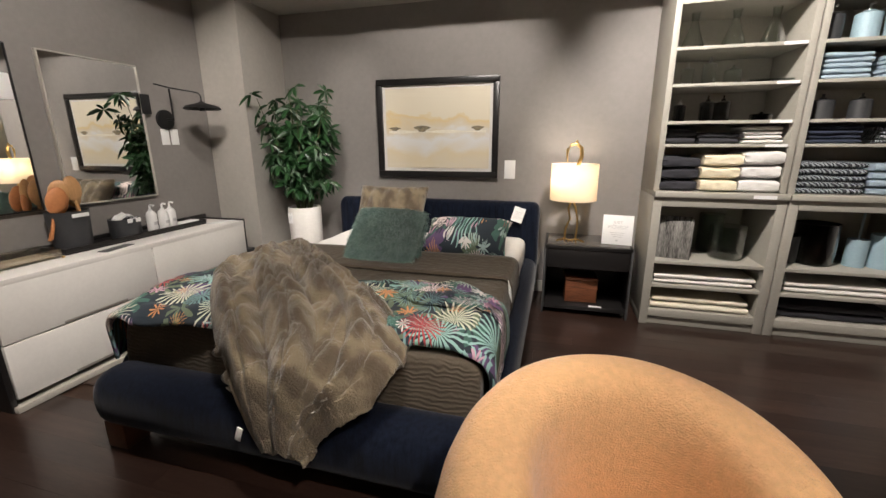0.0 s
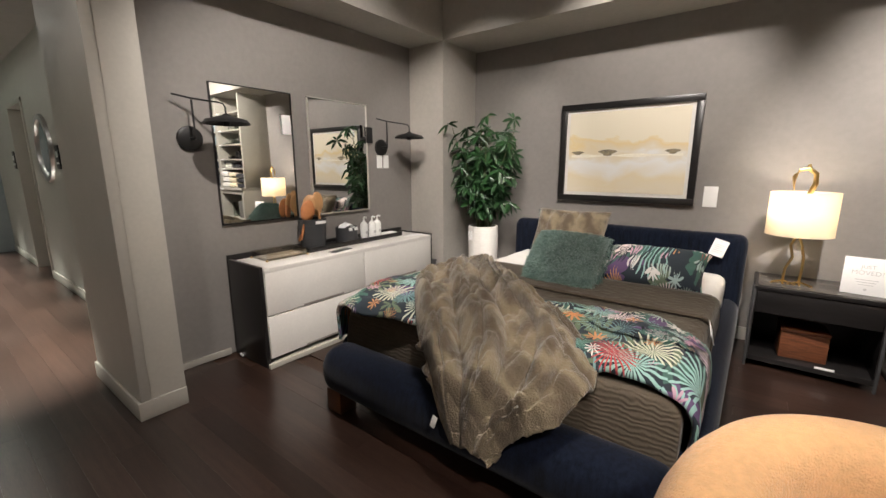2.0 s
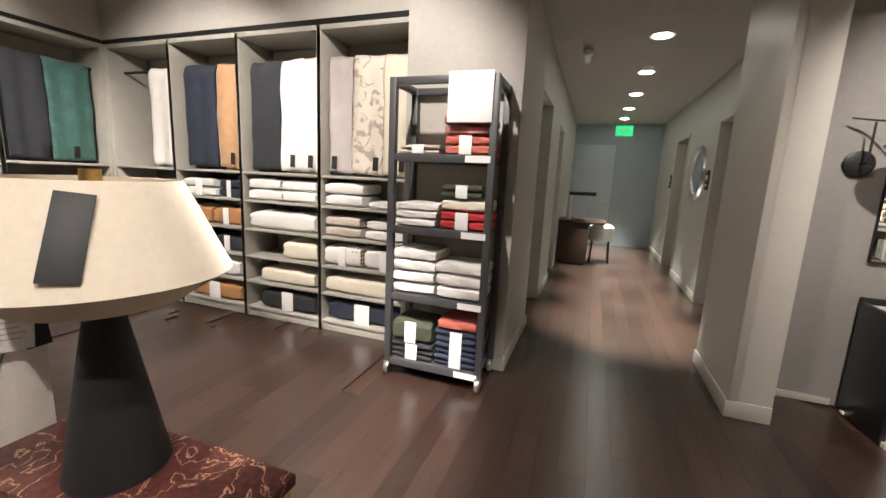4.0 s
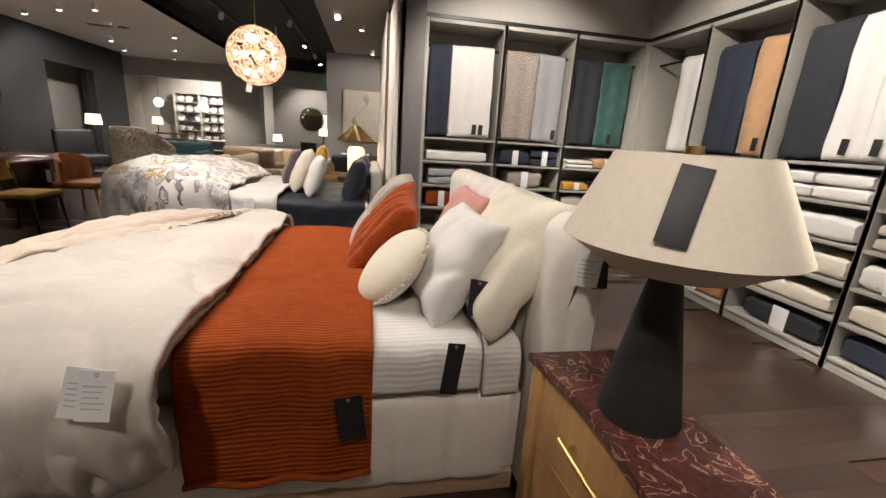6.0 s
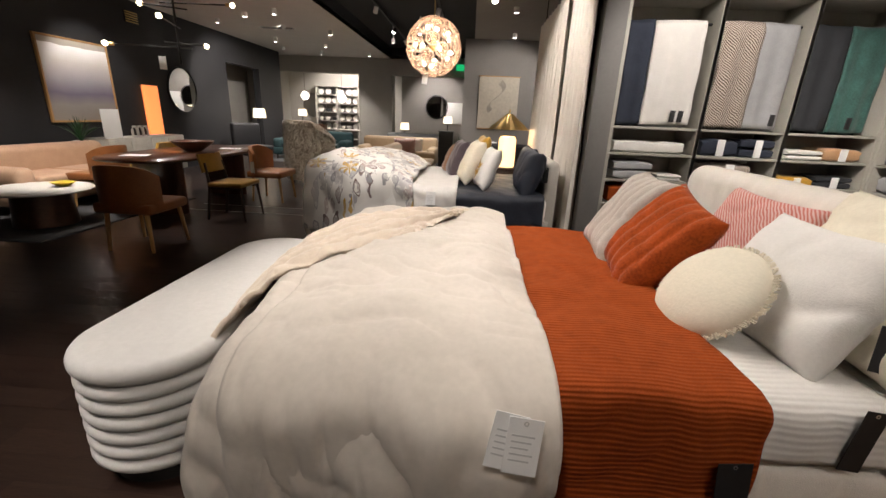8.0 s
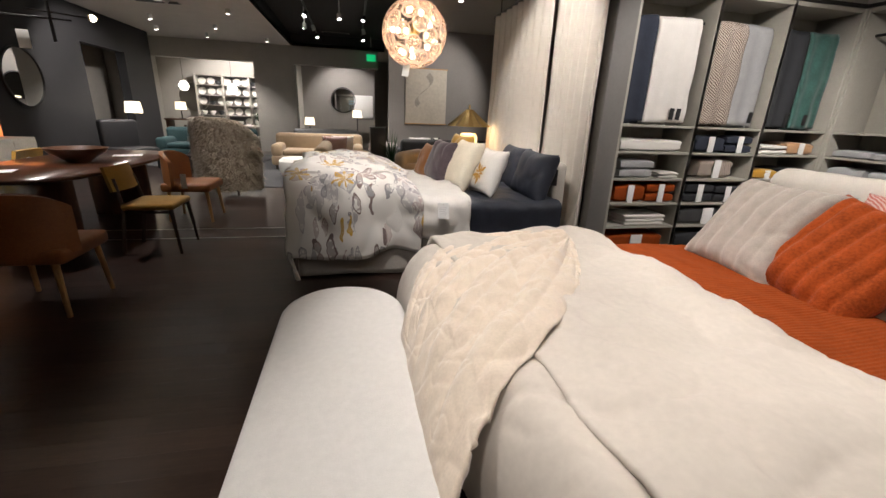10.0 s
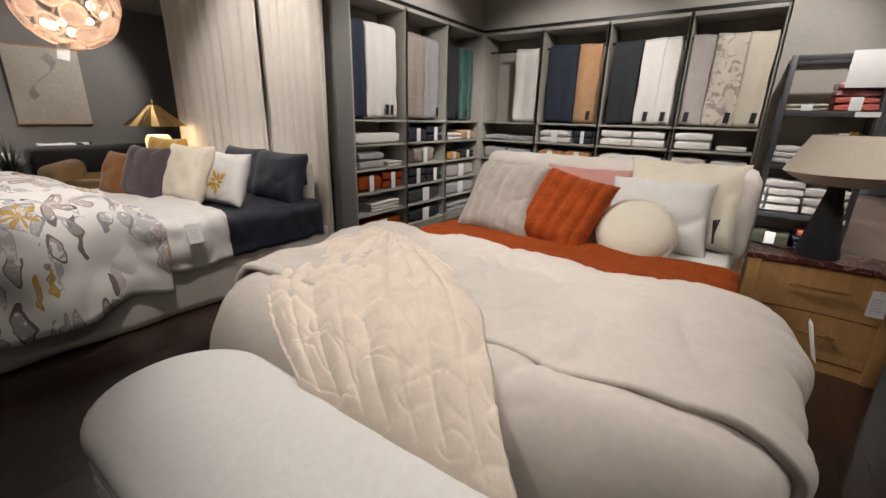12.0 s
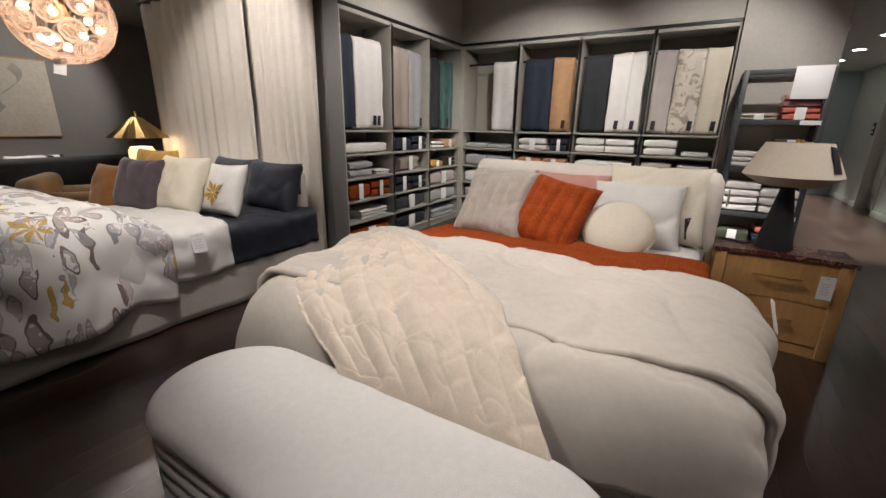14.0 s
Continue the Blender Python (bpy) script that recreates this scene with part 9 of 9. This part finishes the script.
BEIGE = material("camel_beige_upholstery", (0.36, 0.27, 0.175), 0.9, vary=0.08, scale=10, bump=0.2, bump_scale=200, sheen=0.15)
CREAM_LEA = material("blush_tan_leather", (0.50, 0.33, 0.22), 0.5, vary=0.08, scale=8)
DGREY = material("dark_grey_upholstery", (0.05, 0.05, 0.052), 0.9, vary=0.15, scale=10)
TEAL_UPH = material("dark_teal_upholstery", (0.02, 0.05, 0.055), 0.9, vary=0.15, scale=10)
sofa("beige_sofa", (1.75, -9.7, 0), -90, 1.9, BEIGE, "rounded camel beige sofa with pillows", 0.80, 1.0)
sofa("beige_sofa", (2.4, -12.2, 0), 180, 2.1, BEIGE, "rounded camel beige sofa facing another sofa", 0.82, 0.95)
sofa("tan_leather_sofa", (6.2, -6.3, 0), -90, 2.0, CREAM_LEA, "blush tan leather channelled sofa", 0.80, 0.9)
sofa("dark_grey_sofa", (-0.6, -11.3, 0), 0, 2.3, DGREY, "dark grey sofa below the large canvas", 0.84, 0.9)
sofa("dark_teal_sofa", (5.2, -13.4, 0), 180, 2.2, TEAL_UPH, "dark teal sofa in the far showroom", 0.82, 0.95)
sofa("grey_sofa", (2.4, -15.2, 0), 180, 2.0, GREY_CLOTH, "light grey sofa in the far showroom", 0.80, 0.95)
for nm, w, at, m, lb in (("patterned_pillow", 0.5, (1.95, -10.4, 0.68), patterned("red_patterned_cloth", (0.55, 0.5, 0.46), (0.18, 0.02, 0.03), 12, "wave"), "red and white patterned sofa pillow"), ("white_pillow", 0.45, (1.8, -10.7, 0.68), WHITE_COTTON, "white pillow on the beige sofa"), ("check_pillow", 0.45, (-0.2, -11.35, 0.66), patterned("black_white_check", (0.7, 0.68, 0.62), (0.02, 0.02, 0.02), 3.5, "wave"), "black and white checked pillow"), ("white_pillow", 0.45, (0.1, -11.3, 0.66), WHITE_COTTON, "white pillow on the dark sofa")):
    cushion(nm, w, 0.44, 0.16, at, 20, 0, m, lb, w * 10)
cushion("grey_throw_roll", 0.7, 0.3, 0.18, (0.9, -11.5, 0.60), 60, 0, LILAC_CLOTH, "grey fur throw folded over the sofa arm", 9)
# shaggy chair, seen from behind
fc = thing("shaggy_armchair", (3.62, -9.0, 0), -20, "high backed armchair covered in shaggy brown sheepskin", "armchair")
SHAG = material("brown_sheepskin", (0.33, 0.28, 0.21), 0.95, second=(0.20, 0.16, 0.12), scale=7, bump=0.9, bump_scale=60, sheen=0.4)


def shag_back(u, v):
    a = (u - 0.5) * 3.4
    r = 0.53 + 0.03 * v + wobble((math.cos(a) * 2, math.sin(a) * 2, v * 4), 2.4, 0.06, 4)
    return Vector((r * math.sin(a), 0.45 * math.cos(a), 0.10 + 1.12 * v - 0.42 * v * (abs(u - 0.5) * 2) ** 3))


part("back", thicken(surface(60, 36, shag_back), 0.12), SHAG, fc, "wraparound sheepskin back", smooth=180)
part("seat", box(-0.34, 0.34, -0.42, 0.28, 0.18, 0.46, 0.09, 4), SHAG, fc)
for x, y in ((-0.3, -0.35), (0.3, -0.35), (-0.28, 0.25), (0.28, 0.25)):
    part("leg", tube([(x, y, 0.2), (x, y, 0)], 0.022), DARK_WOOD, fc)
pile = bmesh.new()
rg = random.Random(8)
for k in range(5200):
    u, v = rg.random(), rg.random()
    p = shag_back(u, v)
    nrm = Vector((p.x, p.y * 1.3, 0.1)).normalized()
    side = Vector((-nrm.y, nrm.x, 0)) * 0.012
    e = p + nrm * rg.uniform(0.02, 0.05) + Vector((rg.uniform(-0.03, 0.03), rg.uniform(-0.03, 0.03), rg.uniform(-0.07, 0.0)))
    pile.faces.new((pile.verts.new(p - side), pile.verts.new(p + side), pile.verts.new(e)))
part("fleece", pile, SHAG, fc, smooth=180)
ot = thing("white_ottoman", (2.7, -10.6, 0), 0, "round white upholstered ottoman", "ottoman")
part("body", lathe([(0, 0.08), (0.36, 0.08), (0.40, 0.14), (0.40, 0.36), (0.34, 0.42), (0, 0.43)], 36), WHITE_COTTON, ot)
part("base", lathe([(0, 0), (0.3, 0), (0.3, 0.08), (0, 0.08)], 28), BLACK_METAL, ot)
ct2 = thing("round_coffee_table", (5.35, -5.15, 0), 0, "low round coffee table with a white top and dark base", "coffee table")
part("top", lathe([(0, 0.40), (0.48, 0.40), (0.50, 0.415), (0.48, 0.43), (0, 0.43)], 44), POT, ct2, "round white top")
part("base", lathe([(0, 0), (0.30, 0), (0.26, 0.40), (0, 0.40)], 32), WALNUT, ct2)
yb = thing("yellow_bowl", (5.2, -5.3, 0.431), 0, "small yellow bowl on the coffee table", "bowl")
part("body", lathe([(0, 0), (0.05, 0), (0.12, 0.05), (0.11, 0.05), (0.04, 0.012), (0, 0.012)], 24), material("yellow_glaze", (0.60, 0.45, 0.05), 0.3, vary=0.05), yb)
part("foot", lathe([(0.03, 0), (0.05, 0), (0.05, 0.008), (0.03, 0.008), (0.03, 0)], 18), POT, yb)
for nm, q in (("area_rug", (1.0, 4.3, -13.6, -9.45)), ("area_rug", (4.75, 6.9, -6.9, -4.5)), ("area_rug", (3.9, 6.6, -15.0, -12.2))):
    rgp = thing(nm, (0, 0, 0), 0, "dark grey woven area rug on the floor", "rug", "area rugs")
    part("woven_field", box(*q, 0.001, 0.014, 0.004), DGREY, rgp)
    part("edge", box(q[0] - 0.02, q[1] + 0.02, q[2] - 0.02, q[3] + 0.02, 0.0006, 0.008, 0.002), CHARCOAL, rgp)
# large canvas on the grey wall
lcn = thing("figure_canvas", (-0.18, -11.995, 1.78), 180, "tall beige canvas with a loose grey brush drawing", "picture")
part("canvas", box(-0.5, 0.5, -0.04, 0, -0.62, 0.62, 0.003), material("beige_canvas", (0.52, 0.47, 0.39), 0.8, vary=0.1, scale=2), lcn)
part("brush_marks", moved(surface(30, 6, lambda u, v: Vector((0.18 * math.sin(5 * u + 0.5) - 0.1 + 0.09 * v, 0, 0.45 - 0.7 * u + 0.1 * v))), pose(0, -0.042, 0)), material("grey_brush_paint", (0.25, 0.23, 0.20), 0.8, second=(0.45, 0.40, 0.34), scale=9), lcn)
part("frame_bar", box(-0.52, 0.52, -0.045, 0, 0.62, 0.64, 0.002), OAK, lcn)
part("frame_bar", box(-0.52, 0.52, -0.045, 0, -0.64, -0.62, 0.002), OAK, lcn)
# armchair behind the bed and black pedestal plant
sofa("tan_armchair", (0.35, -8.6, 0), -120, 0.95, BEIGE, "tan upholstered armchair behind the bed", 0.78, 0.85)
bpd = thing("black_pedestal", (1.05, -11.0, 0), 0, "tall black pedestal cabinet", "pedestal")
part("body", box(-0.17, 0.17, -0.17, 0.17, 0.02, 1.05, 0.006), BLACK_LAC, bpd)
part("top", box(-0.18, 0.18, -0.18, 0.18, 1.05, 1.07, 0.003), BLACK_LAC, bpd)
plant((0.75, -10.9, 0.0), 0.5, 0.9, 6, "tall arching green floor plant", 46)
# far wall of shelves with white dishes
fs = thing("dish_shelving", (5.75, -19.28, 0), 180, "tall open wall shelving full of white dishes", "shelving")
for k in range(4):
    part("upright", box(-1.35 + k * 0.9 - 0.03, -1.35 + k * 0.9 + 0.03, -0.38, 0, 0, 2.45, 0.003), TRIM, fs)
for z in (0.3, 0.7, 1.05, 1.4, 1.75, 2.1, 2.43):
    part("shelf", box(-1.35, 1.35, -0.38, 0, z - 0.03, z, 0.003), TRIM, fs)
part("back", box(-1.35, 1.35, -0.015, -0.002, 0, 2.45, 0), WALL, fs, smooth=None)
rg = random.Random(12)
plate_mesh = mesh_of(lathe([(0, 0), (0.06, 0), (0.13, 0.02), (0.13, 0.026), (0.06, 0.01), (0, 0.01)], 18), "plate", POT, 60)
for z in (0.7, 1.05, 1.4, 1.75, 2.1):
    for k in range(9):
        x = -1.2 + k * 0.30 + rg.uniform(-0.03, 0.03)
        ds = thing("white_dish", (5.75 - x, -19.28 + 0.2, z), 0, "white dish stacked on the far shelving", "dish", "far dishes")
        if rg.random() < 0.55:
            ds.matrix_world = pose(5.75 - x, -19.28 + 0.14, z + 0.125, 80, 0, 180)
            o = new("plate", plate_mesh)
            o.parent = ds
        else:
            part("bowl", lathe([(0, 0), (0.05, 0), (0.11, 0.09), (0.11, 0.14), (0, 0.13)], 16), POT if rg.random() < 0.8 else DARK_BIN, ds)
for k, (x, y, z) in enumerate(((6.9, -17.2, 1.95), (5.4, -17.0, 1.92))):
    gp = thing("globe_pendant", (x, y, z), 0, "glowing white globe pendant light", "pendant light", "globe pendants")
    part("globe", moved(lathe([(0, -0.16), (0.09, -0.132), (0.16, 0), (0.09, 0.132), (0, 0.16)], 24), Matrix.Identity(4)), glowing("opal_globe", (1.0, 0.93, 0.80), 4.0) if k == 0 else bpy.data.materials["opal_globe"], gp, smooth=180)
    part("cord", tube([(0, 0, 0.15), (0, 0, CZ - z)], 0.006), BLACK_METAL, gp)
for k, (x, y, z, r) in enumerate(((7.3, -19.28, 1.65, 0.5), (1.9, -18.38, 1.75, 0.42))):
    mm = thing("round_wall_mirror", (x, y, z), 180, "round framed mirror on a far wall", "mirror", "far mirrors")
    part("mirror_glass", moved(lathe([(0, 0), (r, 0), (r, 0.012), (0, 0.014)], 40), pose(0, 0, 0, 90)), MIRROR, mm)
    part("ring", moved(lathe([(r, 0), (r + 0.035, 0), (r + 0.035, 0.03), (r, 0.03), (r, 0)], 40), pose(0, 0, 0, 90)), BLACK_METAL if k else TRIM, mm)
wpn = thing("white_wall_panel", (1.15, -18.39, 1.55), 180, "large white framed panel leaning on the far wall", "panel")
part("board", box(-0.35, 0.35, -0.03, 0, -0.4, 0.4, 0.003), PAPER, wpn)
part("frame_bar", box(-0.37, 0.37, -0.035, 0, -0.43, -0.4, 0.002), STEEL, wpn)
for k, (x, y, w, h, m) in enumerate(((7.2, -18.2, 1.4, 0.9, WALNUT), (4.9, -17.6, 1.8, 0.75, TRIM), (2.4, -17.6, 1.8, 0.55, DGREY), (6.5, -16.9, 0.7, 0.75, DARK_WOOD), (3.0, -14.0, 1.2, 0.42, DARK_WOOD), (4.5, -11.2, 1.0, 0.40, BLACK_LAC))):
    tb = thing("showroom_table", (x, y, 0), 0, "plain table in the far showroom", "table", "far tables")
    part("top", box(-w / 2, w / 2, -0.35, 0.35, h - 0.05, h, 0.006), m, tb)
    for sx in (-1, 1):
        part("leg_panel", box(sx * (w / 2 - 0.06) - 0.03, sx * (w / 2 - 0.06) + 0.03, -0.3, 0.3, 0, h - 0.05, 0.004), m, tb)
plant((4.8, -17.6, 0.75), 0.35, 0.35, 21, "bright green plant on a far table")
plant((3.9, -11.2, 0.0), 0.4, 0.6, 22, "green plant among the far sofas")
for k, (x, y, z) in enumerate(((3.1, -17.7, 0.55), (1.4, -17.8, 0.0), (7.4, -18.1, 0.9), (6.6, -12.9, 0.0))):
    tl2 = thing("far_table_lamp", (x, y, z), 0, "small white shaded lamp in the far showroom", "table lamp", "far lamps")
    hh = 0.3 if z > 0.1 else 1.15
    part("stem", tube([(0, 0, 0), (0, 0, hh)], 0.02), BLACK_METAL, tl2)
    part("shade", lathe([(0.12, hh), (0.18, hh), (0.15, hh + 0.25), (0.12, hh + 0.25), (0.12, hh)], 24), glowing("lit_far_shade", (1.0, 0.85, 0.62), 1.8) if k == 0 else bpy.data.materials["lit_far_shade"], tl2)
    part("base", lathe([(0, 0), (0.1, 0), (0.1, 0.015), (0, 0.02)], 20), BLACK_METAL, tl2)
tv = thing("black_wingback", (6.3, -11.8, 0), -120, "black high backed chair near the black wall", "chair")
part("back", box(-0.4, 0.4, 0.2, 0.36, 0.3, 1.02, 0.06, 3), WALL_BLACK, tv)
part("seat", box(-0.4, 0.4, -0.36, 0.24, 0.2, 0.46, 0.06, 3), WALL_BLACK, tv)
for x in (-0.33, 0.33):
    for y in (-0.3, 0.3):
        part("leg", tube([(x, y, 0.22), (x, y, 0)], 0.02), BLACK_METAL, tv)

# ---- floor boards: nearest to the walk as pieces, the rest joined ----
PW2 = 0.127
floor_ob = bpy.data.objects["floor"]
rg = random.Random(77)


def board_mesh(L):
    return mesh_of(box(0, L, 0, PW2 - 0.0007, -0.012, 0.0, 0, 1), "board", PLANK, None)


LENGTHS = (0.9, 1.2, 1.5, 1.8)
BOARDS = {L: board_mesh(L) for L in LENGTHS}
rest_v, rest_f = [], []
count = 0
row = 0
y = -19.3
while y < 4.0:
    x = -11.8 - rg.uniform(0, 1.5)
    while x < 8.4:
        L = rg.choice(LENGTHS)
        near = -3.4 < x < 2.6 and -3.9 < y < 3.2 and not (-0.9 < x + L / 2 < 1.0 and -3.5 < y < -1.9) and not (-2.6 < x + L / 2 < -0.9 and 1.4 < y)
        inside = y < -5.7 or x > -4.0 or -1.3 < y < 1.1
        if near and count < 290:
            o = new("plank", BOARDS[L])
            o.parent = floor_ob
            o.location = (x, y, 0)
            count += 1
        elif inside:
            i = len(rest_v)
            x2, y2 = x + L - 0.0007, y + PW2 - 0.0007
            rest_v += [(x, y, 0.0), (x2, y, 0.0), (x2, y2, 0.0), (x, y2, 0.0), (x, y, -0.012), (x2, y, -0.012), (x2, y2, -0.012), (x, y2, -0.012)]
            rest_f += [(i, i + 1, i + 2, i + 3), (i, i + 4, i + 5, i + 1), (i + 1, i + 5, i + 6, i + 2), (i + 2, i + 6, i + 7, i + 3), (i + 3, i + 7, i + 4, i)]
        x += L
    y += PW2
    row += 1
rest_me = bpy.data.meshes.new("planks")
rest_me.from_pydata(rest_v, [], rest_f)
rest_plank = PLANK.copy()
rest_plank.name = "dark_stained_plank_joined"
_t = rest_plank.node_tree
for _n in list(_t.nodes):
    if _n.bl_idname == "ShaderNodeObjectInfo":
        _g = _t.nodes.new("ShaderNodeNewGeometry")
        _t.links.new(_g.outputs["Random Per Island"], _n.outputs["Random"].links[0].to_socket)
rest_me.materials.append(rest_plank)
planks = new("planks", rest_me)
planks.parent = floor_ob
tagged(planks, "dark stained wooden floor boards", kind="stuff")
